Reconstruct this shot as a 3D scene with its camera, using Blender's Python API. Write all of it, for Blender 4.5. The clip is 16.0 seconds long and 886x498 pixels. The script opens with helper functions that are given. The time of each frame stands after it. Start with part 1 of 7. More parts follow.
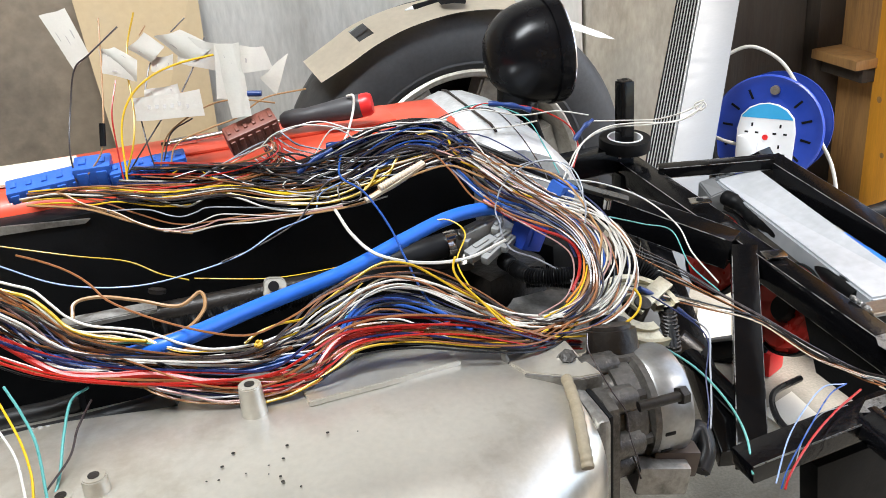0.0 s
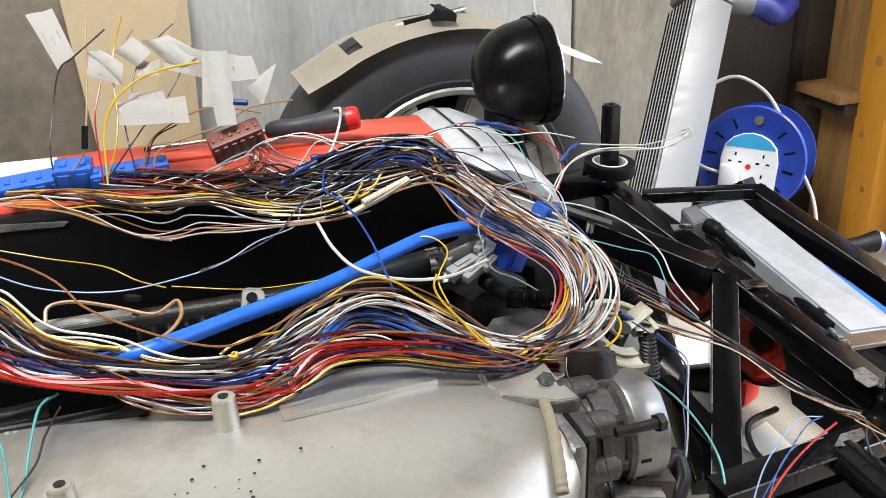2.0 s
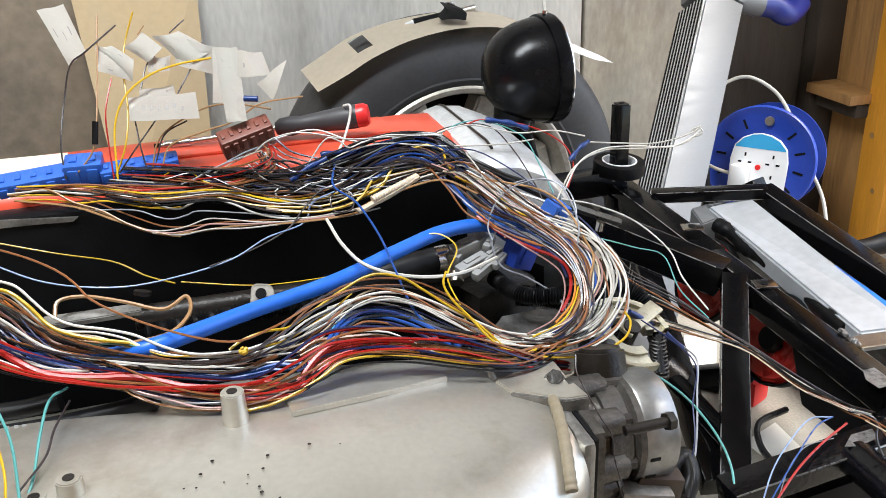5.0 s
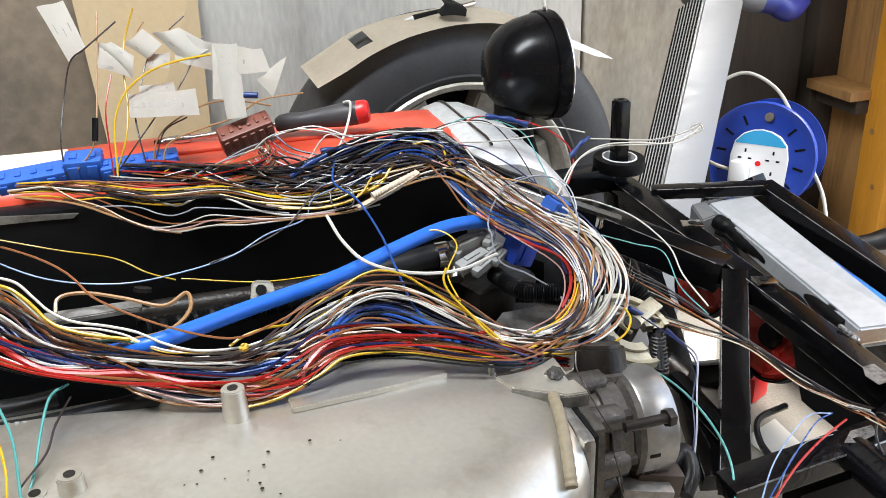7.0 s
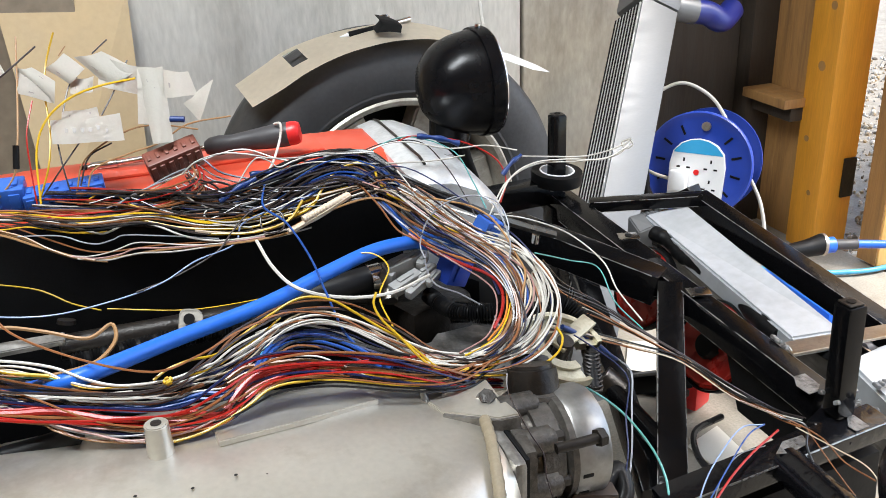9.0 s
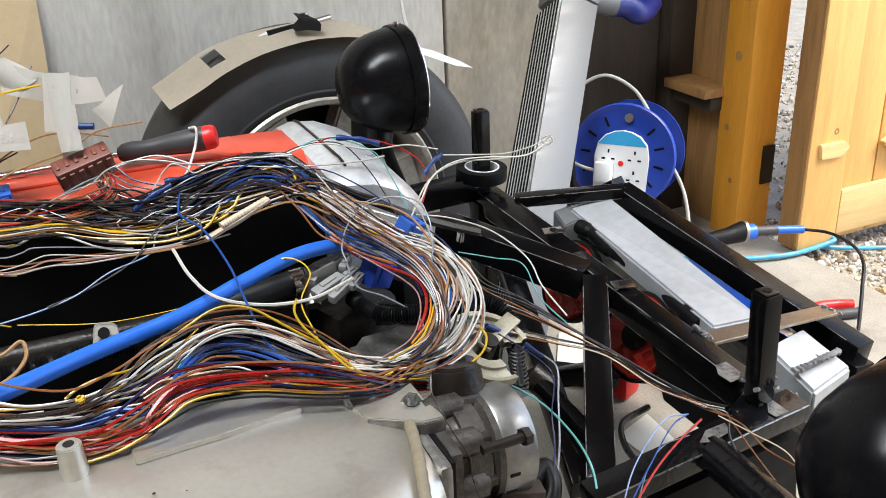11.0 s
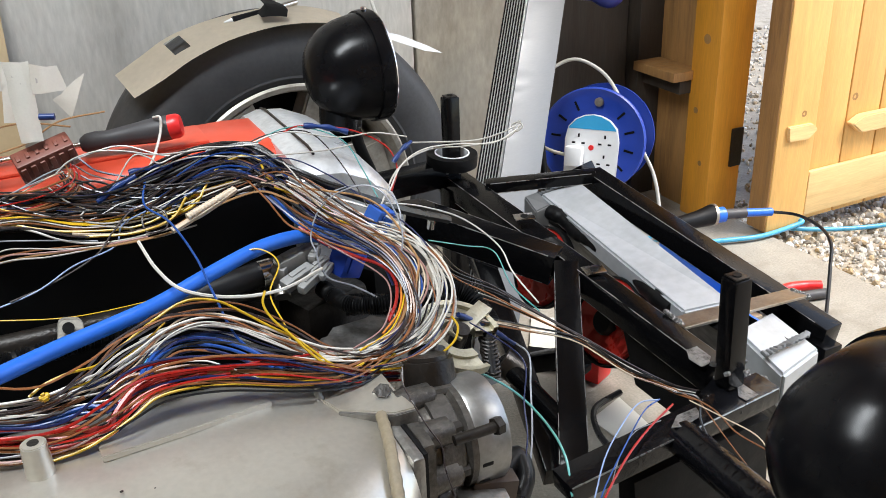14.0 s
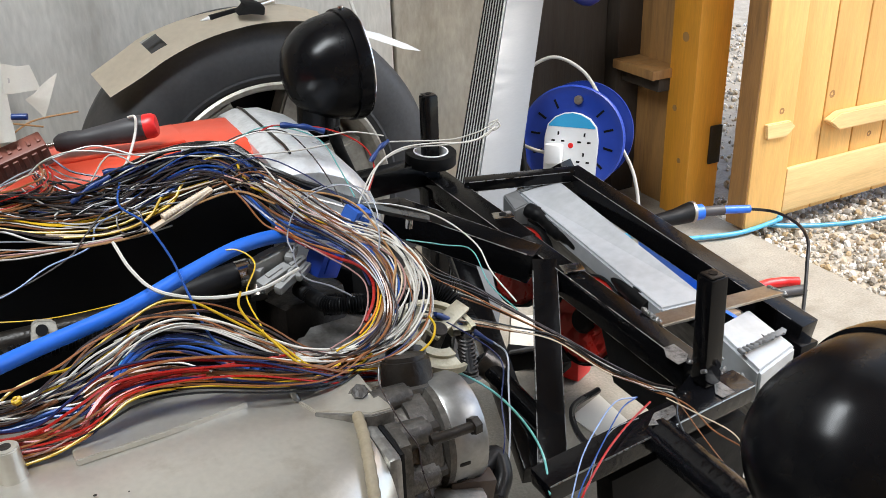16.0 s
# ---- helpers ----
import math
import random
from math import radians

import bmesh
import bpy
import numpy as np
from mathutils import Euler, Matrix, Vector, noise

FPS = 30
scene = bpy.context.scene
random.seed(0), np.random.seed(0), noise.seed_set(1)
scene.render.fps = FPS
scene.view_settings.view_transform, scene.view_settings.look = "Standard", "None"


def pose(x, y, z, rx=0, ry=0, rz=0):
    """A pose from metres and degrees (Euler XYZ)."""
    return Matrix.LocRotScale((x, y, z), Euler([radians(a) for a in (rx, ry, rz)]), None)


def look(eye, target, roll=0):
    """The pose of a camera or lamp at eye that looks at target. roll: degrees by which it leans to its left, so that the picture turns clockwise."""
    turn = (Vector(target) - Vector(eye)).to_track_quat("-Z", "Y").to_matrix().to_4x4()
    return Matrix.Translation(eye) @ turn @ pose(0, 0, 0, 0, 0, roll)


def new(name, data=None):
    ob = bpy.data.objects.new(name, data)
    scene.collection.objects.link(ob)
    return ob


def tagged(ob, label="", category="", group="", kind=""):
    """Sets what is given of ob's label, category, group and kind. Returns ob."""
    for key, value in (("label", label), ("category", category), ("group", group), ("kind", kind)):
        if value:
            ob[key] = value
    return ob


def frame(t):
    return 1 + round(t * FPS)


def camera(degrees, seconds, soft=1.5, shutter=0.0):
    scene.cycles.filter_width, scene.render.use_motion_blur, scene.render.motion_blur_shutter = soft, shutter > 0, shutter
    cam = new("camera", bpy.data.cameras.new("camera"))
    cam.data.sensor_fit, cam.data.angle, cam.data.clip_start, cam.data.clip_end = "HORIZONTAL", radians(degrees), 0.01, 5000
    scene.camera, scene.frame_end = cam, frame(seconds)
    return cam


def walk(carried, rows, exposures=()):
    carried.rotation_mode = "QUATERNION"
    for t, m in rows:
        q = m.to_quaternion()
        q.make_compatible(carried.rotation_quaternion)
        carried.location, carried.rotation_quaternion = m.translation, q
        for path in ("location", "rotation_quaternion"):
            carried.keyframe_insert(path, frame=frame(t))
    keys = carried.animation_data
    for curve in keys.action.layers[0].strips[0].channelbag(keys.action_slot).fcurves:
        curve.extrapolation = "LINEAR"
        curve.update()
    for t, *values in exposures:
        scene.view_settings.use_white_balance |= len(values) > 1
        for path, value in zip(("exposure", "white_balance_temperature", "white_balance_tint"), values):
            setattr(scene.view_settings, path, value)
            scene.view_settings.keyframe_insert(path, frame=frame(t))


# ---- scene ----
cam = camera(51.5, 16.0, soft=0.65)
PATH = [
    (0, (0.0025, -0.0037, 0.9510), (0.4855, 1.7466, 0.1124), -4.92),
    (0.5, (0.0018, 0.0011, 0.9487), (0.5462, 1.7471, 0.1394), -2.29),
    (1, (0.0019, 0.0012, 0.9497), (0.5314, 1.7510, 0.1387), -2.44),
    (1.5, (0.0021, 0.0003, 0.9508), (0.5288, 1.7505, 0.1387), -2.25),
    (2, (0.0027, 0.0023, 0.9496), (0.5325, 1.7534, 0.1414), -2.14),
    (2.5, (0.0016, 0.0032, 0.9496), (0.5254, 1.7552, 0.1396), -2.16),
    (3, (-0.0000, 0.0011, 0.9509), (0.5138, 1.7632, 0.1566), -2.29),
    (3.5, (0.0000, 0.0000, 0.9500), (0.5072, 1.7611, 0.1493), -2.32),
    (4, (-0.0003, 0.0008, 0.9480), (0.5099, 1.7610, 0.1471), -2.10),
    (6.5, (0.0020, 0.0050, 0.9454), (0.5195, 1.7557, 0.1285), -1.98),
    (7, (0.0003, 0.0029, 0.9467), (0.5140, 1.7556, 0.1319), -2.00),
    (7.5, (0.0018, 0.0023, 0.9506), (0.5074, 1.7604, 0.1424), -2.22),
    (8, (0.0040, 0.0027, 0.9524), (0.5218, 1.7621, 0.1549), -2.38),
    (8.5, (0.0085, 0.0061, 0.9507), (0.5319, 1.7640, 0.1534), -2.46),
    (9, (0.0274, 0.0057, 0.9569), (0.6364, 1.7336, 0.1547), -2.15),
    (9.5, (0.0416, 0.0087, 0.9603), (0.7306, 1.7013, 0.1477), -1.75),
    (10, (0.0447, 0.0091, 0.9610), (0.7693, 1.6852, 0.1453), -1.91),
    (12.5, (0.0474, 0.0125, 0.9615), (0.7882, 1.6724, 0.1272), -2.44),
    (13, (0.0494, 0.0149, 0.9641), (0.8010, 1.6627, 0.1157), -2.59),
    (13.5, (0.0512, 0.0150, 0.9619), (0.8176, 1.6544, 0.1106), -2.43),
    (14, (0.0512, 0.0160, 0.9628), (0.8317, 1.6473, 0.1086), -2.17),
    (14.5, (0.0555, 0.0146, 0.9635), (0.8441, 1.6402, 0.1060), -2.14),
    (15, (0.0554, 0.0145, 0.9625), (0.8548, 1.6345, 0.1043), -2.09),
    (15.5, (0.0564, 0.0157, 0.9634), (0.8633, 1.6316, 0.1046), -1.96),
    (16, (0.0576, 0.0149, 0.9643), (0.8697, 1.6271, 0.1034), -1.94),
]

EXPOSURES = [(0, 1.46), (0.5, 1.3), (8.5, 1.34), (10, 1.18), (12.5, 1.09), (16, 1.02)]
walk(cam, [(t, look(eye, target, roll)) for t, eye, target, roll in PATH], EXPOSURES)

# ---- light ----
world = bpy.data.worlds.new("sky")
scene.world = world
world.use_nodes = True
wn = world.node_tree.nodes
sky = wn.new("ShaderNodeTexSky")
sky.sky_type = "NISHITA"
sky.sun_disc = False
sky.sun_elevation, sky.sun_rotation = radians(54), radians(127)
world.node_tree.links.new(sky.outputs[0], wn["Background"].inputs[0])
wn["Background"].inputs[1].default_value = 0.15
sun = new("sun", bpy.data.lights.new("sun", "SUN"))
sun.data.energy, sun.data.angle, sun.data.color = 2.7, radians(25), (1, 0.95, 0.88)
sun.matrix_world = look((5.5, -2.0, 7.0), (1.5, 1.0, 0))
door_light = new("door_light", bpy.data.lights.new("door_light", "AREA"))
door_light.data.shape, door_light.data.size, door_light.data.size_y = "RECTANGLE", 1.25, 1.9
door_light.data.energy, door_light.data.color = 3.0, (0.90, 0.96, 1.0)
door_light.matrix_world = look((1.66, 0.80, 1.25), (0.0, 0.8, 0.5))
work_light = new("work_light", bpy.data.lights.new("work_light", "AREA"))
work_light.data.shape, work_light.data.size, work_light.data.size_y = "RECTANGLE", 1.3, 0.35
work_light.data.energy, work_light.data.color = 31, (0.91, 0.965, 1.0)
work_light.matrix_world = pose(-0.35, 0.55, 2.3, 0, 0, 15)

# ---- materials ----
def mat(name, col, rough=0.5, metal=0.0, var=0.15, scale=30.0, bump=0.0, fine=6.0, coat=0.0, dirt=None, dirt_amount=0.5, each=0.0, stretch=(1, 1, 1), spec=0.5):
    m = bpy.data.materials.new(name)
    m.use_nodes = True
    n, l = m.node_tree.nodes, m.node_tree.links
    b = n["Principled BSDF"]
    b.inputs["Roughness"].default_value, b.inputs["Metallic"].default_value = rough, metal
    b.inputs["Coat Weight"].default_value = coat
    b.inputs["Specular IOR Level"].default_value = spec
    tc = n.new("ShaderNodeTexCoord")
    mp = n.new("ShaderNodeMapping")
    mp.inputs["Scale"].default_value = stretch
    l.new(tc.outputs["Object"], mp.inputs[0])
    big, small = n.new("ShaderNodeTexNoise"), n.new("ShaderNodeTexNoise")
    for node, s, d in ((big, scale, 4), (small, scale * fine, 6)):
        node.inputs["Scale"].default_value, node.inputs["Detail"].default_value = s, d
        l.new(mp.outputs[0], node.inputs["Vector"])
    add = n.new("ShaderNodeMath")
    add.operation = "ADD"
    l.new(big.outputs[0], add.inputs[0])
    l.new(small.outputs[0], add.inputs[1])
    ramp = n.new("ShaderNodeMapRange")
    ramp.inputs[1].default_value, ramp.inputs[2].default_value = 0.6, 1.4
    ramp.inputs[3].default_value, ramp.inputs[4].default_value = 1 - var, 1 + var
    l.new(add.outputs[0], ramp.inputs[0])
    mul = n.new("ShaderNodeVectorMath")
    mul.operation = "SCALE"
    mul.inputs[0].default_value = col[:3]
    l.new(ramp.outputs[0], mul.inputs["Scale"])
    out = mul.outputs[0]
    if dirt:
        mix, rr = n.new("ShaderNodeMix"), n.new("ShaderNodeMapRange")
        mix.data_type = "RGBA"
        spots = n.new("ShaderNodeTexNoise")
        spots.inputs["Scale"].default_value, spots.inputs["Detail"].default_value = scale * 0.7, 8
        spots.inputs["Roughness"].default_value = 0.7
        l.new(mp.outputs[0], spots.inputs["Vector"])
        rr.inputs[1].default_value, rr.inputs[2].default_value = 0.5, 0.7
        rr.inputs[4].default_value = dirt_amount
        l.new(spots.outputs[0], rr.inputs[0])
        l.new(rr.outputs[0], mix.inputs[0])
        l.new(out, mix.inputs[6])
        mix.inputs[7].default_value = (*dirt, 1)
        out = mix.outputs[2]
    if each:
        info, hs, er = n.new("ShaderNodeObjectInfo"), n.new("ShaderNodeVectorMath"), n.new("ShaderNodeMapRange")
        hs.operation = "SCALE"
        er.inputs[3].default_value, er.inputs[4].default_value = 1 - each, 1 + each
        l.new(info.outputs["Random"], er.inputs[0])
        l.new(out, hs.inputs[0])
        l.new(er.outputs[0], hs.inputs["Scale"])
        out = hs.outputs[0]
    l.new(out, b.inputs["Base Color"])
    rv = n.new("ShaderNodeMapRange")
    rv.inputs[1].default_value, rv.inputs[2].default_value = 0.3, 0.7
    rv.inputs[3].default_value, rv.inputs[4].default_value = max(0.03, rough * 0.8), min(1, rough * 1.2)
    l.new(big.outputs[0], rv.inputs[0])
    l.new(rv.outputs[0], b.inputs["Roughness"])
    if bump:
        bn = n.new("ShaderNodeBump")
        bn.inputs["Strength"].default_value, bn.inputs["Distance"].default_value = bump, 0.002
        l.new(add.outputs[0], bn.inputs["Height"])
        l.new(bn.outputs[0], b.inputs["Normal"])
    return m


M = {
    "concrete": mat("wall_concrete", (0.50, 0.48, 0.44), 0.85, var=0.2, scale=2.6, bump=0.5, fine=26, dirt=(0.24, 0.22, 0.185), dirt_amount=0.7, stretch=(1.6, 1, 0.4)),
    "concrete_brown": mat("brown_wall_concrete", (0.38, 0.345, 0.285), 0.85, var=0.22, scale=2.2, bump=0.5, fine=26, dirt=(0.11, 0.085, 0.055), dirt_amount=0.85, stretch=(1.6, 1, 0.6)),
    "slab": mat("floor_concrete", (0.31, 0.285, 0.24), 0.85, var=0.28, scale=9, bump=0.7, fine=25, dirt=(0.19, 0.165, 0.13), dirt_amount=0.75),
    "gravel_bed": mat("gravel_bed", (0.36, 0.32, 0.26), 0.95, var=0.3, scale=20, bump=0.9, dirt=(0.10, 0.09, 0.05)),
    "stone": mat("gravel_stone", (0.42, 0.37, 0.30), 0.8, var=0.3, scale=35, bump=0.3),
    # dark timber tone, also on the wall sheet that imitates shade
    "shade_timber": mat("dark_shade_timber", (0.035, 0.025, 0.017), 0.75, var=0.3, scale=8, bump=0.3, stretch=(5, 5, 0.5)),
    "plaster": mat("painted_block", (0.30, 0.29, 0.27), 0.9, var=0.12, scale=4, bump=0.4),
    "pine": mat("varnished_pine", (0.74, 0.43, 0.14), 0.45, var=0.14, scale=9, bump=0.1, stretch=(6, 6, 0.5), dirt=(0.55, 0.29, 0.09), dirt_amount=0.35, each=0.08),
    "post": mat("orange_varnished_post", (0.68, 0.30, 0.03), 0.4, var=0.14, scale=9, bump=0.1, stretch=(6, 6, 0.5), dirt=(0.40, 0.15, 0.02), dirt_amount=0.35),
    "pine_h": mat("varnished_pine_rail", (0.78, 0.53, 0.24), 0.45, var=0.14, scale=9, bump=0.1, stretch=(0.5, 6, 6), dirt=(0.46, 0.25, 0.09), dirt_amount=0.3, each=0.06),
    "roof_boards": mat("brown_roof_boards", (0.34, 0.22, 0.11), 0.7, var=0.25, scale=6, bump=0.2, stretch=(0.5, 6, 6), dirt=(0.15, 0.09, 0.045), dirt_amount=0.6),
    "pine_old": mat("aged_pine", (0.36, 0.19, 0.065), 0.6, var=0.2, scale=9, bump=0.2, stretch=(6, 6, 0.5), dirt=(0.12, 0.06, 0.03), dirt_amount=0.6, each=0.1),
    "tyre": mat("tyre_rubber", (0.034, 0.034, 0.036), 0.62, var=0.25, scale=25, bump=0.15),
    "rim": mat("wheel_alloy", (0.40, 0.375, 0.33), 0.45, 0.4, var=0.25, scale=20, dirt=(0.15, 0.12, 0.09), dirt_amount=0.7),
    "card": mat("brown_cardboard", (0.50, 0.375, 0.22), 0.85, var=0.07, scale=14, bump=0.15),
    "card_pale": mat("pale_cardboard", (0.66, 0.58, 0.46), 0.85, var=0.08, scale=14, bump=0.15),
    "satin_black": mat("satin_black_paint", (0.004, 0.004, 0.0048), 0.25, var=0.15, scale=30, bump=0.02, spec=0.17),
    "gloss_black": mat("black_frame_paint", (0.003, 0.003, 0.0035), 0.14, var=0.3, scale=30, bump=0.12, dirt=(0.008, 0.008, 0.008), dirt_amount=0.25, spec=0.2),
    "lumpy": mat("lumpy_black_coating", (0.004, 0.004, 0.005), 0.14, var=0.3, scale=40, bump=0.4, fine=3, spec=0.4),
    # real black parts, plus the block and sheets coloured black for shade
    "black": mat("black_plastic_and_shade", (0.004, 0.004, 0.0045), 0.5, spec=0.15, var=0.2, scale=40, bump=0.1),
    "dark_metal": mat("oily_dark_metal", (0.016, 0.013, 0.011), 0.36, 0.3, var=0.4, scale=30, bump=0.4, dirt=(0.035, 0.028, 0.022), dirt_amount=0.35),
    "rubber": mat("black_rubber_hose", (0.008, 0.008, 0.009), 0.4, spec=0.3, var=0.2, scale=40),
    "chrome": mat("polished_steel", (0.62, 0.61, 0.6), 0.18, 1.0, var=0.05, scale=30),
    "steel": mat("bare_steel", (0.42, 0.38, 0.33), 0.38, 1.0, var=0.2, scale=40, dirt=(0.18, 0.11, 0.06), dirt_amount=0.4),
    "dark_steel": mat("worn_edge_glint", (0.42, 0.42, 0.43), 0.3, 0.9, var=0.3, scale=90),
    "scuffed": mat("scuffed_steel", (0.30, 0.31, 0.32), 0.34, 0.8, var=0.4, scale=130, bump=0.3, dirt=(0.01, 0.01, 0.011), dirt_amount=1.0),
    "zinc": mat("yellow_zinc_plate", (0.44, 0.41, 0.31), 0.4, 0.6, var=0.2, scale=60, bump=0.1, dirt=(0.14, 0.12, 0.08), dirt_amount=0.5),
    "lug_metal": mat("dull_cast_lug", (0.24, 0.225, 0.195), 0.6, 0.2, var=0.25, scale=50, bump=0.3, dirt=(0.08, 0.07, 0.055), dirt_amount=0.6),
    "weld": mat("weld_bead", (0.26, 0.26, 0.26), 0.35, 1.0, var=0.3, scale=200, bump=0.8),
    "alu": mat("brushed_aluminium", (0.145, 0.15, 0.155), 0.5, 0.3, var=0.06, scale=15, stretch=(1, 1, 6)),
    "alu_rad": mat("etched_aluminium", (0.44, 0.46, 0.49), 0.4, 0.4, var=0.14, scale=12, dirt=(0.34, 0.36, 0.38), dirt_amount=0.5),
    "alu_tank": mat("satin_aluminium", (0.46, 0.48, 0.50), 0.42, 0.45, var=0.12, scale=14, dirt=(0.34, 0.35, 0.36), dirt_amount=0.5),
    "pipe": mat("aged_pale_pipe", (0.22, 0.18, 0.12), 0.62, var=0.15, scale=60),
    "fan_red": mat("dark_red_fan_plastic", (0.42, 0.018, 0.012), 0.3, var=0.1, scale=30),
    "alu_fin": mat("cooler_core", (0.36, 0.35, 0.33), 0.5, 0.7, var=0.15, scale=60),
    "cast": mat("cast_plenum_paint", (0.62, 0.59, 0.53), 0.34, 0.8, var=0.08, scale=7, bump=0.03, fine=24, dirt=(0.30, 0.24, 0.15), dirt_amount=0.6),
    "cast_alu": mat("cast_aluminium", (0.27, 0.26, 0.245), 0.42, 0.75, var=0.35, scale=25, bump=0.35, dirt=(0.06, 0.05, 0.04), dirt_amount=0.8),
    "ring_alu": mat("machined_aluminium", (0.29, 0.29, 0.285), 0.34, 0.8, var=0.2, scale=25, dirt=(0.15, 0.14, 0.12), dirt_amount=0.5),
    "grimy_cast": mat("grimy_cast_metal", (0.10, 0.092, 0.083), 0.4, 0.7, var=0.4, scale=40, bump=0.4, dirt=(0.03, 0.025, 0.02), dirt_amount=0.85),
    "cast_bright": mat("clean_cast_aluminium", (0.76, 0.77, 0.78), 0.33, 0.55, var=0.18, scale=22, bump=0.18, dirt=(0.40, 0.40, 0.40), dirt_amount=0.6),
    "red_cover": mat("red_cam_cover_paint", (0.66, 0.075, 0.035), 0.36, var=0.06, scale=18, bump=0.05, coat=0.15),
    "blue_hose": mat("blue_silicone", (0.014, 0.125, 0.58), 0.36, var=0.06, scale=30),
    "reel": mat("blue_reel_plastic", (0.012, 0.045, 0.33), 0.4, var=0.08, scale=20),
    "reel_label": mat("cyan_label", (0.03, 0.32, 0.60), 0.45, var=0.04),
    "white_plastic": mat("white_plastic", (0.74, 0.75, 0.76), 0.4, var=0.03, scale=20),
    "white_cable": mat("white_cable", (0.42, 0.41, 0.38), 0.5, var=0.06),
    "red_plastic": mat("red_plastic", (0.65, 0.02, 0.02), 0.35, var=0.06),
    "grey_plastic": mat("grey_connector_plastic", (0.27, 0.27, 0.265), 0.5, var=0.12, scale=60),
    "grip": mat("grey_rubber_grip", (0.045, 0.042, 0.045), 0.55, var=0.12, scale=60),
    "connector_blue": mat("blue_connector_plastic", (0.03, 0.12, 0.50), 0.42, var=0.1, scale=60),
    "connector_brown": mat("brown_connector_plastic", (0.17, 0.05, 0.032), 0.45, var=0.12, scale=60),
    "sensor_brown": mat("dull_brown_plastic", (0.060, 0.042, 0.034), 0.5, var=0.15, scale=60),
    "tape": mat("blue_heat_shrink", (0.008, 0.032, 0.15), 0.4, var=0.15, scale=80),
    "paper": mat("masking_tape_label", (0.58, 0.555, 0.50), 0.75, var=0.04, scale=60, bump=0.1),
    "ink": mat("pen_ink", (0.34, 0.32, 0.30), 0.7),
    "copper": mat("bare_copper", (0.55, 0.25, 0.12), 0.35, 1.0),
    "glass": mat("lamp_glass", (0.8, 0.8, 0.8), 0.08, 0.0),
}


# ---- building helpers ----
def thing(name, label, category, at=(0, 0, 0), group=""):
    ob = new(name)
    ob.empty_display_size = 0.05
    ob.location = at
    return tagged(ob, label, category, group)


def part(name, bm, material, parent=None, label="", smooth=True):
    me = bpy.data.meshes.new(name)
    bmesh.ops.recalc_face_normals(bm, faces=bm.faces[:])
    bm.to_mesh(me)
    bm.free()
    if smooth:
        for p in me.polygons:
            p.use_smooth = True
        me.set_sharp_from_angle(angle=radians(38))
    me.materials.append(M[material] if isinstance(material, str) else material)
    ob = new(name, me)
    if parent:
        ob.parent = parent
        base = parent.matrix_basis if parent.parent is None else Matrix()
        ob.matrix_parent_inverse = base.inverted()
    return tagged(ob, label)


def structure(name, bm, material, label, smooth=False):
    return tagged(part(name, bm, material, None, label, smooth), category=name.split("_")[0], kind="structure")


def axes(z, x=(1, 0, 0)):
    """A turn whose z runs along z and whose x lies near x."""
    z = Vector(z).normalized()
    y = z.cross(Vector(x))
    if y.length < 1e-4:
        y = z.cross(Vector((0, 1, 0)))
    y.normalize()
    return Matrix((y.cross(z), y, z)).transposed().to_4x4()


def box(c, s, turn=None, bevel=0.0, bm=None, seg=2):
    bm = bm or bmesh.new()
    m = Matrix.Translation(c) @ (turn or Matrix()) @ Matrix.Diagonal((*s, 1))
    made = bmesh.ops.create_cube(bm, size=1, matrix=m)
    if bevel:
        edges = list({e for v in made["verts"] for e in v.link_edges})
        bmesh.ops.bevel(bm, geom=edges, offset=bevel, segments=seg, affect="EDGES", profile=0.6)
    return bm


def span(a, b, bevel=0.0, bm=None):
    """A box from corner a to corner b."""
    a, b = Vector(a), Vector(b)
    return box((a + b) / 2, [abs(q) for q in b - a], None, bevel, bm)


def beam(a, b, w, h, bevel=0.002, bm=None, up=(0, 0, 1)):
    """A square bar from a to b: w across, h upwards."""
    a, b = Vector(a), Vector(b)
    d = b - a
    x = d.normalized()
    y = Vector(up).cross(x).normalized()
    turn = Matrix((x, y, x.cross(y))).transposed().to_4x4()
    return box((a + b) / 2, (d.length, w, h), turn, bevel, bm)


def rod(a, b, r, r2=None, seg=20, bm=None, bevel=0.0):
    bm = bm or bmesh.new()
    a, b = Vector(a), Vector(b)
    m = Matrix.Translation((a + b) / 2) @ axes(b - a)
    made = bmesh.ops.create_cone(bm, cap_ends=True, segments=seg, radius1=r, radius2=r if r2 is None else r2, depth=(b - a).length, matrix=m)
    if bevel:
        rims = [e for e in {e for v in made["verts"] for e in v.link_edges} if any(len(f.verts) > 4 for f in e.link_faces)]
        bmesh.ops.bevel(bm, geom=rims, offset=bevel, segments=2, affect="EDGES")
    return bm


def lathe(profile, m, seg=40, bm=None, arc=360.0):
    """Turns (radius, height) pairs round the z axis of the pose m."""
    bm = bm or bmesh.new()
    full = arc > 359
    count = seg if full else seg + 1
    rings = []
    for r, z in profile:
        if r < 1e-6:
            rings.append([bm.verts.new(m @ Vector((0, 0, z)))])
        else:
            rings.append([bm.verts.new(m @ Vector((r * math.cos(radians(arc * i / seg)), r * math.sin(radians(arc * i / seg)), z))) for i in range(count)])
    for p, q in zip(rings, rings[1:]):
        for i in range(seg):
            j = (i + 1) % count
            vs = [p[i % len(p)], p[j % len(p)], q[j % len(q)], q[i % len(q)]]
            vs = [v for k, v in enumerate(vs) if v not in vs[:k]]
            if len(vs) > 2:
                bm.faces.new(vs)
    return bm


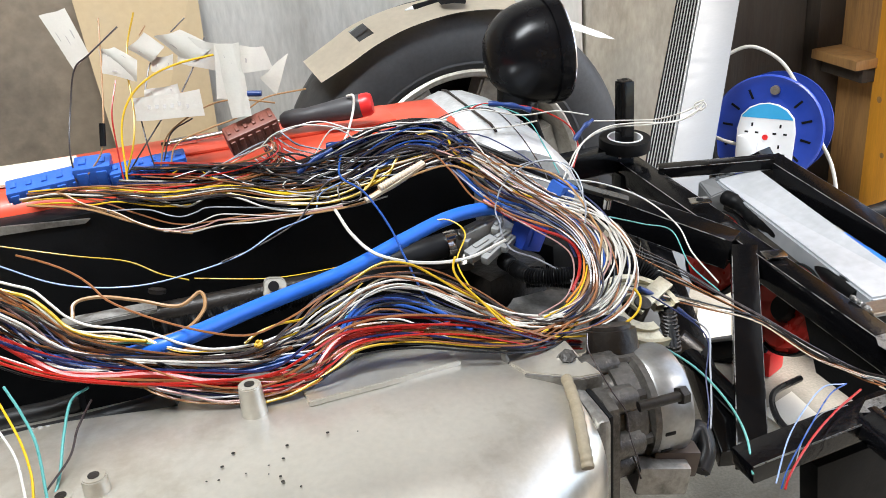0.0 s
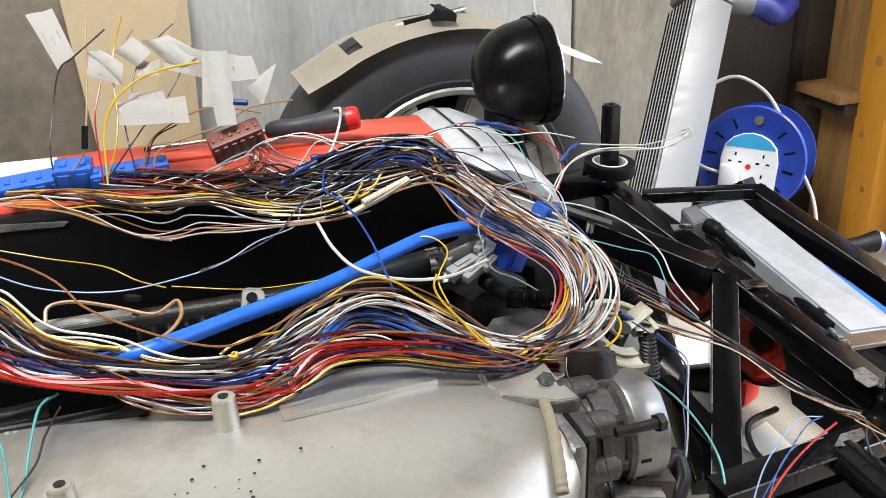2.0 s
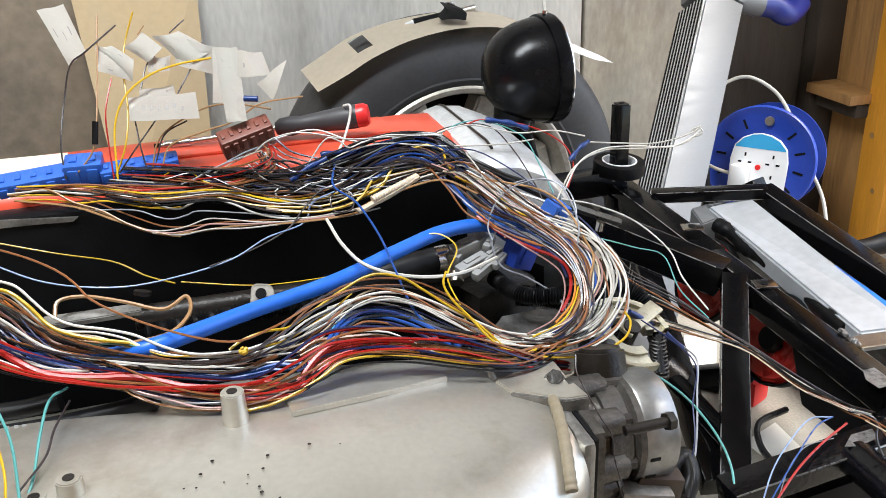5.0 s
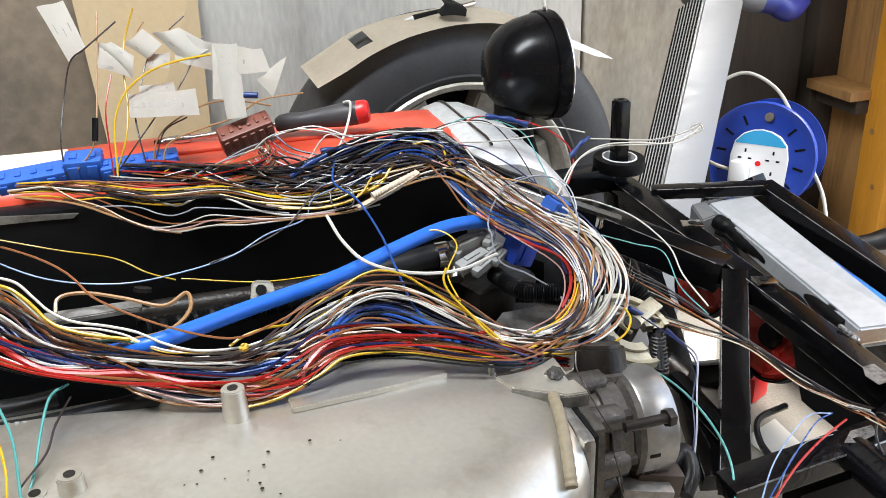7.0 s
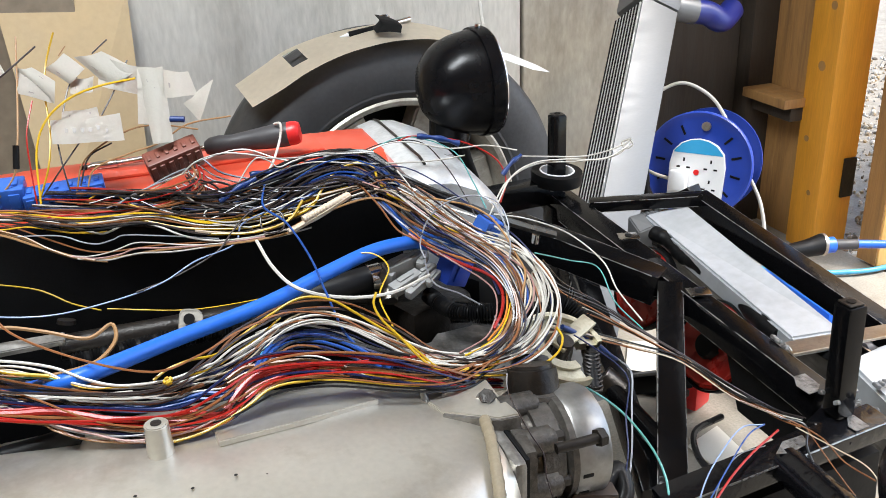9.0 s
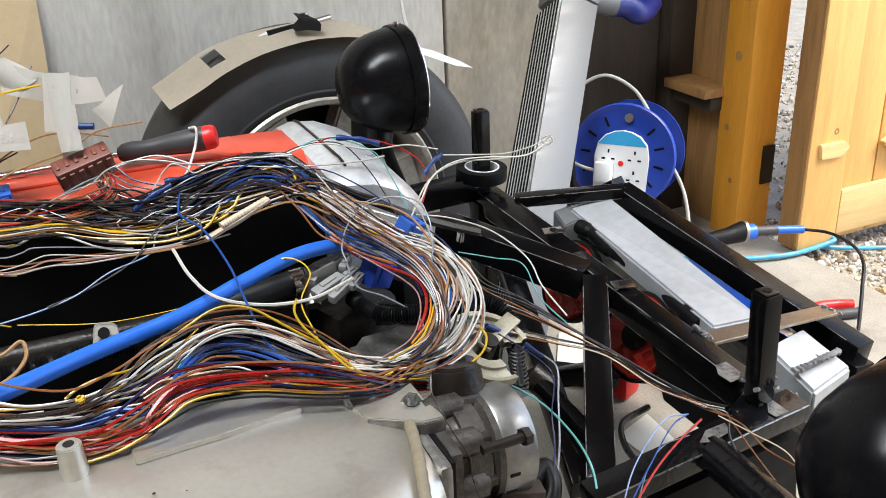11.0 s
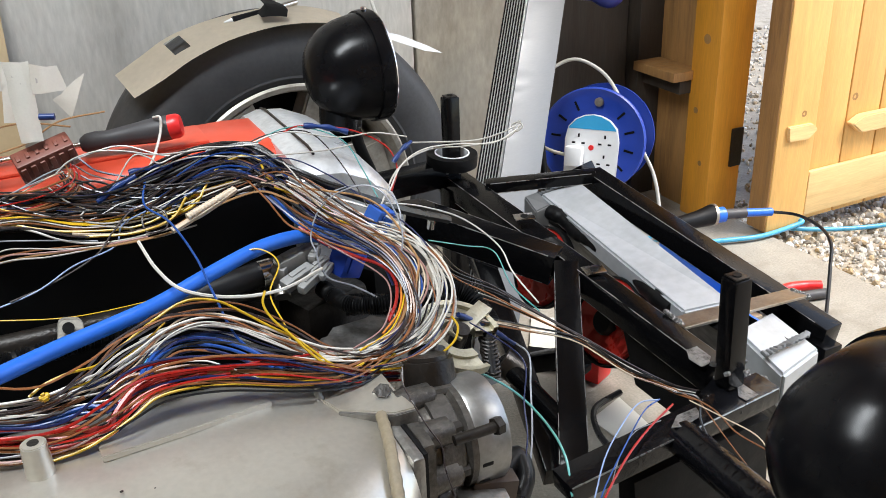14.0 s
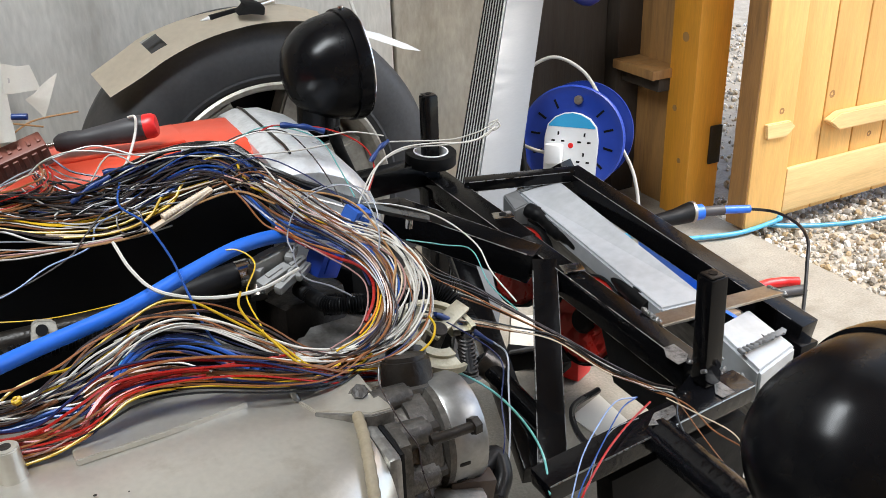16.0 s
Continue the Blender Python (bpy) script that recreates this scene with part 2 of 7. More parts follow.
def smooth_line(pts, steps=6):
    """Catmull-Rom through the points."""
    p = [Vector(q) for q in pts]
    p = [2 * p[0] - p[1]] + p + [2 * p[-1] - p[-2]]
    out = []
    for i in range(1, len(p) - 2):
        a, b, c, d = p[i - 1:i + 3]
        for k in range(steps):
            t = k / steps
            out.append(0.5 * (2 * b + (c - a) * t + (2 * a - 5 * b + 4 * c - d) * t * t + (3 * b - a - 3 * c + d) * t ** 3))
    return out + [p[-2]]


def sweep(line, r, seg=6, bm=None):
    """A tube along a line of points; r may be a function of 0..1."""
    bm = bm or bmesh.new()
    rings, side = [], None
    n = len(line)
    for i, p in enumerate(line):
        d = (line[min(i + 1, n - 1)] - line[max(i - 1, 0)]).normalized()
        if side is None:
            side = d.orthogonal().normalized()
        side = (side - d * side.dot(d)).normalized()
        other = d.cross(side)
        rad = r(i / (n - 1)) if callable(r) else r
        rings.append([bm.verts.new(p + (side * math.cos(a) + other * math.sin(a)) * rad) for a in (2 * math.pi * k / seg for k in range(seg))])
    for p, q in zip(rings, rings[1:]):
        for k in range(seg):
            bm.faces.new((p[k], p[(k + 1) % seg], q[(k + 1) % seg], q[k]))
    bm.faces.new(rings[0][::-1])
    bm.faces.new(rings[-1])
    return bm


def hose(pts, r, seg=14, steps=8, bm=None):
    return sweep(smooth_line(pts, steps), r, seg, bm)


def slab(outline, m, thick, bm=None, bevel=0.0):
    """A flat outline in the xy plane of the pose m, thick upwards."""
    bm = bm or bmesh.new()
    f = bm.faces.new([bm.verts.new(m @ Vector((x, y, 0))) for x, y in outline])
    up = (m.to_3x3() @ Vector((0, 0, 1))).normalized() * thick
    made = bmesh.ops.extrude_face_region(bm, geom=[f])
    bmesh.ops.translate(bm, verts=[v for v in made["geom"] if isinstance(v, bmesh.types.BMVert)], vec=up)
    if bevel:
        bmesh.ops.bevel(bm, geom=bm.edges[:], offset=bevel, segments=1, affect="EDGES")
    return bm

# ---- the garage ----
WALL, FRONT = 1.97, 1.60
structure("floor", span((-4, -3, -0.12), (1.66, 2.1, 0)), "slab", "worn bare concrete garage floor slab")
gr = bmesh.new()
bmesh.ops.create_grid(gr, x_segments=60, y_segments=60, size=60, matrix=Matrix.Translation((58, 0, -0.035)))
structure("ground", gr, "gravel_bed", "gravel drive outside the garage")
structure("wall_left_2", span((0.94, WALL + 0.004, 0), (FRONT + 0.1, WALL + 0.15, 2.4), 0.004), "concrete_brown", "brown blotched concrete garage wall beyond a joint")
structure("wall_left", span((-4, WALL, 0), (0.93, WALL + 0.15, 2.4), 0.004), "concrete", "grey shuttered concrete garage wall with a joint")
# added dark sheet: paints the shaded wall between intercooler and post
structure("wall_board", span((1.24, WALL - 0.022, 0), (1.528, WALL - 0.004, 2.05), 0.002), "shade_timber", "dark board added for the shade on the garage wall")
structure("wall_right", span((-4, -3, 0), (FRONT, -2.85, 2.4)), "pine_h", "timber clad garage wall")
structure("wall_back", span((-4.15, -3, 0), (-4, 2.1, 2.4)), "plaster", "grey garage wall")
structure("wall_front", span((FRONT, -2.85, 0), (FRONT + 0.1, -1.3, 2.4)), "pine_old", "timber garage wall beside the opening")
structure("lintel", span((FRONT, -1.3, 2.05), (FRONT + 0.1, 1.9, 2.4)), "pine_old", "timber lintel over the garage opening")
structure("ceiling", span((-4.15, -3, 2.4), (FRONT + 0.1, 2.1, 2.5)), "roof_boards", "brown timber boarded garage ceiling")

def prism(pts, dz, bm=None, bevel=0.0):
    """A plate over the outline of points, dz thick upwards."""
    bm = bm or bmesh.new()
    f = bm.faces.new([bm.verts.new(p) for p in pts])
    made = bmesh.ops.extrude_face_region(bm, geom=[f])
    bmesh.ops.translate(bm, verts=[v for v in made["geom"] if isinstance(v, bmesh.types.BMVert)], vec=(0, 0, dz) if not isinstance(dz, tuple) else dz)
    if bevel:
        bmesh.ops.bevel(bm, geom=bm.edges[:], offset=bevel, segments=2, affect="EDGES")
    return bm


# ---- timber front of the garage and the open door ----
def boards(parent, name, x0, x1, n, make, material):
    w = (x1 - x0) / n
    for i in range(n):
        part(name, make(x0 + i * w + 0.002, x0 + (i + 1) * w - 0.002), material, parent)


jamb = structure("wall_timber", span((1.575, 1.655, 0), (1.675, 1.75, 2.05), 0.004), "post", "varnished timber door post of the garage opening", True)
part("stud", span((1.60, 1.75, 0), (1.65, 1.86, 2.05), 0.003), "pine_old", jamb, "aged timber infill board")
part("stud", span((1.605, 1.862, 0), (1.65, WALL - 0.003, 2.05), 0.003), "pine_old", jamb, "aged timber infill board")
part("stud", span((1.53, 1.90, 0), (1.604, WALL - 0.003, 2.05), 0.003), "shade_timber", jamb, "dark corner stud")
part("ledge", span((1.515, 1.74, 0.352), (1.60, 1.90, 0.375), 0.002), "pine_old", jamb, "small timber ledge")
part("ledge_bracket", span((1.54, 1.745, 0.318), (1.60, 1.89, 0.351), 0.002), "shade_timber", jamb)
part("hinge_plate", span((1.635, 1.648, 0.14), (1.672, 1.6545, 0.24), 0.003), "dark_metal", jamb, "rusty black hinge plate")

DOOR = 1.525
door = structure("door_1", span((1.66, DOOR + 0.022, 0.02), (3.6, DOOR + 0.042, 2.0), 0.002), "pine", "open varnished pine garage door, ledged and boarded")
part("stile", span((1.645, DOOR - 0.012, 0.01), (1.765, DOOR + 0.052, 2.0), 0.004), "pine", door)
boards(door, "plank", 1.767, 3.59, 16, lambda a, b: span((a, DOOR + 0.002, 0.012), (b, DOOR + 0.0218, 2.0), 0.004), "pine")
part("bottom_rail", span((1.767, DOOR - 0.012, 0.03), (3.6, DOOR + 0.0015, 0.145), 0.004), "pine_h", door)
part("batten", prism([(1.877, 1.526, 0.249), (1.913, 1.526, 0.266), (3.5, 1.526, 0.245), (3.5, 1.526, 0.195), (1.916, 1.526, 0.221)], (0, -0.024, 0), None, 0.003), "pine_h", door)
part("block", prism([(1.669, 1.526, 0.276), (1.746, 1.526, 0.274), (1.764, 1.526, 0.257), (1.738, 1.526, 0.236), (1.675, 1.526, 0.239)], (0, -0.022, 0), None, 0.002), "pine_h", door, "pale timber block screwed to the planks")
part("door_edge_stain", span((1.6415, DOOR - 0.008, 0.012), (1.6445, DOOR + 0.05, 1.9)), "pine_old", door)

for x, z, r in ((1.9, 0.31, 0.010), (2.06, 0.18, 0.008), (2.21, 0.36, 0.009), (1.72, 0.30, 0.008)):
    part("knot", lathe([(0, -0.0008), (r, 0.0)], Matrix.Translation((x, DOOR + (0.0015 if x > 1.77 else -0.0125), z)) @ pose(0, 0, 0, 90, 0, 0), 14), "pine_old", door)
for y, z, r in ((1.70, 0.46, 0.012), (1.685, 0.60, 0.010), (1.72, 0.28, 0.008), (1.69, 0.15, 0.007)):
    part("knot", lathe([(0, 0.0008), (r, 0.0)], Matrix.Translation((1.5745, y, z)) @ pose(0, 0, 0, 0, -90, 0), 14), "pine_old", jamb)

# ---- the wheel ----
wheel = thing("wheel", "worn black tyre on a dusty alloy wheel", "wheel", (0.50, 1.63, 0.0))
WM = Matrix.Translation((0.488, 1.62, 0.332)) @ pose(0, 0, 0, 0, 0, 1) @ pose(0, 0, 0, 90, 0, 0)
tyre = part("tyre", lathe([(0.210, -0.09), (0.216, 0.080), (0.224, 0.093), (0.240, 0.099), (0.270, 0.103), (0.296, 0.101), (0.314, 0.092), (0.325, 0.07), (0.330, 0.04), (0.332, 0), (0.330, -0.04), (0.325, -0.07), (0.31, -0.1), (0.225, -0.1), (0.210, -0.09)], WM, 96), "tyre", wheel)
part("bead", lathe([(0.228, 0.094), (0.232, 0.098), (0.236, 0.0975)], WM, 96), "tyre", tyre)
rim = part("rim", lathe([(0.216, 0.085), (0.222, 0.096), (0.218, 0.100), (0.210, 0.097), (0.205, 0.085), (0.198, 0.05), (0.193, -0.09), (0.196, -0.09), (0.206, -0.085), (0.212, 0.08), (0.216, 0.085)], WM, 96), "rim", wheel)
part("rim_back", lathe([(0.0, -0.03), (0.1925, -0.03)], WM, 48), "black", rim, "dark brake drum behind the spokes")
for k in range(7):
    a = 2 * math.pi * k / 7 + 0.25
    sp = WM @ Matrix.Rotation(a, 4, "Z")
    bm = bmesh.new()
    f = [bm.verts.new(sp @ Vector(p)) for p in ((0.03, -0.022, 0.04), (0.03, 0.022, 0.04), (0.196, 0.036, 0.062), (0.196, -0.036, 0.062), (0.03, -0.026, 0.0), (0.03, 0.026, 0.0), (0.194, 0.042, 0.02), (0.194, -0.042, 0.02))]
    for q in ((0, 1, 2, 3), (4, 7, 6, 5), (0, 4, 5, 1), (1, 5, 6, 2), (2, 6, 7, 3), (3, 7, 4, 0)):
        bm.faces.new([f[i] for i in q])
    bmesh.ops.bevel(bm, geom=bm.edges[:], offset=0.004, segments=2, affect="EDGES")
    part("spoke", bm, "rim", rim)
part("centre_cap", lathe([(0, 0.052), (0.03, 0.05), (0.036, 0.04), (0.036, 0.0)], WM, 32), "rim", rim)


# ---- cardboard template lying over the tyre ----
card = thing("cardboard_template", "pale cardboard mudguard template taped over the tyre", "cardboard", (0.5, 1.6, 0.65))
far = smooth_line([(0.221, 1.6, 0.593), (0.27, 1.6, 0.62), (0.315, 1.6, 0.644), (0.38, 1.6, 0.662), (0.442, 1.6, 0.67), (0.517, 1.6, 0.673), (0.57, 1.6, 0.664), (0.62, 1.6, 0.648)], 4)
near = smooth_line([(0.233, 1.5, 0.576), (0.285, 1.5, 0.6), (0.331, 1.5, 0.624), (0.393, 1.5, 0.646), (0.463, 1.5, 0.658), (0.514, 1.5, 0.659), (0.56, 1.5, 0.654), (0.602, 1.5, 0.641)], 4)
bm = bmesh.new()
grid = [[bm.verts.new(p.lerp(q, k)) for k in (0, 0.12, 0.62, 1)] for p, q in zip(far, near)]
for i, (p, q) in enumerate(zip(grid, grid[1:])):
    for k in range(3):
        if not (k == 1 and i in (7, 8)):
            bm.faces.new((p[k], q[k], q[k + 1], p[k + 1]))
bmesh.ops.solidify(bm, geom=bm.faces[:], thickness=0.004)
part("card_strip", bm, "card_pale", card)
clip = thing("bulldog_clip", "black bulldog clip holding the cardboard", "clip", (0.495, 1.579, 0.665))
part("clip_body", prism([(0.457, 1.524, 0.671), (0.472, 1.526, 0.684), (0.467, 1.542, 0.692), (0.487, 1.535, 0.688), (0.502, 1.516, 0.681), (0.495, 1.502, 0.671), (0.475, 1.51, 0.675)], (0, 0.025, 0.004), None, 0.001), "black", clip)
part("clip_lever", hose([(0.488, 1.575, 0.678), (0.474, 1.563, 0.691), (0.489, 1.559, 0.693), (0.499, 1.572, 0.677)], 0.0015, 8), "chrome", clip)
pen = thing("marker_pen", "black and silver marker pen on the cardboard", "pen", (0.467, 1.577, 0.668))
part("barrel", rod((0.42, 1.567, 0.665), (0.49, 1.583, 0.671), 0.0055), "black", pen)
part("tip", rod((0.42, 1.567, 0.665), (0.405, 1.57, 0.662), 0.004, 0.001), "white_plastic", pen)
part("cap", rod((0.49, 1.583, 0.671), (0.541, 1.594, 0.677), 0.005), "chrome", pen)
strip = thing("white_strip", "torn white plastic strip behind the headlamp", "strip", (0.738, 1.609, 0.586))
part("strip_body", prism([(0.714, 1.622, 0.599), (0.744, 1.609, 0.59), (0.79, 1.586, 0.568), (0.811, 1.574, 0.555), (0.78, 1.586, 0.561), (0.722, 1.613, 0.585)], (0, 0.003, 0), None), "white_plastic", strip)


# ---- headlamps ----
def headlamp(centre, ground, label, radius=0.086, lean=0, deep=1.0):
    t = thing("headlamp", label, "headlamp", centre, "pair of headlamps")
    m = Matrix.Translation(centre) @ pose(0, 0, 0, 0, lean, 0) @ axes((1, 0.0, 0.0), (0, 0, 1))
    k = radius / 0.09
    prof = [(0.0, -0.135), (0.02, -0.133), (0.042, -0.124), (0.06, -0.108), (0.073, -0.086), (0.081, -0.06), (0.0855, -0.03), (0.0865, -0.019), (0.0855, -0.018), (0.0858, -0.016), (0.0895, -0.0155), (0.0905, -0.008), (0.0905, 0.004), (0.088, 0.0065)]
    part("shell", lathe([(r * k, z * k * (deep if z < -0.02 else 1)) for r, z in prof], m, 72), "satin_black", t, "satin black steel bowl")
    part("rim_ring", lathe([(r * k, z * k) for r, z in ((0.088, 0.0065), (0.089, 0.007), (0.0885, 0.009), (0.083, 0.010), (0.083, 0.006))], m, 72), "chrome", t, "thin chrome rim ring")
    part("lens", lathe([(r * k, z * k) for r, z in ((0.0, 0.024), (0.04, 0.02), (0.07, 0.013), (0.083, 0.007))], m, 48), "glass", t)
    part("rim_screw", rod(m @ Vector((0.0905 * k, 0, -0.004)), m @ Vector((0.095 * k, 0, -0.004)), 0.004), "chrome", t)
    low = Vector(centre) + Vector((-0.075 * k * deep, 0, -0.068 * k))
    part("mount", rod(low + Vector((0.01, 0, 0.05)), low + Vector((0, 0, -0.028)), 0.04 * k, 0.034 * k, 28, None, 0.008), "satin_black", t)
    part("bracket", hose([low + Vector((0.02, 0, -0.02)), low + Vector((0.03, 0.005, -0.06)), ground], 0.009, 10), "black", t)
    return t


headlamp((0.537, 1.248, 0.638), (0.55, 1.29, 0.435), "satin black bowl headlamp beside the tyre", 0.080, -2, 0.84)
headlamp((0.691, 0.411, 0.468), (0.70, 0.45, 0.0), "satin black bowl headlamp at the chassis corner", 0.099, 3)

# ---- the chassis ----
chassis = thing("car_chassis", "black-painted square-tube kit car chassis with bare weld spots", "chassis", (0.7, 0.95, 0.0))
S1, S2 = (0.690, 1.305, 0.405), (0.704, 0.655, 0.378)
TUBES = [
    ("front_rail", (0.887, 1.188, 0.412), (0.941, 0.721, 0.333), 0.032, 0.036),
    ("cross_rail", (0.694, 1.33, 0.405), (0.706, 1.04, 0.386), 0.040, 0.036),
    ("cross_rail", (0.707, 1.04, 0.3855), (0.7085, 0.68, 0.372), 0.030, 0.038),
    ("side_rail", (0.552, 1.168, 0.427), (0.692, 0.990, 0.384), 0.040, 0.045),
    ("upright", (0.692, 0.965, 0.392), (0.527, 0.693, 0.283), 0.034, 0.030),
    ("end_rail", (0.721, 1.246, 0.412), (0.883, 1.171, 0.423), 0.026, 0.018),
    ("end_post", (0.904, 1.242, 0.414), (0.912, 1.219, 0.379), 0.03, 0.03),
    ("lower_rail", (0.470, 0.632, 0.343), (0.745, 0.637, 0.370), 0.036, 0.022),
    # added black plate, fills in the darkness below the lower rail
    ("web_plate", Vector((0.56, 0.637, 0.342)) + Vector((0, 0, -0.085)), Vector((0.745, 0.637, 0.361)) + Vector((0, 0, -0.085)), 0.03, 0.13),
    ("rear_rail", (0.30, 1.31, 0.415), (0.69, 1.31, 0.425), 0.035, 0.04),
    ("diagonal", (0.628, 1.102, 0.379), (0.533, 0.737, 0.257), 0.03, 0.03),
    ("lower_cross", (0.725, 1.105, 0.15), (0.789, 1.032, 0.19), 0.02, 0.03),
    ("leg", (0.690, 1.30, 0.40), (0.690, 1.30, 0.0), 0.035, 0.035),
    ("leg", (0.93, 0.72, 0.33), (0.93, 0.72, 0.0), 0.03, 0.03),
]
for name, a, b, w, h in TUBES:
    part(name, beam(a, b, w, h, 0.0015, None, (0, 0, 1) if abs(Vector(b).z - Vector(a).z) < 0.15 else (1, 0, 0)), {"lower_rail": "lumpy", "web_plate": "black"}.get(name, "gloss_black"), chassis)
# thin bright strips along tube edges: worn paint plus painted-in highlights
for name, a, b, w, h in TUBES:
    if name in ("front_rail", "cross_rail", "side_rail", "upright", "end_rail"):
        a, b = Vector(a), Vector(b)
        x = (b - a).normalized()
        y = Vector((0, 0, 1) if abs(b.z - a.z) < 0.15 else (1, 0, 0)).cross(x).normalized()
        z = x.cross(y)
        lines = [(a + y * i * (w / 2 - 0.0008) + z * j * (h / 2 - 0.0008), b + y * i * (w / 2 - 0.0008) + z * j * (h / 2 - 0.0008)) for i in (-1, 1) for j in (-1, 1)]
        for p, q in lines:
            part("worn_edge", sweep([p.lerp(q, 0.04 + 0.92 * k / 12) for k in range(13)], lambda s: 0.0005 + 0.0005 * abs(math.sin(s * 17 + w * 90)), 5), "dark_steel", chassis, "bright line of worn paint and painted edge glint")
for name, base, top, w in (("stub", S1, (0.697, 1.319, 0.549), 0.024), ("stub", S2, (0.698, 0.655, 0.513), 0.0235)):
    st = part(name, beam(base, top, w, w, 0.003, None, (1, 0, 0)), "gloss_black", chassis)
    t = Vector(top)
    part("cut_end", box(t + Vector((0, 0, 0.0012)), (w - 0.005, w - 0.005, 0.002), None, 0.0008), "dark_metal", st, "rough cut tube end")
    part("bore", rod(t + Vector((0, 0, 0.0018)), t + Vector((0, 0, 0.0032)), 0.005), "black", st)
    for k in range(5):
        a = k * 1.26
        part("weld_bead", box(Vector(base) + Vector((math.cos(a) * 0.019, math.sin(a) * 0.019, 0.024)), (0.007, 0.006, 0.005), pose(0, 0, 0, 20, 30, k * 40), 0.002), "weld", st)
round_tube = part("round_tube", rod((0.615, 0.625, 0.357), (0.608, 0.484, 0.364), 0.02, None, 28), "lumpy", chassis)
part("wishbone", rod((0.558, 0.904, 0.314), (0.563, 0.769, 0.299), 0.013), "gloss_black", chassis)
part("wishbone_joint", rod((0.552, 0.899, 0.322), (0.57, 0.881, 0.305), 0.019), "dark_metal", chassis)
part("flat_bar", prism([(0.722, 0.786, 0.388), (0.928, 0.787, 0.375), (0.928, 0.753, 0.38), (0.722, 0.752, 0.392)], 0.004, None, 0.001), "steel", chassis, "bare brown steel flat bar with welded ends")
part("gusset", prism([(0.67, 0.664, 0.365), (0.725, 0.682, 0.382), (0.755, 0.642, 0.357), (0.689, 0.617, 0.364)], 0.005, None, 0.001), "lumpy", chassis)
for px in ((0.696, 1.083, 0.42), (0.706, 0.919, 0.401)):
    c = Vector(px) + Vector((0, 0, 0.004))
    tab = part("mounting_tab", box(c, (0.03, 0.022, 0.003), pose(0, 0, 0, 0, 0, -15), 0.001), "chrome", chassis, "bare zinc mounting tab with a hole")
    part("tab_hole", rod(c + Vector((0, 0, 0.0012)), c + Vector((0, 0, 0.0026)), 0.0055), "black", tab)
for a, b, n in (((0.724, 0.79, 0.396), (0.728, 0.759, 0.389), 7), ((0.925, 0.778, 0.378), (0.926, 0.753, 0.379), 6), ((0.718, 0.668, 0.376), (0.75, 0.646, 0.372), 9), ((0.881, 1.173, 0.425), (0.885, 1.165, 0.414), 4), ((0.726, 1.243, 0.41), (0.735, 1.24, 0.413), 4), ((0.634, 0.644, 0.363), (0.674, 0.651, 0.368), 8), ((0.698, 0.951, 0.394), (0.698, 0.945, 0.383), 4)):
    for k in range(n):
        p = Vector(a).lerp(Vector(b), k / (n - 1)) + Vector((0, 0, 0.003))
        part("weld_bead", box(p, (0.007, 0.006, 0.005), pose(0, 0, 0, 25 * (k % 3), 20, k * 50), 0.002), "weld", chassis)
# added black sheet stands in for shadow below the cross rail
part("shade_sheet", prism([(0.703, 0.8509, 0.3582), (0.703, 0.6779, 0.3549), (0.703, 0.6713, 0.3037), (0.703, 0.7352, 0.2837), (0.703, 0.8146, 0.2831)], (0.004, 0, 0), None, 0.001), "black", chassis, "black sheet for the shade under the cross rail")
part("bare_patch", prism([(0.6935, 0.7152, 0.3925), (0.7086, 0.7152, 0.3925), (0.7078, 0.6901, 0.3925), (0.6965, 0.68, 0.3925), (0.6842, 0.6789, 0.3925), (0.6831, 0.6987, 0.3925)], 0.0008), "scuffed", chassis, "paint ground back to scuffed bare steel")
part("bare_patch", prism([(0.7091, 0.6466, 0.3775), (0.7287, 0.6536, 0.3775), (0.7279, 0.6236, 0.3775), (0.6978, 0.6207, 0.3775), (0.6965, 0.6311, 0.3775)], 0.0008), "scuffed", chassis, "paint ground back to scuffed bare steel")
part("bare_patch", prism([(0.6173, 0.6377, 0.3755), (0.6444, 0.6392, 0.3755), (0.64, 0.6252, 0.3755), (0.6106, 0.6188, 0.3755), (0.5981, 0.6234, 0.3755)], 0.0008), "scuffed", chassis, "paint ground back to scuffed bare steel")
part("lower_edge_weld", sweep([Vector((0.47, 0.6145, 0.3535)).lerp(Vector((0.742, 0.6185, 0.3805)), k / 30) for k in range(31)], lambda v: 0.0007 + 0.0005 * abs(math.sin(v * 41)), 5), "dark_steel", chassis, "bright edge line of the lower rail")
bolt_at = Vector((0.515, 1.02, 0.472))
part("frame_bolt", rod(bolt_at, bolt_at + Vector((0, -0.004, 0.014)), 0.0055, None, 12), "chrome", chassis, "bright bolt head")
# roll of tape hung on the stub
roll = thing("tape_roll", "roll of black electrical tape slipped over a chassis stub", "tape", (0.69, 1.305, 0.455))
RM = Matrix.Translation((0.691, 1.306, 0.448)) @ pose(0, 0, 0, 3, 2, 0)
part("tape_winding", lathe([(0.029, -0.01), (0.042, -0.01), (0.0425, -0.008), (0.0425, 0.008), (0.042, 0.01), (0.029, 0.01)], RM, 40), "black", roll)
part("core", lathe([(0.0265, -0.0102), (0.0265, 0.0112), (0.029, 0.0112), (0.029, -0.0102), (0.0265, -0.0102)], RM, 40), "white_plastic", roll, "white card core with red print")

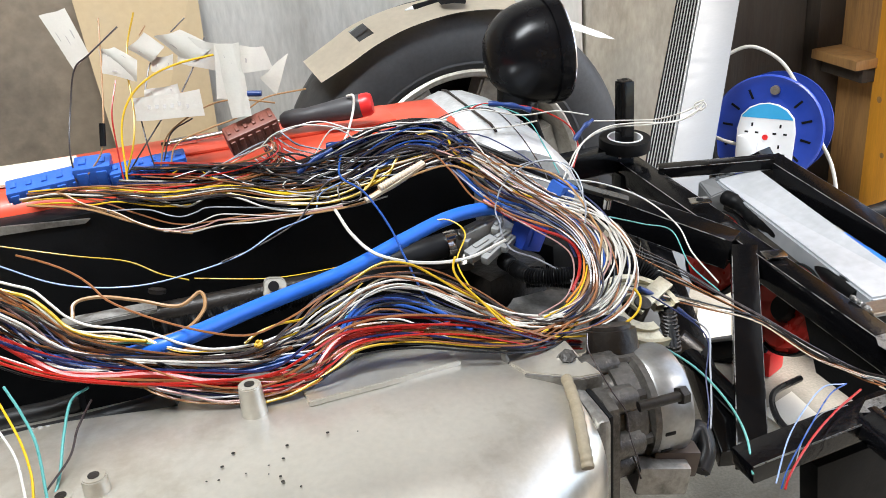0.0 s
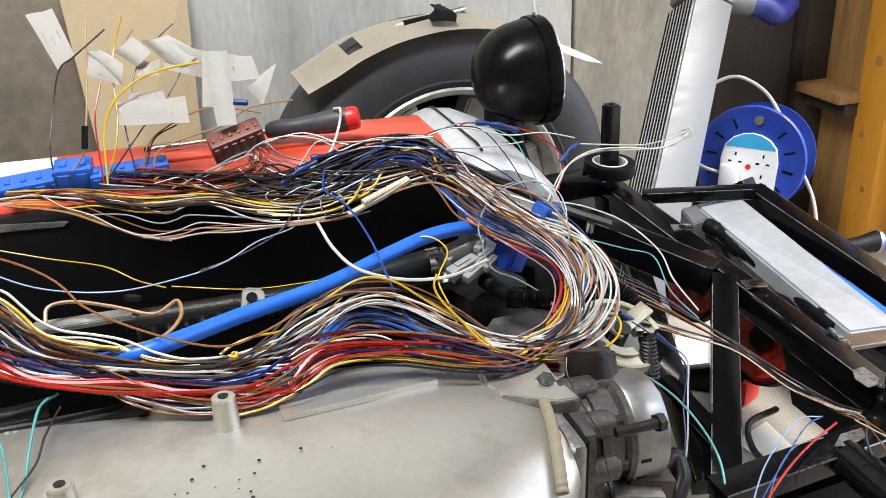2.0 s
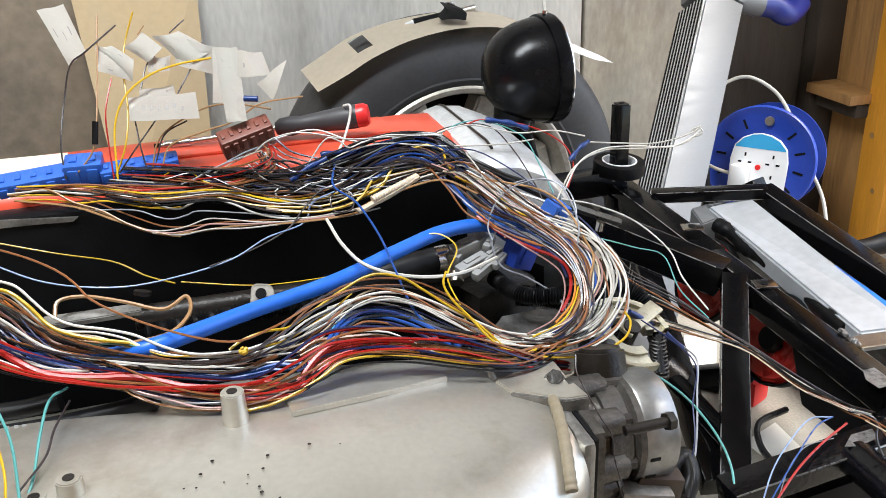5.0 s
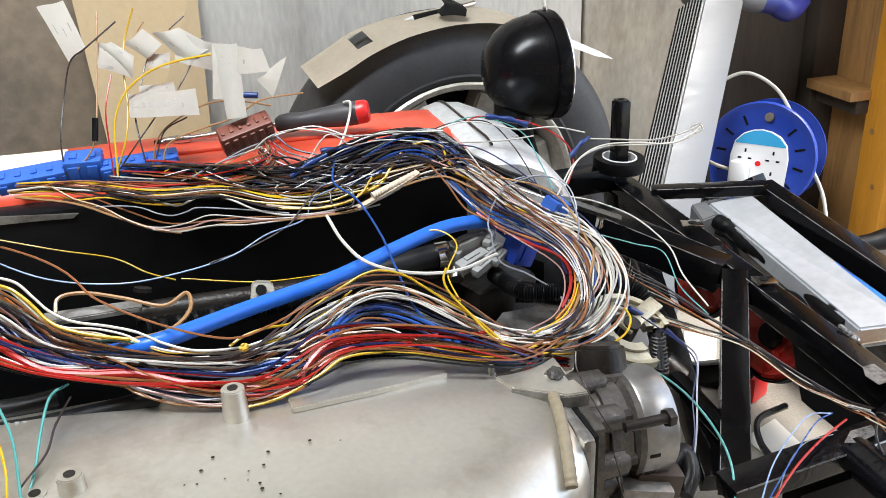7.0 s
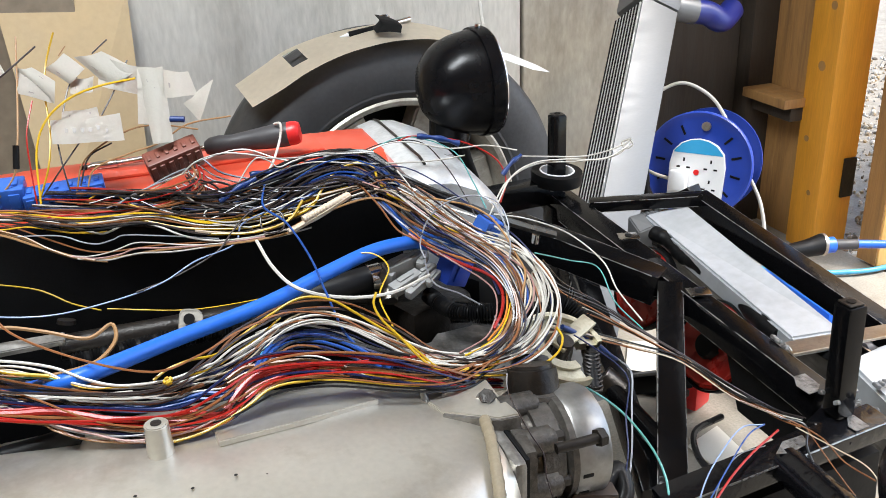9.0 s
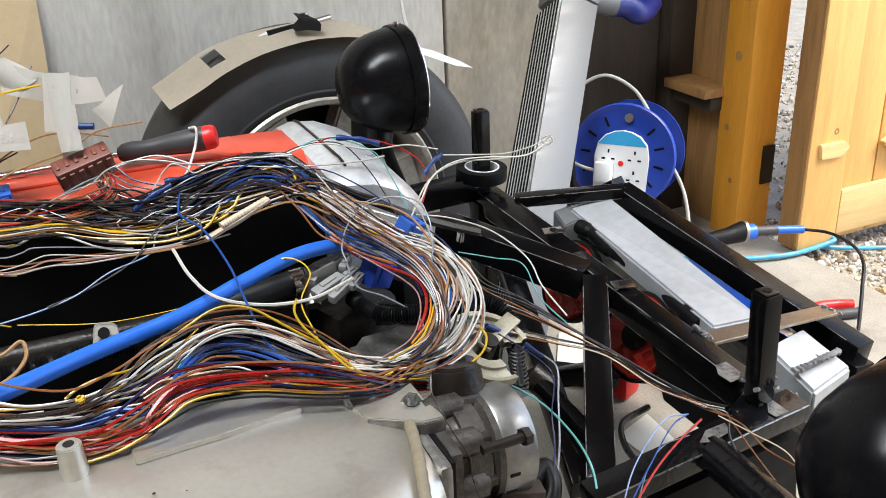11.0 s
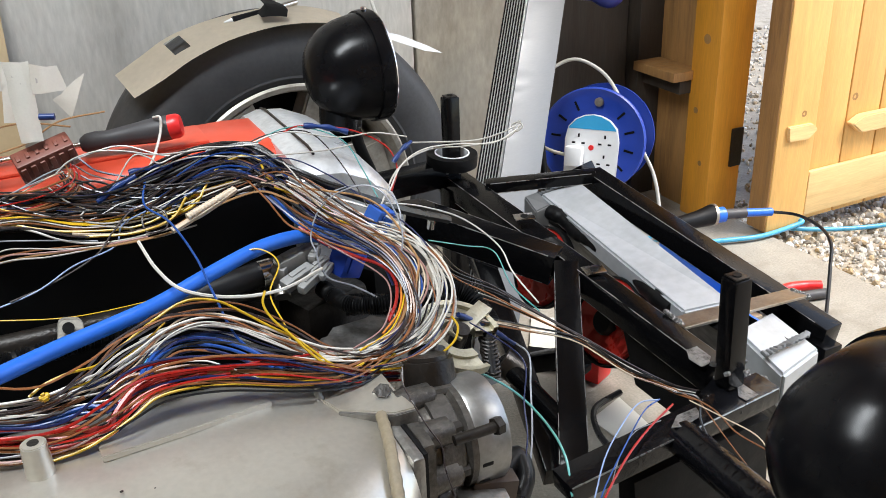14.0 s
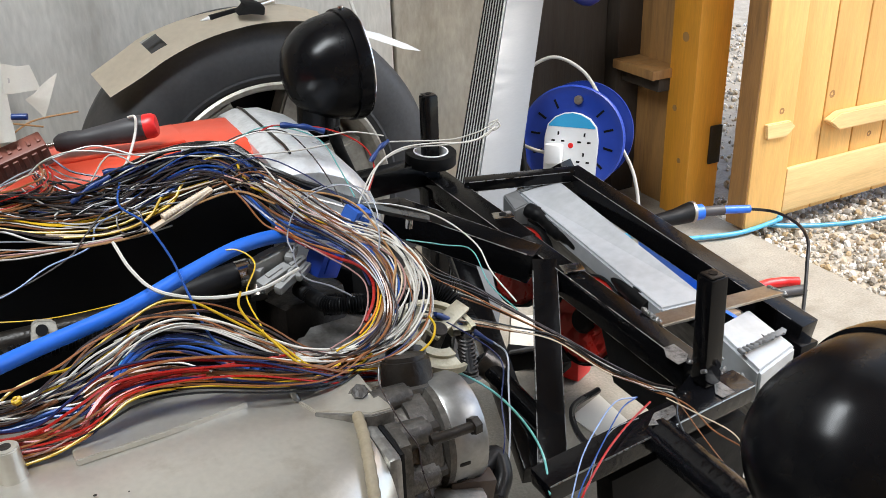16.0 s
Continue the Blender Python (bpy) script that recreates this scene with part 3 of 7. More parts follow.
# ---- radiator with two fans ----
radiator = thing("radiator", "aluminium radiator with two red electric fans", "radiator", (0.82, 0.95, 0.05))
RT = 0.398
part("top_tank", prism([(0.797, 1.201, 0.399), (0.86, 1.178, 0.415), (0.832, 0.791, 0.384), (0.762, 0.801, 0.383)], -0.03, None, 0.003), "alu_rad", radiator, "brushed aluminium top tank")
part("end_tank", prism([(0.789, 0.736, 0.381), (0.868, 0.757, 0.376), (0.868, 0.675, 0.363), (0.787, 0.653, 0.362)], -0.05, None, 0.004), "alu_tank", radiator, "welded aluminium end tank")
part("end_plate", prism([(0.773, 1.211, 0.396), (0.796, 1.204, 0.403), (0.792, 1.164, 0.393), (0.765, 1.162, 0.388)], -0.06, None, 0.002), "alu", radiator)
for k in range(9):
    p = Vector((0.797, 1.201, 0.397)).lerp(Vector((0.842, 1.186, 0.413)), k / 8) + Vector((0, 0, 0.002))
    part("weld_bead", box(p, (0.009, 0.008, 0.005), pose(0, 0, 0, 10, 20, k * 31), 0.002), "alu", radiator)
for k in range(11):
    p = Vector((0.786, 0.684, 0.373)).lerp(Vector((0.863, 0.694, 0.372)), k / 10) + Vector((0, 0, 0.003))
    part("weld_bead", box(p, (0.008, 0.009, 0.005), pose(0, 0, 0, 10, 20, k * 31), 0.002), "alu", radiator)
core = part("core", beam((0.825, 0.95, 0.36), (0.985, 0.95, 0.13), 0.5, 0.04, 0.002, None, (1, 0, 0.7)), "black", radiator, "black painted cooling core", False)
for c in ((0.746, 1.113, 0.316), (0.746, 0.933, 0.307)):
    c = Vector(c)
    fm = Matrix.Translation(c) @ axes((-1, -0.08, 0.4), (0, 1, 0))
    fan = part("fan_shroud", lathe([(0.062, -0.012), (0.0655, -0.012), (0.0655, 0.002), (0.063, 0.003), (0.062, -0.012)], fm, 48), "black", radiator)
    part("fan_hub", lathe([(0, 0.016), (0.016, 0.016), (0.02, 0.01), (0.02, -0.01)], fm, 32), "black", fan)
    part("fan_disc", lathe([(0.02, 0.004), (0.028, 0.0065), (0.034, 0.0045), (0.042, 0.0065), (0.048, 0.0045), (0.055, 0.006), (0.062, -0.004)], fm, 48), "fan_red", fan, "red fan blades")
    for k in range(8):
        a = k * math.pi / 4
        bm = bmesh.new()
        q = [fm @ Vector((r * math.cos(a + s), r * math.sin(a + s), z)) for r, s, z in ((0.018, 0, 0.0075), (0.06, 0.25, 0.0060), (0.06, 0.6, 0.0035), (0.018, 0.5, 0.0055))]
        bm.faces.new([bm.verts.new(v) for v in q])
        bmesh.ops.solidify(bm, geom=bm.faces[:], thickness=0.002)
        part("blade", bm, "fan_red", fan)
    part("motor_bolt", rod(fm @ Vector((0.05, 0.02, 0.012)), fm @ Vector((0.05, 0.02, 0.02)), 0.005), "chrome", fan)
part("black_trim", hose([(0.784, 1.152, 0.388), (0.792, 1.122, 0.384), (0.791, 1.081, 0.376), (0.791, 1.044, 0.377), (0.794, 0.977, 0.371), (0.775, 0.887, 0.371), (0.767, 0.829, 0.37)], lambda s: 0.0115 + 0.0012 * math.sin(s * 23) + 0.0006 * math.sin(s * 71), 14), "black", radiator, "black foam edging")

# ---- the engine ----
engine = thing("engine", "straight engine with red cam cover, pale plenum and throttle body", "engine", (0.1, 0.9, 0.0))
# block and side cover get near-black colour in place of the valley's shade
part("block", span((-0.75, 0.76, 0.02), (0.36, 1.20, 0.30), 0.02), "black", engine, "engine block coloured black to stand for deep shade")
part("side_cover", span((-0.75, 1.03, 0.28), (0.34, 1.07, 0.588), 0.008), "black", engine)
# cam cover: a rounded bar with a raised centre rib
prof = [(1.066, 0.568), (1.068, 0.578), (1.071, 0.590), (1.078, 0.600), (1.095, 0.607), (1.20, 0.607), (1.222, 0.598), (1.232, 0.57), (1.232, 0.50)]
bm = bmesh.new()
rows = [[bm.verts.new((x, y, z - drop)) for y, z in prof] for x, drop in ((-0.75, 0.0), (0.30, 0.0), (0.335, 0.002), (0.352, 0.010))]
for p, q in zip(rows, rows[1:]):
    for i in range(len(prof) - 1):
        bm.faces.new((p[i], p[i + 1], q[i + 1], q[i]))
bm.faces.new(rows[-1])
cover = part("cam_cover", bm, "red_cover", engine, "glossy red painted cam cover")
part("raised_panel", span((-0.10, 1.115, 0.606), (0.265, 1.19, 0.6115), 0.003), "red_cover", cover)
part("label_plate", prism([(-0.257, 1.188, 0.609), (-0.133, 1.18, 0.609), (-0.127, 1.11, 0.609), (-0.245, 1.106, 0.609)], 0.003), "card_pale", cover, "faded cream plate on the cover")
part("chrome_strip", span((-0.02, 1.035, 0.586), (0.20, 1.066, 0.592), 0.002), "cast_bright", cover, "bright metal strip along the cover")
part("flange_strip", prism([(-0.2702, 1.028, 0.5916), (-0.2036, 1.028, 0.5891), (-0.1177, 1.028, 0.5811), (-0.1246, 1.028, 0.5761), (-0.1654, 1.028, 0.5784), (-0.2056, 1.028, 0.5794), (-0.2726, 1.028, 0.5815)], (0, 0.003, 0), None, 0.0005), "cast_alu", engine, "dull alloy edge strip below the cam cover")
# front timing cover
bm = bmesh.new()
prof = [(0.335, 0.44), (0.335, 0.604), (0.355, 0.610), (0.39, 0.606), (0.425, 0.590), (0.452, 0.56), (0.468, 0.52), (0.472, 0.44)]
rows = []
for y, k in ((0.975, 0.90), (0.99, 0.965), (1.03, 0.985), (1.10, 1.0), (1.19, 1.0), (1.225, 0.985), (1.245, 0.93)):
    rows.append([bm.verts.new((0.335 + (x - 0.335) * k, y, 0.44 + (z - 0.44) * k)) for x, z in prof])
for p, q in zip(rows, rows[1:]):
    for i in range(len(prof) - 1):
        bm.faces.new((p[i], p[i + 1], q[i + 1], q[i]))
bm.faces.new(rows[0]), bm.faces.new(rows[-1])
timing = part("timing_cover", bm, "cast_bright", engine, "clean cast aluminium front cover")
part("cover_label", prism([(0.375, 1.039, 0.575), (0.406, 1.032, 0.581), (0.406, 1.026, 0.578), (0.375, 1.032, 0.573)], 0.001), "grey_plastic", timing)
for x, z in ((0.362, 0.6105),):
    part("cover_seam", sweep([Vector((x, 1.01 + 0.02 * k, z - (0.004 if k in (0, 11) else 0))) for k in range(12)], 0.0018, 5), "dark_metal", timing)
part("cover_bolt", rod((0.465, 1.0, 0.52), (0.49, 0.995, 0.52), 0.008, None, 6), "dark_metal", timing)

# plenum
bm = bmesh.new()
rows = []
for x, k in ((-0.62, 1.0), (-0.30, 1.0), (-0.10, 1.0), (0.04, 0.99), (0.11, 0.95), (0.17, 0.88), (0.215, 0.79), (0.25, 0.69), (0.272, 0.61), (0.284, 0.54)):
    ring = []
    for i in range(48):
        a = 2 * math.pi * i / 48
        c, s = math.cos(a), math.sin(a)
        ring.append(bm.verts.new((x, 0.631 + 0.05 * (1 - k) + 0.179 * k * math.copysign(abs(c) ** 0.6, c), 0.401 + 0.06 * (1 - k) + 0.108 * k * math.copysign(abs(s) ** 0.6, s))))
    rows.append(ring)
for p, q in zip(rows, rows[1:]):
    for i in range(48):
        bm.faces.new((p[i], p[(i + 1) % 48], q[(i + 1) % 48], q[i]))
bm.faces.new(rows[0]), bm.faces.new(rows[-1])
plenum = part("intake_plenum", bm, "cast", engine, "pale cast intake plenum with specks of grime")
part("top_pad", prism([(0.05556, 0.704, 0.5042), (0.1221, 0.7101, 0.5011), (0.1941, 0.7225, 0.4928), (0.2016, 0.6889, 0.4986), (0.1244, 0.6732, 0.5051), (0.05767, 0.6663, 0.5077)], 0.0062, None, 0.001), "cast", plenum)
for c, h in (((0.012, 0.678, 0.537), 0.06), ((-0.115, 0.622, 0.523), 0.06), ((-0.142, 0.625, 0.51), 0.06)):
    c = Vector(c)
    boss = part("boss", rod(c - Vector((0, 0, h)), c, 0.0125, 0.0098, 28, None, 0.001), "cast", plenum)
    part("tapped_hole", rod(c + Vector((0, 0, -0.001)), c + Vector((0, 0, 0.0006)), 0.0045), "dark_metal", boss)
random.seed(4)
for k in range(14):
    x, y = random.gauss(0.01, 0.05), random.uniform(0.56, 0.63)
    s = max(0.05, 1 - (abs(y - 0.622) / 0.1695) ** (2 / 0.66))
    z = 0.402 + 0.1079 * s ** 0.3
    part("grime_speck", lathe([(0, 0.0006), (0.0006 + random.random() * 0.0012, 0.0)], Matrix.Translation((x, y, z)), 7), "dark_metal", plenum)
# bracket on the plenum's end
bracket = part("throttle_bracket", prism([(0.244, 0.6796, 0.497), (0.249, 0.6669, 0.497), (0.2518, 0.6576, 0.497), (0.2928, 0.6302, 0.497), (0.3135, 0.6283, 0.497), (0.3079, 0.6644, 0.497), (0.3078, 0.6942, 0.497), (0.2856, 0.7023, 0.497), (0.2689, 0.6882, 0.497)], -0.006, None, 0.001), "cast", engine, "cast bracket bolted on the plenum")
part("folded_lip", prism([(0.2517, 0.6575, 0.4965), (0.2927, 0.6301, 0.4965), (0.3135, 0.6282, 0.4965), (0.3124, 0.6259, 0.4965), (0.2913, 0.627, 0.4965), (0.2501, 0.6545, 0.4965)], -0.016, None, 0.0008), "cast_alu", bracket)
part("hook", hose([(0.247, 0.678, 0.49), (0.245, 0.686, 0.494), (0.243, 0.69, 0.502), (0.244, 0.688, 0.508)], 0.0035, 10), "cast_alu", bracket)
bolt = rod((0.296, 0.665, 0.493), (0.295, 0.66, 0.502), 0.0075, None, 6)
part("bolt", bolt, "dark_metal", bracket)
part("washer", rod((0.296, 0.664, 0.493), (0.295, 0.662, 0.494), 0.0105), "cast_alu", bracket)
part("slot", prism([(0.277, 0.697, 0.488), (0.288, 0.704, 0.488), (0.291, 0.688, 0.488), (0.28, 0.683, 0.488)], 0.0056), "black", bracket)
# end flange and throttle body
TB = Vector((0.358, 0.652, 0.437))
TM = Matrix.Translation(TB) @ axes((1, 0.02, -0.05), (0, 0, 1))
throttle = part("throttle_body", lathe([(0.0, -0.06), (0.042, -0.06), (0.045, -0.055), (0.045, -0.07), (0.043, -0.045), (0.046, -0.035), (0.046, -0.01), (0.052, -0.006), (0.0525, 0.0)], TM, 48), "grimy_cast", engine, "grimy cast throttle body")
part("end_flange", span((0.284, 0.575, 0.33), (0.297, 0.722, 0.486), 0.006), "cast_alu", throttle)
part("mount_flange", span((0.3, 0.59, 0.37), (0.314, 0.718, 0.484), 0.012), "grimy_cast", throttle)
part("gasket", span((0.2965, 0.58, 0.36), (0.3005, 0.72, 0.485), 0.001), "black", throttle)
part("bore_ring", lathe([(0.0525, 0.0), (0.0535, 0.002), (0.0535, 0.03), (0.0515, 0.034), (0.046, 0.034), (0.044, -0.02)], TM, 56), "ring_alu", throttle, "machined bright bore ring")
part("mid_ring", lathe([(0.046, -0.034), (0.0495, -0.033), (0.0495, -0.012), (0.046, -0.009)], TM, 48), "grimy_cast", throttle)
for k in range(7):
    a = 1.6 + k * 0.42
    part("ring_slot", box(TM @ Vector((0.0525 * math.cos(a), 0.0525 * math.sin(a), 0.008)), (0.0035, 0.004, 0.011), TM.to_3x3().to_4x4() @ pose(0, 0, 0, 0, 0, math.degrees(a)), 0.001), "black", throttle)
for dy, dz in ((-0.033, 0.033), (-0.047, -0.004), (0.004, 0.047), (-0.036, -0.034)):
    c = TB + Vector((0, dy, dz))
    lug_part = part("flange_lug", rod(c + Vector((-0.058, 0, 0)), c + Vector((-0.016, 0, 0)), 0.0145, 0.0125, 20, None, 0.004), "grimy_cast", throttle)
    part("lug_bolt", rod(c + Vector((-0.017, 0, 0)), c + Vector((-0.008, 0, 0)), 0.0065, None, 6), "dark_metal", lug_part)
part("butterfly", lathe([(0, -0.012), (0.044, -0.012)], TM, 32), "steel", throttle)
for k in range(6):
    a = 2.2 + k * 0.28
    part("rib", box(TM @ Vector((0.047 * math.cos(a), 0.047 * math.sin(a), -0.022)), (0.004, 0.004, 0.03), TM.to_3x3().to_4x4(), 0.001), "grimy_cast", throttle)
for a, b, r in (((0.334, 0.656, 0.456), (0.367, 0.652, 0.456), 0.012), ((0.333, 0.64, 0.434), (0.356, 0.639, 0.433), 0.012), ((0.339, 0.679, 0.472), (0.372, 0.684, 0.467), 0.014)):
    part("casting_lug", rod(a, b, r, r * 0.85, 20, None, 0.003), "grimy_cast", throttle)
part("stud", rod((0.331, 0.593, 0.478), (0.374, 0.592, 0.479), 0.0048, None, 16), "dark_metal", throttle)
part("nut", rod((0.37, 0.592, 0.479), (0.377, 0.593, 0.479), 0.0085, None, 6), "dark_metal", throttle)
part("actuator", rod((0.359, 0.703, 0.451), (0.373, 0.731, 0.485), 0.022, 0.02, 24, None, 0.003), "dark_metal", throttle, "dark grimy idle actuator")
part("pulley_housing", rod((0.35, 0.6769, 0.474), (0.3528, 0.6894, 0.505), 0.026, 0.023, 28, None, 0.004), "dark_metal", throttle, "oily dark pulley housing")
part("housing_lip", lathe([(0.026, 0), (0.030, 0.001), (0.030, 0.006), (0.026, 0.008)], Matrix.Translation((0.35, 0.6769, 0.474)) @ axes(Vector((0.3528, 0.6894, 0.505)) - Vector((0.35, 0.6769, 0.474))), 28), "grimy_cast", throttle)
part("actuator_arm", hose([(0.359, 0.677, 0.468), (0.368, 0.69, 0.478), (0.371, 0.703, 0.483), (0.367, 0.715, 0.483)], 0.010, 12), "dark_metal", throttle)
QM = Matrix.Translation((0.414, 0.745, 0.478)) @ axes((0.15, -0.4, 1), (1, 0, 0)) @ Matrix.Scale(1.25, 4)
quad = part("throttle_quadrant", lathe([(0.016, 0.003), (0.024, 0.003), (0.024, 0.0), (0.034, -0.001), (0.034, 0.003), (0.038, 0.004), (0.038, -0.004), (0.034, -0.005), (0.016, -0.005), (0.016, 0.003)], QM, 40, None, 285), "zinc", throttle, "pale zinc throttle quadrant")
part("quadrant_arm", box(QM @ Vector((0.014, 0.01, 0.006)), (0.05, 0.014, 0.004), QM.to_3x3().to_4x4() @ pose(0, 0, 0, 0, 0, 30), 0.001), "zinc", quad)
part("quadrant_hub", rod(QM @ Vector((0, 0, -0.03)), QM @ Vector((0, 0, 0.010)), 0.009), "dark_metal", quad)
line = [Vector((0.451, 0.753, 0.468)).lerp(Vector((0.435, 0.712, 0.443)), i / 70) + Vector((math.cos(i * 1.0), math.sin(i * 1.0), 0)) * 0.0085 for i in range(71)]
part("return_spring", sweep(line, 0.0016, 6), "dark_metal", throttle)
part("spring_core", rod((0.451, 0.752, 0.466), (0.435, 0.712, 0.443), 0.006), "black", throttle)
sens = part("position_sensor", box((0.378, 0.616, 0.395), (0.045, 0.03, 0.028), pose(0, 0, 0, 0, 10, -10), 0.003), "sensor_brown", throttle, "brown plastic sensor plug")
part("sensor_lead", hose([(0.396, 0.623, 0.398), (0.416, 0.631, 0.404), (0.415, 0.615, 0.392), (0.401, 0.602, 0.38)], 0.010, 10), "rubber", sens)
part("sensor_body", box((0.359, 0.607, 0.39), (0.05, 0.035, 0.03), pose(0, 0, 0, 0, 10, -10), 0.003), "cast_alu", throttle)
part("alloy_hose_end", hose([(0.282, 0.6348, 0.4953), (0.2752, 0.6055, 0.4956), (0.2669, 0.576, 0.4929), (0.259, 0.549, 0.4841), (0.2559, 0.5367, 0.4761)], lambda s: 0.0052 + 0.0003 * math.sin(s * 60), 12, 14), "pipe", throttle, "pale ridged breather pipe")

# dark pipework in the valley
part("fuel_rail", rod((-0.069, 0.898, 0.51), (0.279, 0.936, 0.487), 0.013, None, 18), "dark_metal", engine, "grimy fuel rail")
part("heater_hose", hose([(0.138, 0.895, 0.509), (0.204, 0.902, 0.515), (0.259, 0.91, 0.518), (0.286, 0.913, 0.516)], 0.0145), "rubber", engine, "black rubber hose")
part("hose_clamp", rod((0.255, 0.908, 0.518), (0.269, 0.91, 0.518), 0.0165, None, 24), "chrome", engine, "bright worm-drive hose clamp")
low_hose = part("lower_hose", hose([(-0.2274, 0.7405, 0.4983), (-0.1898, 0.7484, 0.4924), (-0.1436, 0.7464, 0.4926), (-0.09504, 0.7391, 0.4994), (-0.05045, 0.7304, 0.5093)], 0.0094), "rubber", engine, "black rubber hose with faint print")
part("print_bar", prism([(-0.1772, 0.744, 0.5027), (-0.1736, 0.7438, 0.5025), (-0.1737, 0.7403, 0.4979), (-0.1773, 0.7405, 0.4981)], 0.0006), "grey_plastic", low_hose)
part("print_bar", prism([(-0.1699, 0.7436, 0.5024), (-0.1663, 0.7434, 0.5022), (-0.1665, 0.7399, 0.4975), (-0.1701, 0.7401, 0.4977)], 0.0006), "grey_plastic", low_hose)
part("print_bar", prism([(-0.1636, 0.7431, 0.5021), (-0.1599, 0.7428, 0.502), (-0.1601, 0.7394, 0.4973), (-0.1637, 0.7397, 0.4974)], 0.0006), "grey_plastic", low_hose)
part("lower_hose", hose([(-0.2338, 0.7749, 0.4954), (-0.1944, 0.7846, 0.4918), (-0.1657, 0.7834, 0.4919), (-0.1358, 0.7811, 0.4961)], 0.0105), "rubber", engine, "black rubber hose")
lug = part("lifting_lug", prism([(0.044, 0.849, 0.522), (0.049, 0.866, 0.538), (0.054, 0.866, 0.541), (0.067, 0.862, 0.54), (0.071, 0.859, 0.536), (0.068, 0.842, 0.521)], (0, 0.006, 0), None, 0.001), "lug_metal", engine, "small cast lifting lug")
part("lug_hole", rod((0.057, 0.855, 0.536), (0.057, 0.852, 0.538), 0.0055), "black", lug)
part("plate", prism([(-0.151, 0.876, 0.533), (-0.06, 0.882, 0.529), (-0.06, 0.869, 0.526), (-0.148, 0.862, 0.529)], 0.006, None, 0.001), "cast_alu", engine, "dull flat alloy rail")
part("plate_bolt", rod((-0.058, 0.896, 0.536), (-0.057, 0.897, 0.54), 0.009, None, 12), "dark_metal", engine)
line = smooth_line([(-0.057, 0.842, 0.518), (0.014, 0.854, 0.516), (0.086, 0.876, 0.509), (0.137, 0.892, 0.501)], 40)
part("corrugated_conduit", sweep(line, lambda s: 0.010 + 0.0016 * math.sin(s * 420), 12), "black", engine, "black corrugated conduit")
line = smooth_line([(0.335, 0.86, 0.482), (0.359, 0.853, 0.48), (0.385, 0.834, 0.48)], 40)
part("corrugated_conduit", sweep(line, lambda s: 0.011 + 0.0016 * math.sin(s * 150), 12), "black", engine)
line = smooth_line([(0.44, 0.833, 0.488), (0.462, 0.822, 0.478), (0.473, 0.8, 0.462), (0.472, 0.773, 0.451)], 30)
part("corrugated_conduit", sweep(line, lambda s: 0.011 + 0.0016 * math.sin(s * 150), 12), "black", engine)
part("thermostat_housing", prism([(0.272, 0.816, 0.468), (0.308, 0.861, 0.466), (0.368, 0.875, 0.459), (0.407, 0.849, 0.453), (0.389, 0.796, 0.449), (0.319, 0.786, 0.458)], -0.05, None, 0.012), "cast_alu", engine, "cast aluminium housing")
part("corrugated_conduit", sweep(smooth_line([(0.317, 0.884, 0.497), (0.329, 0.835, 0.497), (0.357, 0.816, 0.498), (0.396, 0.815, 0.495), (0.449, 0.823, 0.473), (0.481, 0.826, 0.449)], 40), lambda s: 0.0085 + 0.0014 * math.sin(s * 400), 12), "black", engine)
part("alloy_cover", prism([(0.295, 0.885, 0.42), (0.326, 0.932, 0.42), (0.389, 0.924, 0.42), (0.409, 0.885, 0.42), (0.381, 0.838, 0.42)], 0.02, None, 0.006), "cast_alu", engine, "dull alloy cover plate")
part("dark_body", box((0.325, 0.908, 0.455), (0.09, 0.06, 0.06), pose(0, 0, 0, 0, 0, 20), 0.012), "dark_metal", engine)
part("dark_body", box((0.413, 0.945, 0.468), (0.09, 0.05, 0.05), pose(0, 0, 0, 0, 0, 30), 0.012), "black", engine)
for k, (c, s) in enumerate((((0.288, 0.896, 0.531), (0.032, 0.016, 0.02)), ((0.303, 0.899, 0.535), (0.03, 0.012, 0.014)), ((0.29, 0.879, 0.519), (0.04, 0.014, 0.014)), ((0.316, 0.885, 0.524), (0.03, 0.010, 0.010)), ((0.3, 0.869, 0.516), (0.034, 0.010, 0.011)), ((0.321, 0.876, 0.52), (0.026, 0.009, 0.009)), ((0.277, 0.895, 0.521), (0.018, 0.016, 0.024)), ((0.316, 0.895, 0.534), (0.022, 0.010, 0.010)))):
    plug = part("injector_plug", box(c, s, pose(0, 0, 0, 10, -12, 8 + 6 * k), 0.003), "grey_plastic", engine, "grey injector connector")
    part("plug_rib", box(Vector(c) + Vector((0, 0, s[2] / 2)), (s[0] * 0.5, s[1] * 0.5, 0.004), pose(0, 0, 0, 10, -12, 8 + 6 * k), 0.001), "grey_plastic", plug)
part("union", rod((0.281, 0.918, 0.524), (0.273, 0.885, 0.497), 0.009), "steel", engine)

blue = thing("blue_hose", "bright blue silicone vacuum hose across the engine", "hose", (0.1, 0.83, 0.53))
part("hose_tube", hose([(-0.1557, 0.7837, 0.5417), (-0.1284, 0.7822, 0.5356), (-0.08902, 0.7716, 0.5385), (-0.04319, 0.7489, 0.5537), (0.041, 0.808, 0.542), (0.13, 0.84, 0.544), (0.196, 0.865, 0.553), (0.253, 0.885, 0.56), (0.295, 0.895, 0.559), (0.325, 0.905, 0.55), (0.346, 0.914, 0.532)], 0.0078, 18), "blue_hose", blue)

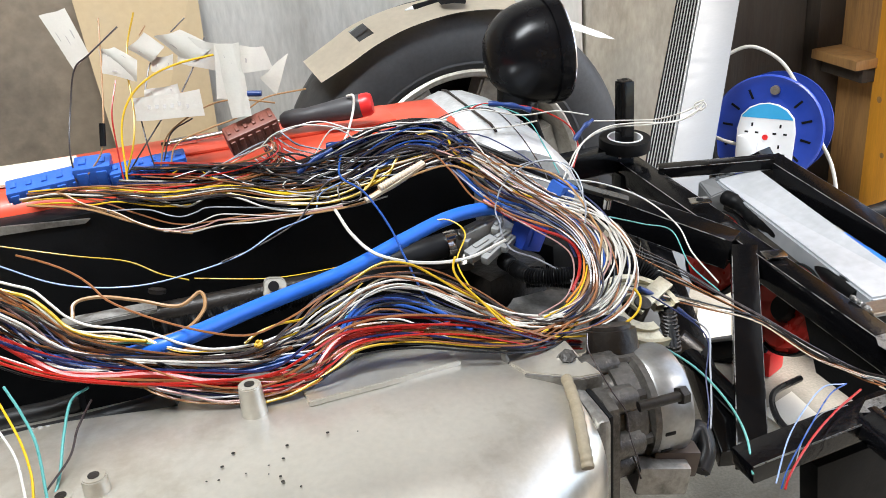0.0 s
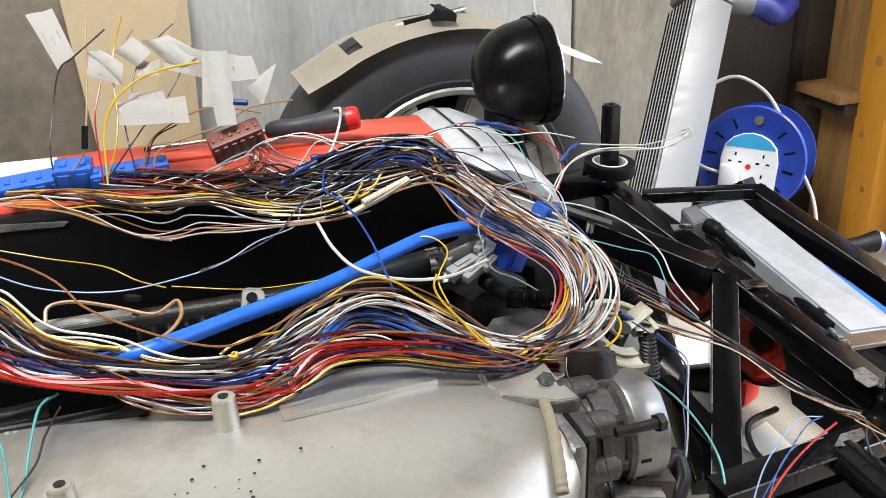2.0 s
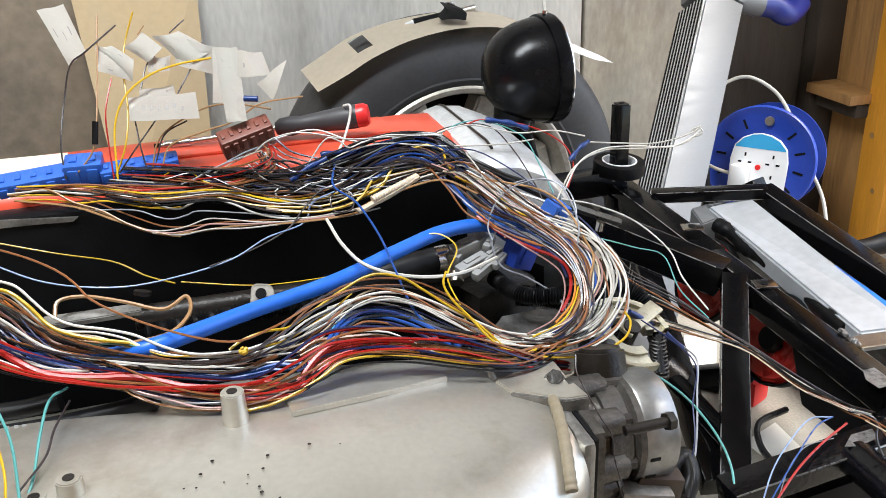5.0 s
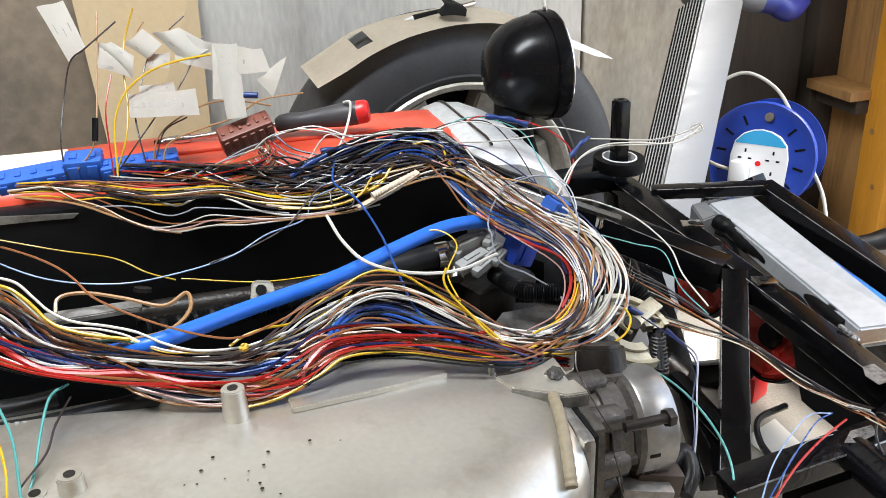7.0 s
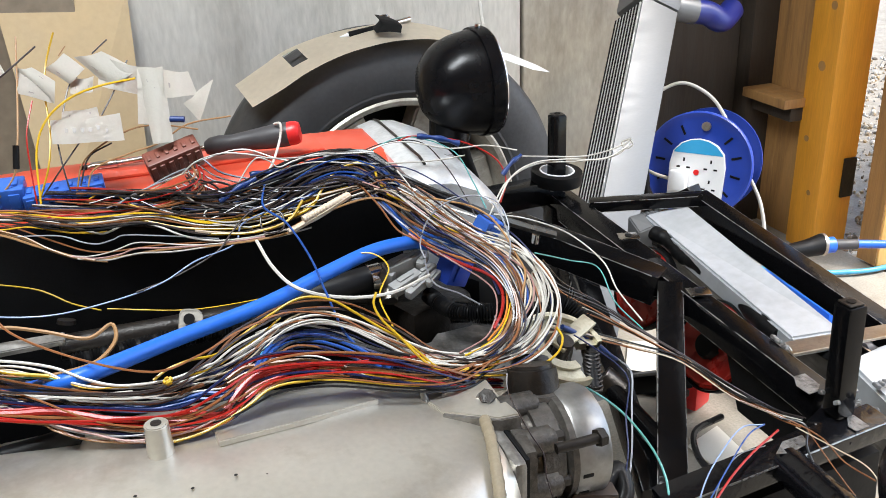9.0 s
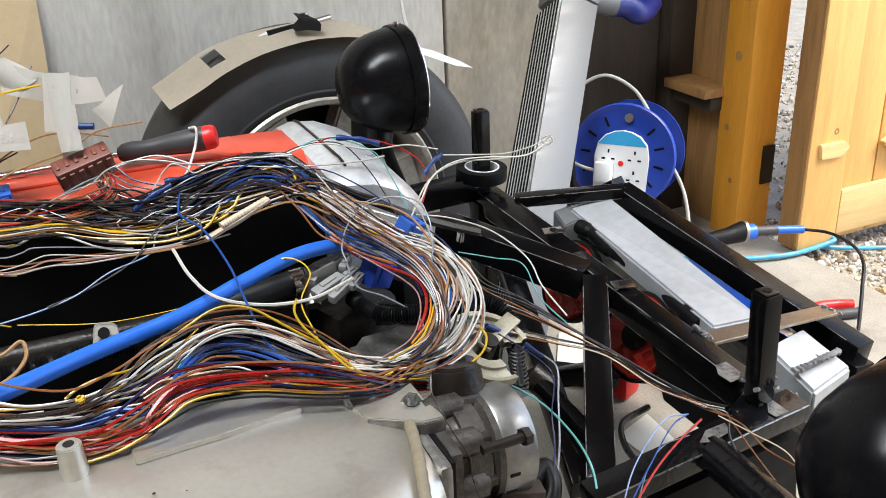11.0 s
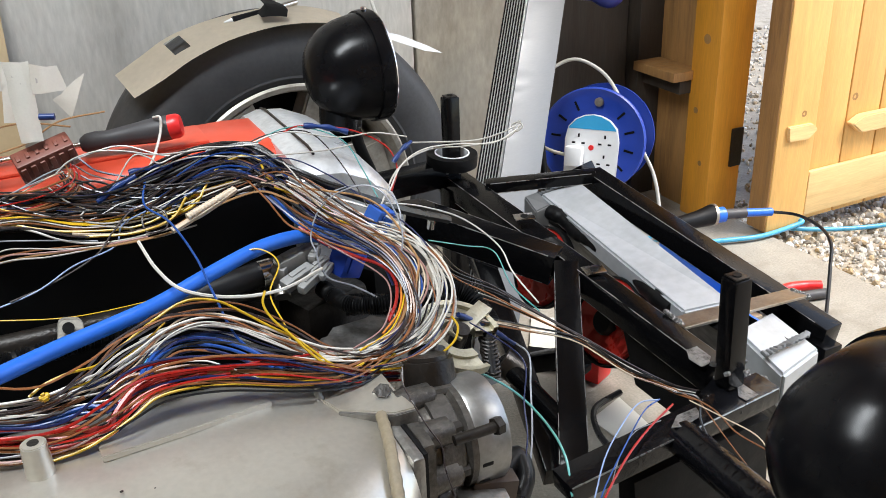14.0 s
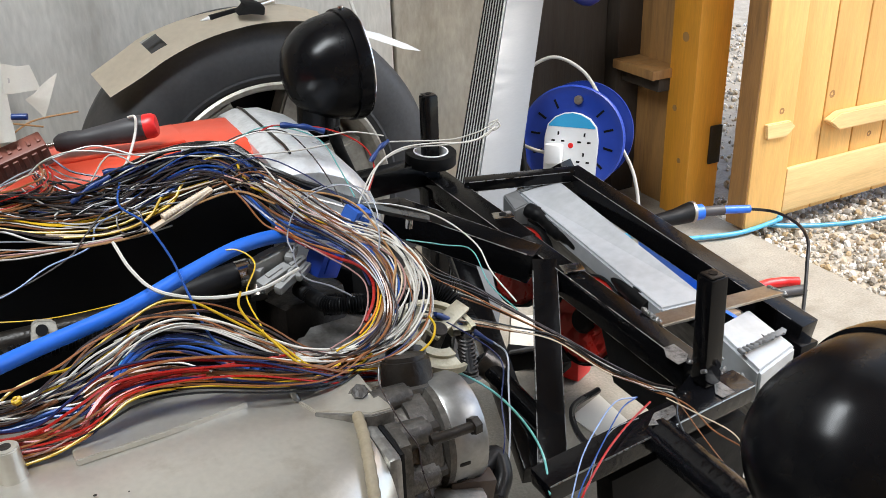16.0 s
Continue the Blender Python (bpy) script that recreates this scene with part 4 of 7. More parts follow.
# ---- wiring looms ----
INK = {"white": (0.54, 0.515, 0.47), "cream": (0.52, 0.42, 0.31), "yellow": (0.55, 0.34, 0.015), "brown": (0.22, 0.085, 0.032), "dark": (0.03, 0.022, 0.022),
       "red": (0.34, 0.014, 0.010), "blue": (0.015, 0.06, 0.25), "navy": (0.012, 0.018, 0.075), "teal": (0.10, 0.34, 0.32), "grey": (0.26, 0.27, 0.30), "pink": (0.40, 0.23, 0.21),
       "orange": (0.50, 0.17, 0.03), "tan": (0.36, 0.20, 0.09), "pale_blue": (0.22, 0.30, 0.50), "black": (0.012, 0.012, 0.013), "sky": (0.06, 0.30, 0.48)}
WIRE = {k: mat("wire_" + k, c, 0.3, var=0.1, scale=60, each=0.22, spec=0.5) for k, c in INK.items()}
THIN = 0.78


def strand(parent, guide, n, spread, colours, seed, r=0.00082, seg=5, steps=5, cut=0.0):
    """n loose wires along a guide; spread: how far they stray, at each point of the guide or all along."""
    rnd = random.Random(seed)
    colours = colours.split()
    spread = spread if isinstance(spread, (list, tuple)) else [spread] * len(guide)
    line = smooth_line(guide, steps)
    wide = [v.x for v in smooth_line([(s, 0, 0) for s in spread], steps)]
    for w in range(n):
        a, rad = rnd.uniform(0, 6.283), math.sqrt(rnd.random())
        f1, f2, p1, p2 = rnd.uniform(0.05, 0.11), rnd.uniform(0.12, 0.25), rnd.uniform(0, 6), rnd.uniform(0, 6)
        first, last = int(rnd.random() * cut * len(line)), len(line) - int(rnd.random() * cut * len(line))
        turn = rnd.uniform(-0.06, 0.06)
        loose = rnd.choice((0.6, 0.85, 1.0, 1.0, 1.15, 1.4))
        pts = []
        for i in range(first, last):
            d = (line[min(i + 1, len(line) - 1)] - line[max(i - 1, 0)]).normalized()
            side = d.cross(Vector((0, -0.5, 0.85)))
            side = side.normalized() if side.length > 1e-3 else Vector((0, 1, 0))
            up = side.cross(d).normalized()
            a += turn
            u = math.cos(a) * rad + 0.42 * math.sin(i * f1 + p1) + 0.22 * math.sin(i * f2 + p2)
            v = 0.7 * math.sin(a) * rad + 0.30 * math.cos(i * f1 * 1.3 + p2) + 0.10 * math.sin(i * f2 + p1)
            pts.append(line[i] + (side * u + up * v) * wide[i] * loose)
        thick = min(r, 0.0016) * 0.92 * rnd.choice((0.8, 0.9, 1, 1, 1.1, 1.3))
        part("wire", sweep(pts, thick, seg), WIRE[rnd.choice(colours)], parent)


def wire(parent, pts, colour, r=0.0012, seg=6, steps=7):
    return part("wire", sweep(smooth_line(pts, steps), r * THIN if r < 0.003 else r, seg), WIRE[colour], parent)


loom = thing("main_loom", "unwrapped engine wiring loom of many coloured wires", "wiring loom", (0.1, 0.75, 0.5))
# filler strands are coloured mostly dark to imitate shaded gaps between wires
GAP_MIX = "brown dark black white tan navy dark brown"
strand(loom, [(-0.198, 0.815, 0.619), (-0.155, 0.792, 0.595), (-0.117, 0.768, 0.568), (-0.049, 0.741, 0.55), (0.016, 0.719, 0.543), (0.058, 0.732, 0.548), (0.094, 0.759, 0.556), (0.142, 0.781, 0.56), (0.19, 0.775, 0.552), (0.229, 0.754, 0.53), (0.264, 0.724, 0.511), (0.305, 0.708, 0.503), (0.346, 0.71, 0.508), (0.38, 0.739, 0.519), (0.392, 0.781, 0.543), (0.383, 0.826, 0.561), (0.356, 0.862, 0.575), (0.326, 0.905, 0.6), (0.299, 0.943, 0.615), (0.257, 0.96, 0.601)],
       9, [0.030, 0.026, 0.022, 0.016, 0.014, 0.017, 0.019, 0.020, 0.020, 0.018, 0.013, 0.012, 0.018, 0.024, 0.026, 0.024, 0.021, 0.018, 0.014, 0.010], GAP_MIX, 1, 0.0011)
strand(loom, [(-0.201, 0.776, 0.581), (-0.15, 0.75, 0.557), (-0.088, 0.731, 0.54), (-0.019, 0.712, 0.53), (0.032, 0.696, 0.528), (0.067, 0.7, 0.535), (0.101, 0.717, 0.542), (0.147, 0.715, 0.542), (0.208, 0.704, 0.532), (0.26, 0.697, 0.512), (0.294, 0.697, 0.496), (0.33, 0.712, 0.477)],
       7, [0.018, 0.013, 0.010, 0.009, 0.009, 0.014, 0.012, 0.010, 0.008, 0.007, 0.006, 0.005], "dark brown navy black red dark brown", 2, 0.0013)
strand(loom, [(-0.209, 0.82, 0.573), (-0.155, 0.788, 0.549), (-0.088, 0.748, 0.542), (-0.03, 0.708, 0.527), (0.021, 0.691, 0.521), (0.07, 0.695, 0.526), (0.114, 0.709, 0.534), (0.165, 0.705, 0.531), (0.23, 0.691, 0.517), (0.281, 0.693, 0.505), (0.329, 0.723, 0.5)],
       8, [0.028, 0.020, 0.016, 0.010, 0.009, 0.012, 0.012, 0.010, 0.009, 0.009, 0.012], "brown dark navy black brown black dark", 3, 0.0012)
strand(loom, [(0.071, 0.696, 0.526), (0.104, 0.711, 0.532), (0.155, 0.708, 0.532), (0.206, 0.699, 0.519), (0.257, 0.689, 0.505), (0.295, 0.699, 0.501)], 3, 0.008, "yellow yellow navy blue brown", 4, 0.0013)
strand(loom, [(-0.209, 0.837, 0.585), (-0.155, 0.809, 0.557), (-0.109, 0.781, 0.539), (-0.042, 0.747, 0.53), (0.025, 0.726, 0.526), (0.071, 0.731, 0.529), (0.111, 0.746, 0.537), (0.142, 0.761, 0.541), (0.179, 0.758, 0.533), (0.216, 0.732, 0.523), (0.24, 0.721, 0.515)], 8, 0.012, "navy dark black brown navy black", 5, 0.0014)
strand(loom, [(0.112, 0.754, 0.532), (0.13, 0.774, 0.537), (0.162, 0.777, 0.538), (0.192, 0.764, 0.53), (0.219, 0.74, 0.519), (0.245, 0.718, 0.511)], 2, 0.005, "blue", 6, 0.0022)
strand(loom, [(0.112, 0.773, 0.547), (0.145, 0.775, 0.549), (0.186, 0.761, 0.544), (0.22, 0.744, 0.528), (0.254, 0.728, 0.513), (0.297, 0.718, 0.507), (0.345, 0.734, 0.51), (0.378, 0.764, 0.521), (0.392, 0.802, 0.54), (0.373, 0.84, 0.561), (0.336, 0.896, 0.585), (0.304, 0.937, 0.605)], 4, [0.012, 0.012, 0.012, 0.012, 0.010, 0.011, 0.016, 0.022, 0.022, 0.020, 0.018, 0.016], "white pink navy cream dark white", 7, 0.0011)
strand(loom, [(0.309, 0.932, 0.597), (0.338, 0.902, 0.575), (0.37, 0.864, 0.562), (0.389, 0.816, 0.544), (0.388, 0.772, 0.521), (0.354, 0.738, 0.499), (0.307, 0.727, 0.495)], 4, [0.016, 0.02, 0.022, 0.024, 0.022, 0.016, 0.012], "white dark cream pink black", 8, 0.0011)
strand(loom, [(0.305, 0.943, 0.594), (0.323, 0.897, 0.579), (0.344, 0.849, 0.574), (0.366, 0.802, 0.561), (0.371, 0.764, 0.541), (0.359, 0.734, 0.519), (0.323, 0.711, 0.508), (0.287, 0.722, 0.496), (0.237, 0.71, 0.513), (0.2, 0.714, 0.524)], 9, [0.012, 0.014, 0.014, 0.013, 0.011, 0.011, 0.010, 0.010, 0.009, 0.009], "brown navy blue navy dark brown black", 9, 0.0013)

upper = thing("upper_loom", "dense dark upper wiring loom resting on the cam cover", "wiring loom", (0.1, 1.05, 0.55))
strand(upper, [(-0.181, 1.066, 0.607), (-0.114, 1.046, 0.605), (-0.037, 1.018, 0.594), (0.037, 0.998, 0.597), (0.096, 0.976, 0.584), (0.159, 0.969, 0.584), (0.211, 0.965, 0.597), (0.264, 0.96, 0.607), (0.307, 0.946, 0.601)], 8, [0.006, 0.009, 0.012, 0.012, 0.012, 0.011, 0.011, 0.010, 0.012], "brown brown cream white yellow yellow black dark white dark", 11, 0.0011)
strand(upper, [(-0.178, 1.064, 0.604), (-0.115, 1.032, 0.599), (-0.069, 1.01, 0.581), (-0.023, 0.99, 0.566), (0.043, 0.973, 0.569), (0.116, 0.952, 0.57), (0.179, 0.947, 0.574), (0.228, 0.953, 0.592), (0.28, 0.948, 0.602), (0.316, 0.916, 0.592)], 2, 0.008, "white white cream tan brown", 12, 0.0012)
strand(upper, [(-0.064, 1.058, 0.613), (-0.003, 1.038, 0.609), (0.058, 1.018, 0.603), (0.114, 1, 0.599), (0.167, 1, 0.608), (0.222, 1.002, 0.622), (0.273, 0.989, 0.626), (0.302, 0.951, 0.609)], 52, [0.012, 0.015, 0.017, 0.018, 0.020, 0.019, 0.016, 0.012], "dark dark black navy navy blue brown black red white dark black", 13, 0.0013, cut=0.12)
strand(upper, [(0.162, 0.984, 0.594), (0.205, 0.991, 0.613), (0.246, 0.99, 0.623), (0.281, 0.971, 0.617), (0.306, 0.945, 0.6)], 40, [0.010, 0.016, 0.018, 0.018, 0.014], "navy dark white navy black blue black dark navy", 14, 0.0013)
strand(upper, [(0.089, 1.032, 0.629), (0.092, 1.015, 0.617), (0.065, 1.013, 0.608), (0.021, 1.023, 0.604), (-0.034, 1.04, 0.606)], 14, [0.012, 0.015, 0.012, 0.012, 0.012], "dark red black brown dark brown white", 15, 0.0011)
strand(upper, [(0.096, 1.032, 0.632), (0.117, 1.013, 0.618), (0.165, 0.989, 0.607), (0.214, 0.975, 0.607), (0.266, 0.968, 0.612)], 7, 0.016, "white cream dark navy grey brown red yellow", 16, 0.001)
strand(upper, [(-0.084, 1.049, 0.607), (-0.023, 1.029, 0.601), (0.038, 1.011, 0.601), (0.099, 0.99, 0.592), (0.147, 0.973, 0.586)], 8, 0.012, "dark brown red dark white navy yellow", 17, 0.001)
wire(upper, [(0.094, 0.963, 0.58), (0.142, 0.949, 0.579), (0.181, 0.952, 0.585), (0.201, 0.96, 0.603)], "yellow", 0.002)
wire(upper, [(0.237, 1.003, 0.634), (0.286, 0.985, 0.626), (0.324, 0.955, 0.608), (0.37, 0.931, 0.584), (0.438, 0.939, 0.545), (0.523, 0.983, 0.496)], "black", 0.0055)
wire(upper, [(0.142, 1.008, 0.609), (0.197, 1.009, 0.622), (0.237, 1.007, 0.63), (0.283, 0.996, 0.636), (0.304, 0.968, 0.624), (0.32, 0.944, 0.606)], "black", 0.0045)
wire(upper, [(0.177, 0.933, 0.579), (0.219, 0.944, 0.591), (0.253, 0.951, 0.604)], "cream", 0.0035)
wire(upper, [(0.098, 1.045, 0.637), (0.152, 1.044, 0.645), (0.199, 1.019, 0.632), (0.263, 1, 0.632), (0.324, 0.994, 0.644), (0.383, 0.982, 0.631), (0.429, 0.98, 0.629), (0.464, 0.966, 0.622)], "white", 0.0012)
wire(upper, [(0.324, 0.994, 0.644), (0.347, 1, 0.646), (0.401, 0.991, 0.635), (0.437, 0.971, 0.615), (0.442, 0.949, 0.594), (0.42, 0.915, 0.58)], "red", 0.0013)
wire(upper, [(0.274, 0.991, 0.63), (0.319, 1.001, 0.645), (0.352, 0.997, 0.644), (0.389, 0.979, 0.627), (0.4, 0.952, 0.599), (0.403, 0.917, 0.575)], "teal", 0.001)
wire(upper, [(0.263, 0.999, 0.629), (0.306, 1.004, 0.641), (0.351, 0.996, 0.64), (0.373, 0.973, 0.617), (0.383, 0.929, 0.588), (0.386, 0.893, 0.562)], "dark", 0.001)
wire(upper, [(0.322, 0.896, 0.577), (0.334, 0.9, 0.594), (0.366, 0.905, 0.6), (0.402, 0.892, 0.594), (0.409, 0.869, 0.574), (0.395, 0.843, 0.556)], "grey", 0.001)
wire(upper, [(0.141, 0.926, 0.578), (0.148, 0.874, 0.567), (0.164, 0.826, 0.561), (0.208, 0.818, 0.546), (0.258, 0.823, 0.539), (0.311, 0.857, 0.534)], "white", 0.0024)
wire(upper, [(0.166, 0.993, 0.617), (0.158, 0.965, 0.601), (0.175, 0.923, 0.593), (0.186, 0.866, 0.574), (0.188, 0.812, 0.558), (0.195, 0.754, 0.534), (0.227, 0.715, 0.519)], "blue", 0.0016)
wire(upper, [(0.326, 0.887, 0.56), (0.312, 0.873, 0.544), (0.315, 0.852, 0.525), (0.34, 0.839, 0.513), (0.363, 0.815, 0.499), (0.364, 0.788, 0.492)], "grey", 0.0014)
wire(upper, [(0.323, 0.862, 0.553), (0.326, 0.888, 0.563), (0.325, 0.906, 0.577)], "pink", 0.0013)
wire(upper, [(0.227, 0.883, 0.562), (0.252, 0.871, 0.565), (0.263, 0.847, 0.556), (0.244, 0.821, 0.538), (0.243, 0.771, 0.526), (0.238, 0.734, 0.518)], "yellow", 0.0011)
wire(upper, [(-0.216, 0.969, 0.572), (-0.151, 0.93, 0.551), (-0.08, 0.906, 0.544), (-0.018, 0.911, 0.544), (0.036, 0.921, 0.55), (0.076, 0.937, 0.562), (0.119, 0.95, 0.568), (0.132, 0.965, 0.584), (0.158, 0.963, 0.595)], "pale_blue", 0.0012)
wire(upper, [(0.012, 0.915, 0.548), (0.055, 0.928, 0.553), (0.099, 0.944, 0.565), (0.121, 0.956, 0.582), (0.147, 0.967, 0.598), (0.174, 0.958, 0.594), (0.173, 0.941, 0.581), (0.154, 0.945, 0.578), (0.153, 0.962, 0.589), (0.165, 0.963, 0.6)], "dark", 0.0013)
wire(upper, [(-0.021, 1.028, 0.612), (0.016, 1.024, 0.616), (0.056, 1, 0.6), (0.097, 0.979, 0.591), (0.136, 0.978, 0.603)], "dark", 0.0013)
wire(upper, [(-0.225, 1.028, 0.571), (-0.144, 0.997, 0.554), (-0.086, 0.966, 0.548), (-0.053, 0.94, 0.537), (-0.025, 0.919, 0.533)], "yellow", 0.0011)
wire(upper, [(-0.019, 0.918, 0.534), (0.055, 0.903, 0.524), (0.116, 0.906, 0.519), (0.174, 0.912, 0.518)], "yellow", 0.0009)
wire(upper, [(-0.137, 0.855, 0.545), (-0.133, 0.869, 0.555), (-0.11, 0.874, 0.554), (-0.074, 0.861, 0.548), (-0.038, 0.847, 0.54), (-0.015, 0.854, 0.547), (-0.014, 0.838, 0.536), (-0.035, 0.818, 0.528), (-0.075, 0.798, 0.534)], "tan", 0.0026)
wire(loom, [(0.387, 0.726, 0.47), (0.422, 0.708, 0.451), (0.456, 0.696, 0.422), (0.479, 0.675, 0.389), (0.485, 0.65, 0.363), (0.469, 0.613, 0.346)], "teal", 0.0017)
wire(loom, [(0.491, 0.762, 0.439), (0.503, 0.752, 0.424), (0.488, 0.724, 0.404), (0.465, 0.683, 0.373), (0.424, 0.626, 0.348)], "grey", 0.0013)
wire(loom, [(0.305, 0.656, 0.487), (0.317, 0.634, 0.473), (0.325, 0.619, 0.444), (0.329, 0.597, 0.422), (0.331, 0.587, 0.404)], "dark", 0.0012)
wire(loom, [(-0.123, 0.751, 0.526), (-0.134, 0.723, 0.533), (-0.14, 0.687, 0.524), (-0.143, 0.649, 0.514), (-0.148, 0.625, 0.507)], "teal", 0.0016)
wire(upper, [(-0.179, 0.716, 0.563), (-0.165, 0.685, 0.553), (-0.154, 0.653, 0.54), (-0.15, 0.617, 0.513)], "teal", 0.0016)
wire(upper, [(-0.185, 0.712, 0.551), (-0.168, 0.668, 0.539), (-0.16, 0.637, 0.527), (-0.16, 0.62, 0.514)], "yellow", 0.0014)
wire(upper, [(-0.187, 0.688, 0.546), (-0.169, 0.645, 0.539), (-0.163, 0.613, 0.52)], "white", 0.0014)
wire(loom, [(-0.121, 0.737, 0.521), (-0.13, 0.695, 0.522), (-0.135, 0.661, 0.519), (-0.151, 0.629, 0.515)], "dark", 0.0013)
wire(loom, [(0.444, 0.873, 0.529), (0.502, 0.899, 0.498), (0.548, 0.91, 0.475), (0.546, 0.864, 0.45), (0.553, 0.811, 0.437)], "teal", 0.0011)
wire(upper, [(0.407, 0.903, 0.572), (0.456, 0.915, 0.553), (0.516, 0.927, 0.519), (0.55, 0.902, 0.486), (0.552, 0.869, 0.462), (0.554, 0.815, 0.446)], "white", 0.0013)

# single wires that lie on top of the loom
wire(loom, [(-0.2006, 0.8123, 0.6272), (-0.1707, 0.8045, 0.614), (-0.153, 0.7975, 0.6075), (-0.1406, 0.7881, 0.5958), (-0.1283, 0.7786, 0.5843), (-0.1107, 0.7697, 0.5759), (-0.0833, 0.7614, 0.5704), (-0.0604, 0.7515, 0.5654), (-0.0383, 0.7392, 0.5562), (-0.0157, 0.7294, 0.5501), (0.0079, 0.7243, 0.5486), (0.0323, 0.7242, 0.5481), (0.0582, 0.7305, 0.5498), (0.0798, 0.7402, 0.5479), (0.1032, 0.7538, 0.5493), (0.1275, 0.7662, 0.5546), (0.1507, 0.7715, 0.5574), (0.1727, 0.7707, 0.5568), (0.1984, 0.7629, 0.5509), (0.2224, 0.7501, 0.5404), (0.2459, 0.7357, 0.5291), (0.2706, 0.725, 0.5186), (0.3033, 0.7194, 0.5114), (0.338, 0.7175, 0.5079), (0.3645, 0.7226, 0.5114), (0.3838, 0.735, 0.5206), (0.3966, 0.7542, 0.5346), (0.3998, 0.7772, 0.5495), (0.3984, 0.7987, 0.56), (0.38, 0.8265, 0.5681), (0.3579, 0.8512, 0.5686)], "white", 0.00164, 7)
wire(loom, [(-0.2019, 0.8106, 0.6202), (-0.172, 0.8013, 0.6063), (-0.1584, 0.7942, 0.6017), (-0.1462, 0.7853, 0.5899), (-0.1339, 0.7761, 0.5783), (-0.1161, 0.7686, 0.5714), (-0.093, 0.7625, 0.5689), (-0.0702, 0.7536, 0.5634), (-0.0526, 0.7428, 0.5555), (-0.03, 0.7334, 0.5492), (-0.0019, 0.7267, 0.5459), (0.0317, 0.7237, 0.5434), (0.0573, 0.7284, 0.5442), (0.0817, 0.7387, 0.5437), (0.108, 0.7531, 0.5458), (0.1321, 0.7647, 0.5485), (0.1552, 0.769, 0.5512), (0.1819, 0.7645, 0.5496), (0.2066, 0.7537, 0.541), (0.2303, 0.7402, 0.5298), (0.2539, 0.7267, 0.5167), (0.2849, 0.7173, 0.5081), (0.3235, 0.7114, 0.5047), (0.3543, 0.7136, 0.5055), (0.38, 0.7232, 0.5132), (0.3978, 0.7385, 0.5258), (0.4069, 0.7561, 0.5383), (0.4062, 0.7787, 0.5529), (0.4, 0.8022, 0.5648), (0.3866, 0.827, 0.5714), (0.3657, 0.8542, 0.5748)], "white", 0.00133, 7)
wire(loom, [(-0.2016, 0.8126, 0.6229), (-0.1724, 0.8007, 0.604), (-0.1551, 0.7915, 0.5941), (-0.1387, 0.7804, 0.5787), (-0.1211, 0.7707, 0.5702), (-0.0936, 0.7622, 0.5652), (-0.0711, 0.7515, 0.5579), (-0.0489, 0.741, 0.5489), (-0.0262, 0.7322, 0.5422), (0.0018, 0.7252, 0.5385), (0.0263, 0.7235, 0.5401), (0.0516, 0.7262, 0.5408), (0.0777, 0.7327, 0.5389), (0.1009, 0.7457, 0.5409), (0.1207, 0.762, 0.5478), (0.143, 0.7738, 0.5577), (0.1684, 0.7749, 0.5598), (0.194, 0.7671, 0.5528), (0.2176, 0.7529, 0.54), (0.2398, 0.735, 0.5232), (0.2636, 0.722, 0.5117), (0.2949, 0.7133, 0.5038), (0.3288, 0.71, 0.5019)], "cream", 0.00123, 7)
wire(loom, [(-0.2024, 0.8112, 0.6186), (-0.1736, 0.8006, 0.5982), (-0.1566, 0.7922, 0.5874), (-0.1396, 0.7814, 0.575), (-0.1169, 0.7698, 0.5676), (-0.0846, 0.7591, 0.5623), (-0.0581, 0.7462, 0.5502), (-0.0313, 0.7352, 0.5399), (-0.0031, 0.7275, 0.5371), (0.0212, 0.7237, 0.5382), (0.0461, 0.7244, 0.5383), (0.0764, 0.7269, 0.5353), (0.0937, 0.737, 0.5363), (0.113, 0.7529, 0.5419), (0.1383, 0.767, 0.551), (0.1666, 0.7694, 0.5537), (0.1919, 0.7607, 0.5465), (0.2202, 0.744, 0.5323), (0.248, 0.7263, 0.5163), (0.278, 0.7146, 0.5091)], "white", 0.00123, 7)
wire(loom, [(-0.2016, 0.8098, 0.6209), (-0.1716, 0.8012, 0.608), (-0.1581, 0.7946, 0.6037), (-0.1476, 0.7879, 0.5956), (-0.1394, 0.7814, 0.5873), (-0.1313, 0.7742, 0.5788), (-0.1183, 0.7665, 0.5718), (-0.0935, 0.7578, 0.5648), (-0.0659, 0.7485, 0.5607)], "yellow", 0.00215, 7)
wire(loom, [(0.0154, 0.7204, 0.5526), (0.0287, 0.7267, 0.5567), (0.0493, 0.7327, 0.5579), (0.07, 0.739, 0.5546), (0.0876, 0.7508, 0.5568), (0.1116, 0.7639, 0.5635), (0.1299, 0.7728, 0.5678), (0.1478, 0.7778, 0.573), (0.1645, 0.7782, 0.5741), (0.1852, 0.7731, 0.5685), (0.2043, 0.763, 0.5559), (0.2226, 0.7504, 0.5433), (0.2406, 0.7367, 0.5326), (0.2529, 0.7236, 0.5223), (0.2652, 0.7111, 0.5111), (0.2847, 0.7026, 0.5031), (0.3075, 0.7016, 0.5002), (0.3281, 0.7084, 0.5041)], "yellow", 0.00164, 7)
wire(loom, [(-0.066, 0.7494, 0.5603), (-0.0394, 0.7362, 0.5496), (-0.0112, 0.7284, 0.5481), (0.0175, 0.7244, 0.5477), (0.0422, 0.7261, 0.5468), (0.0684, 0.7338, 0.546), (0.0915, 0.7479, 0.5487), (0.113, 0.7621, 0.5522), (0.1351, 0.7745, 0.5601)], "yellow", 0.00113, 7)
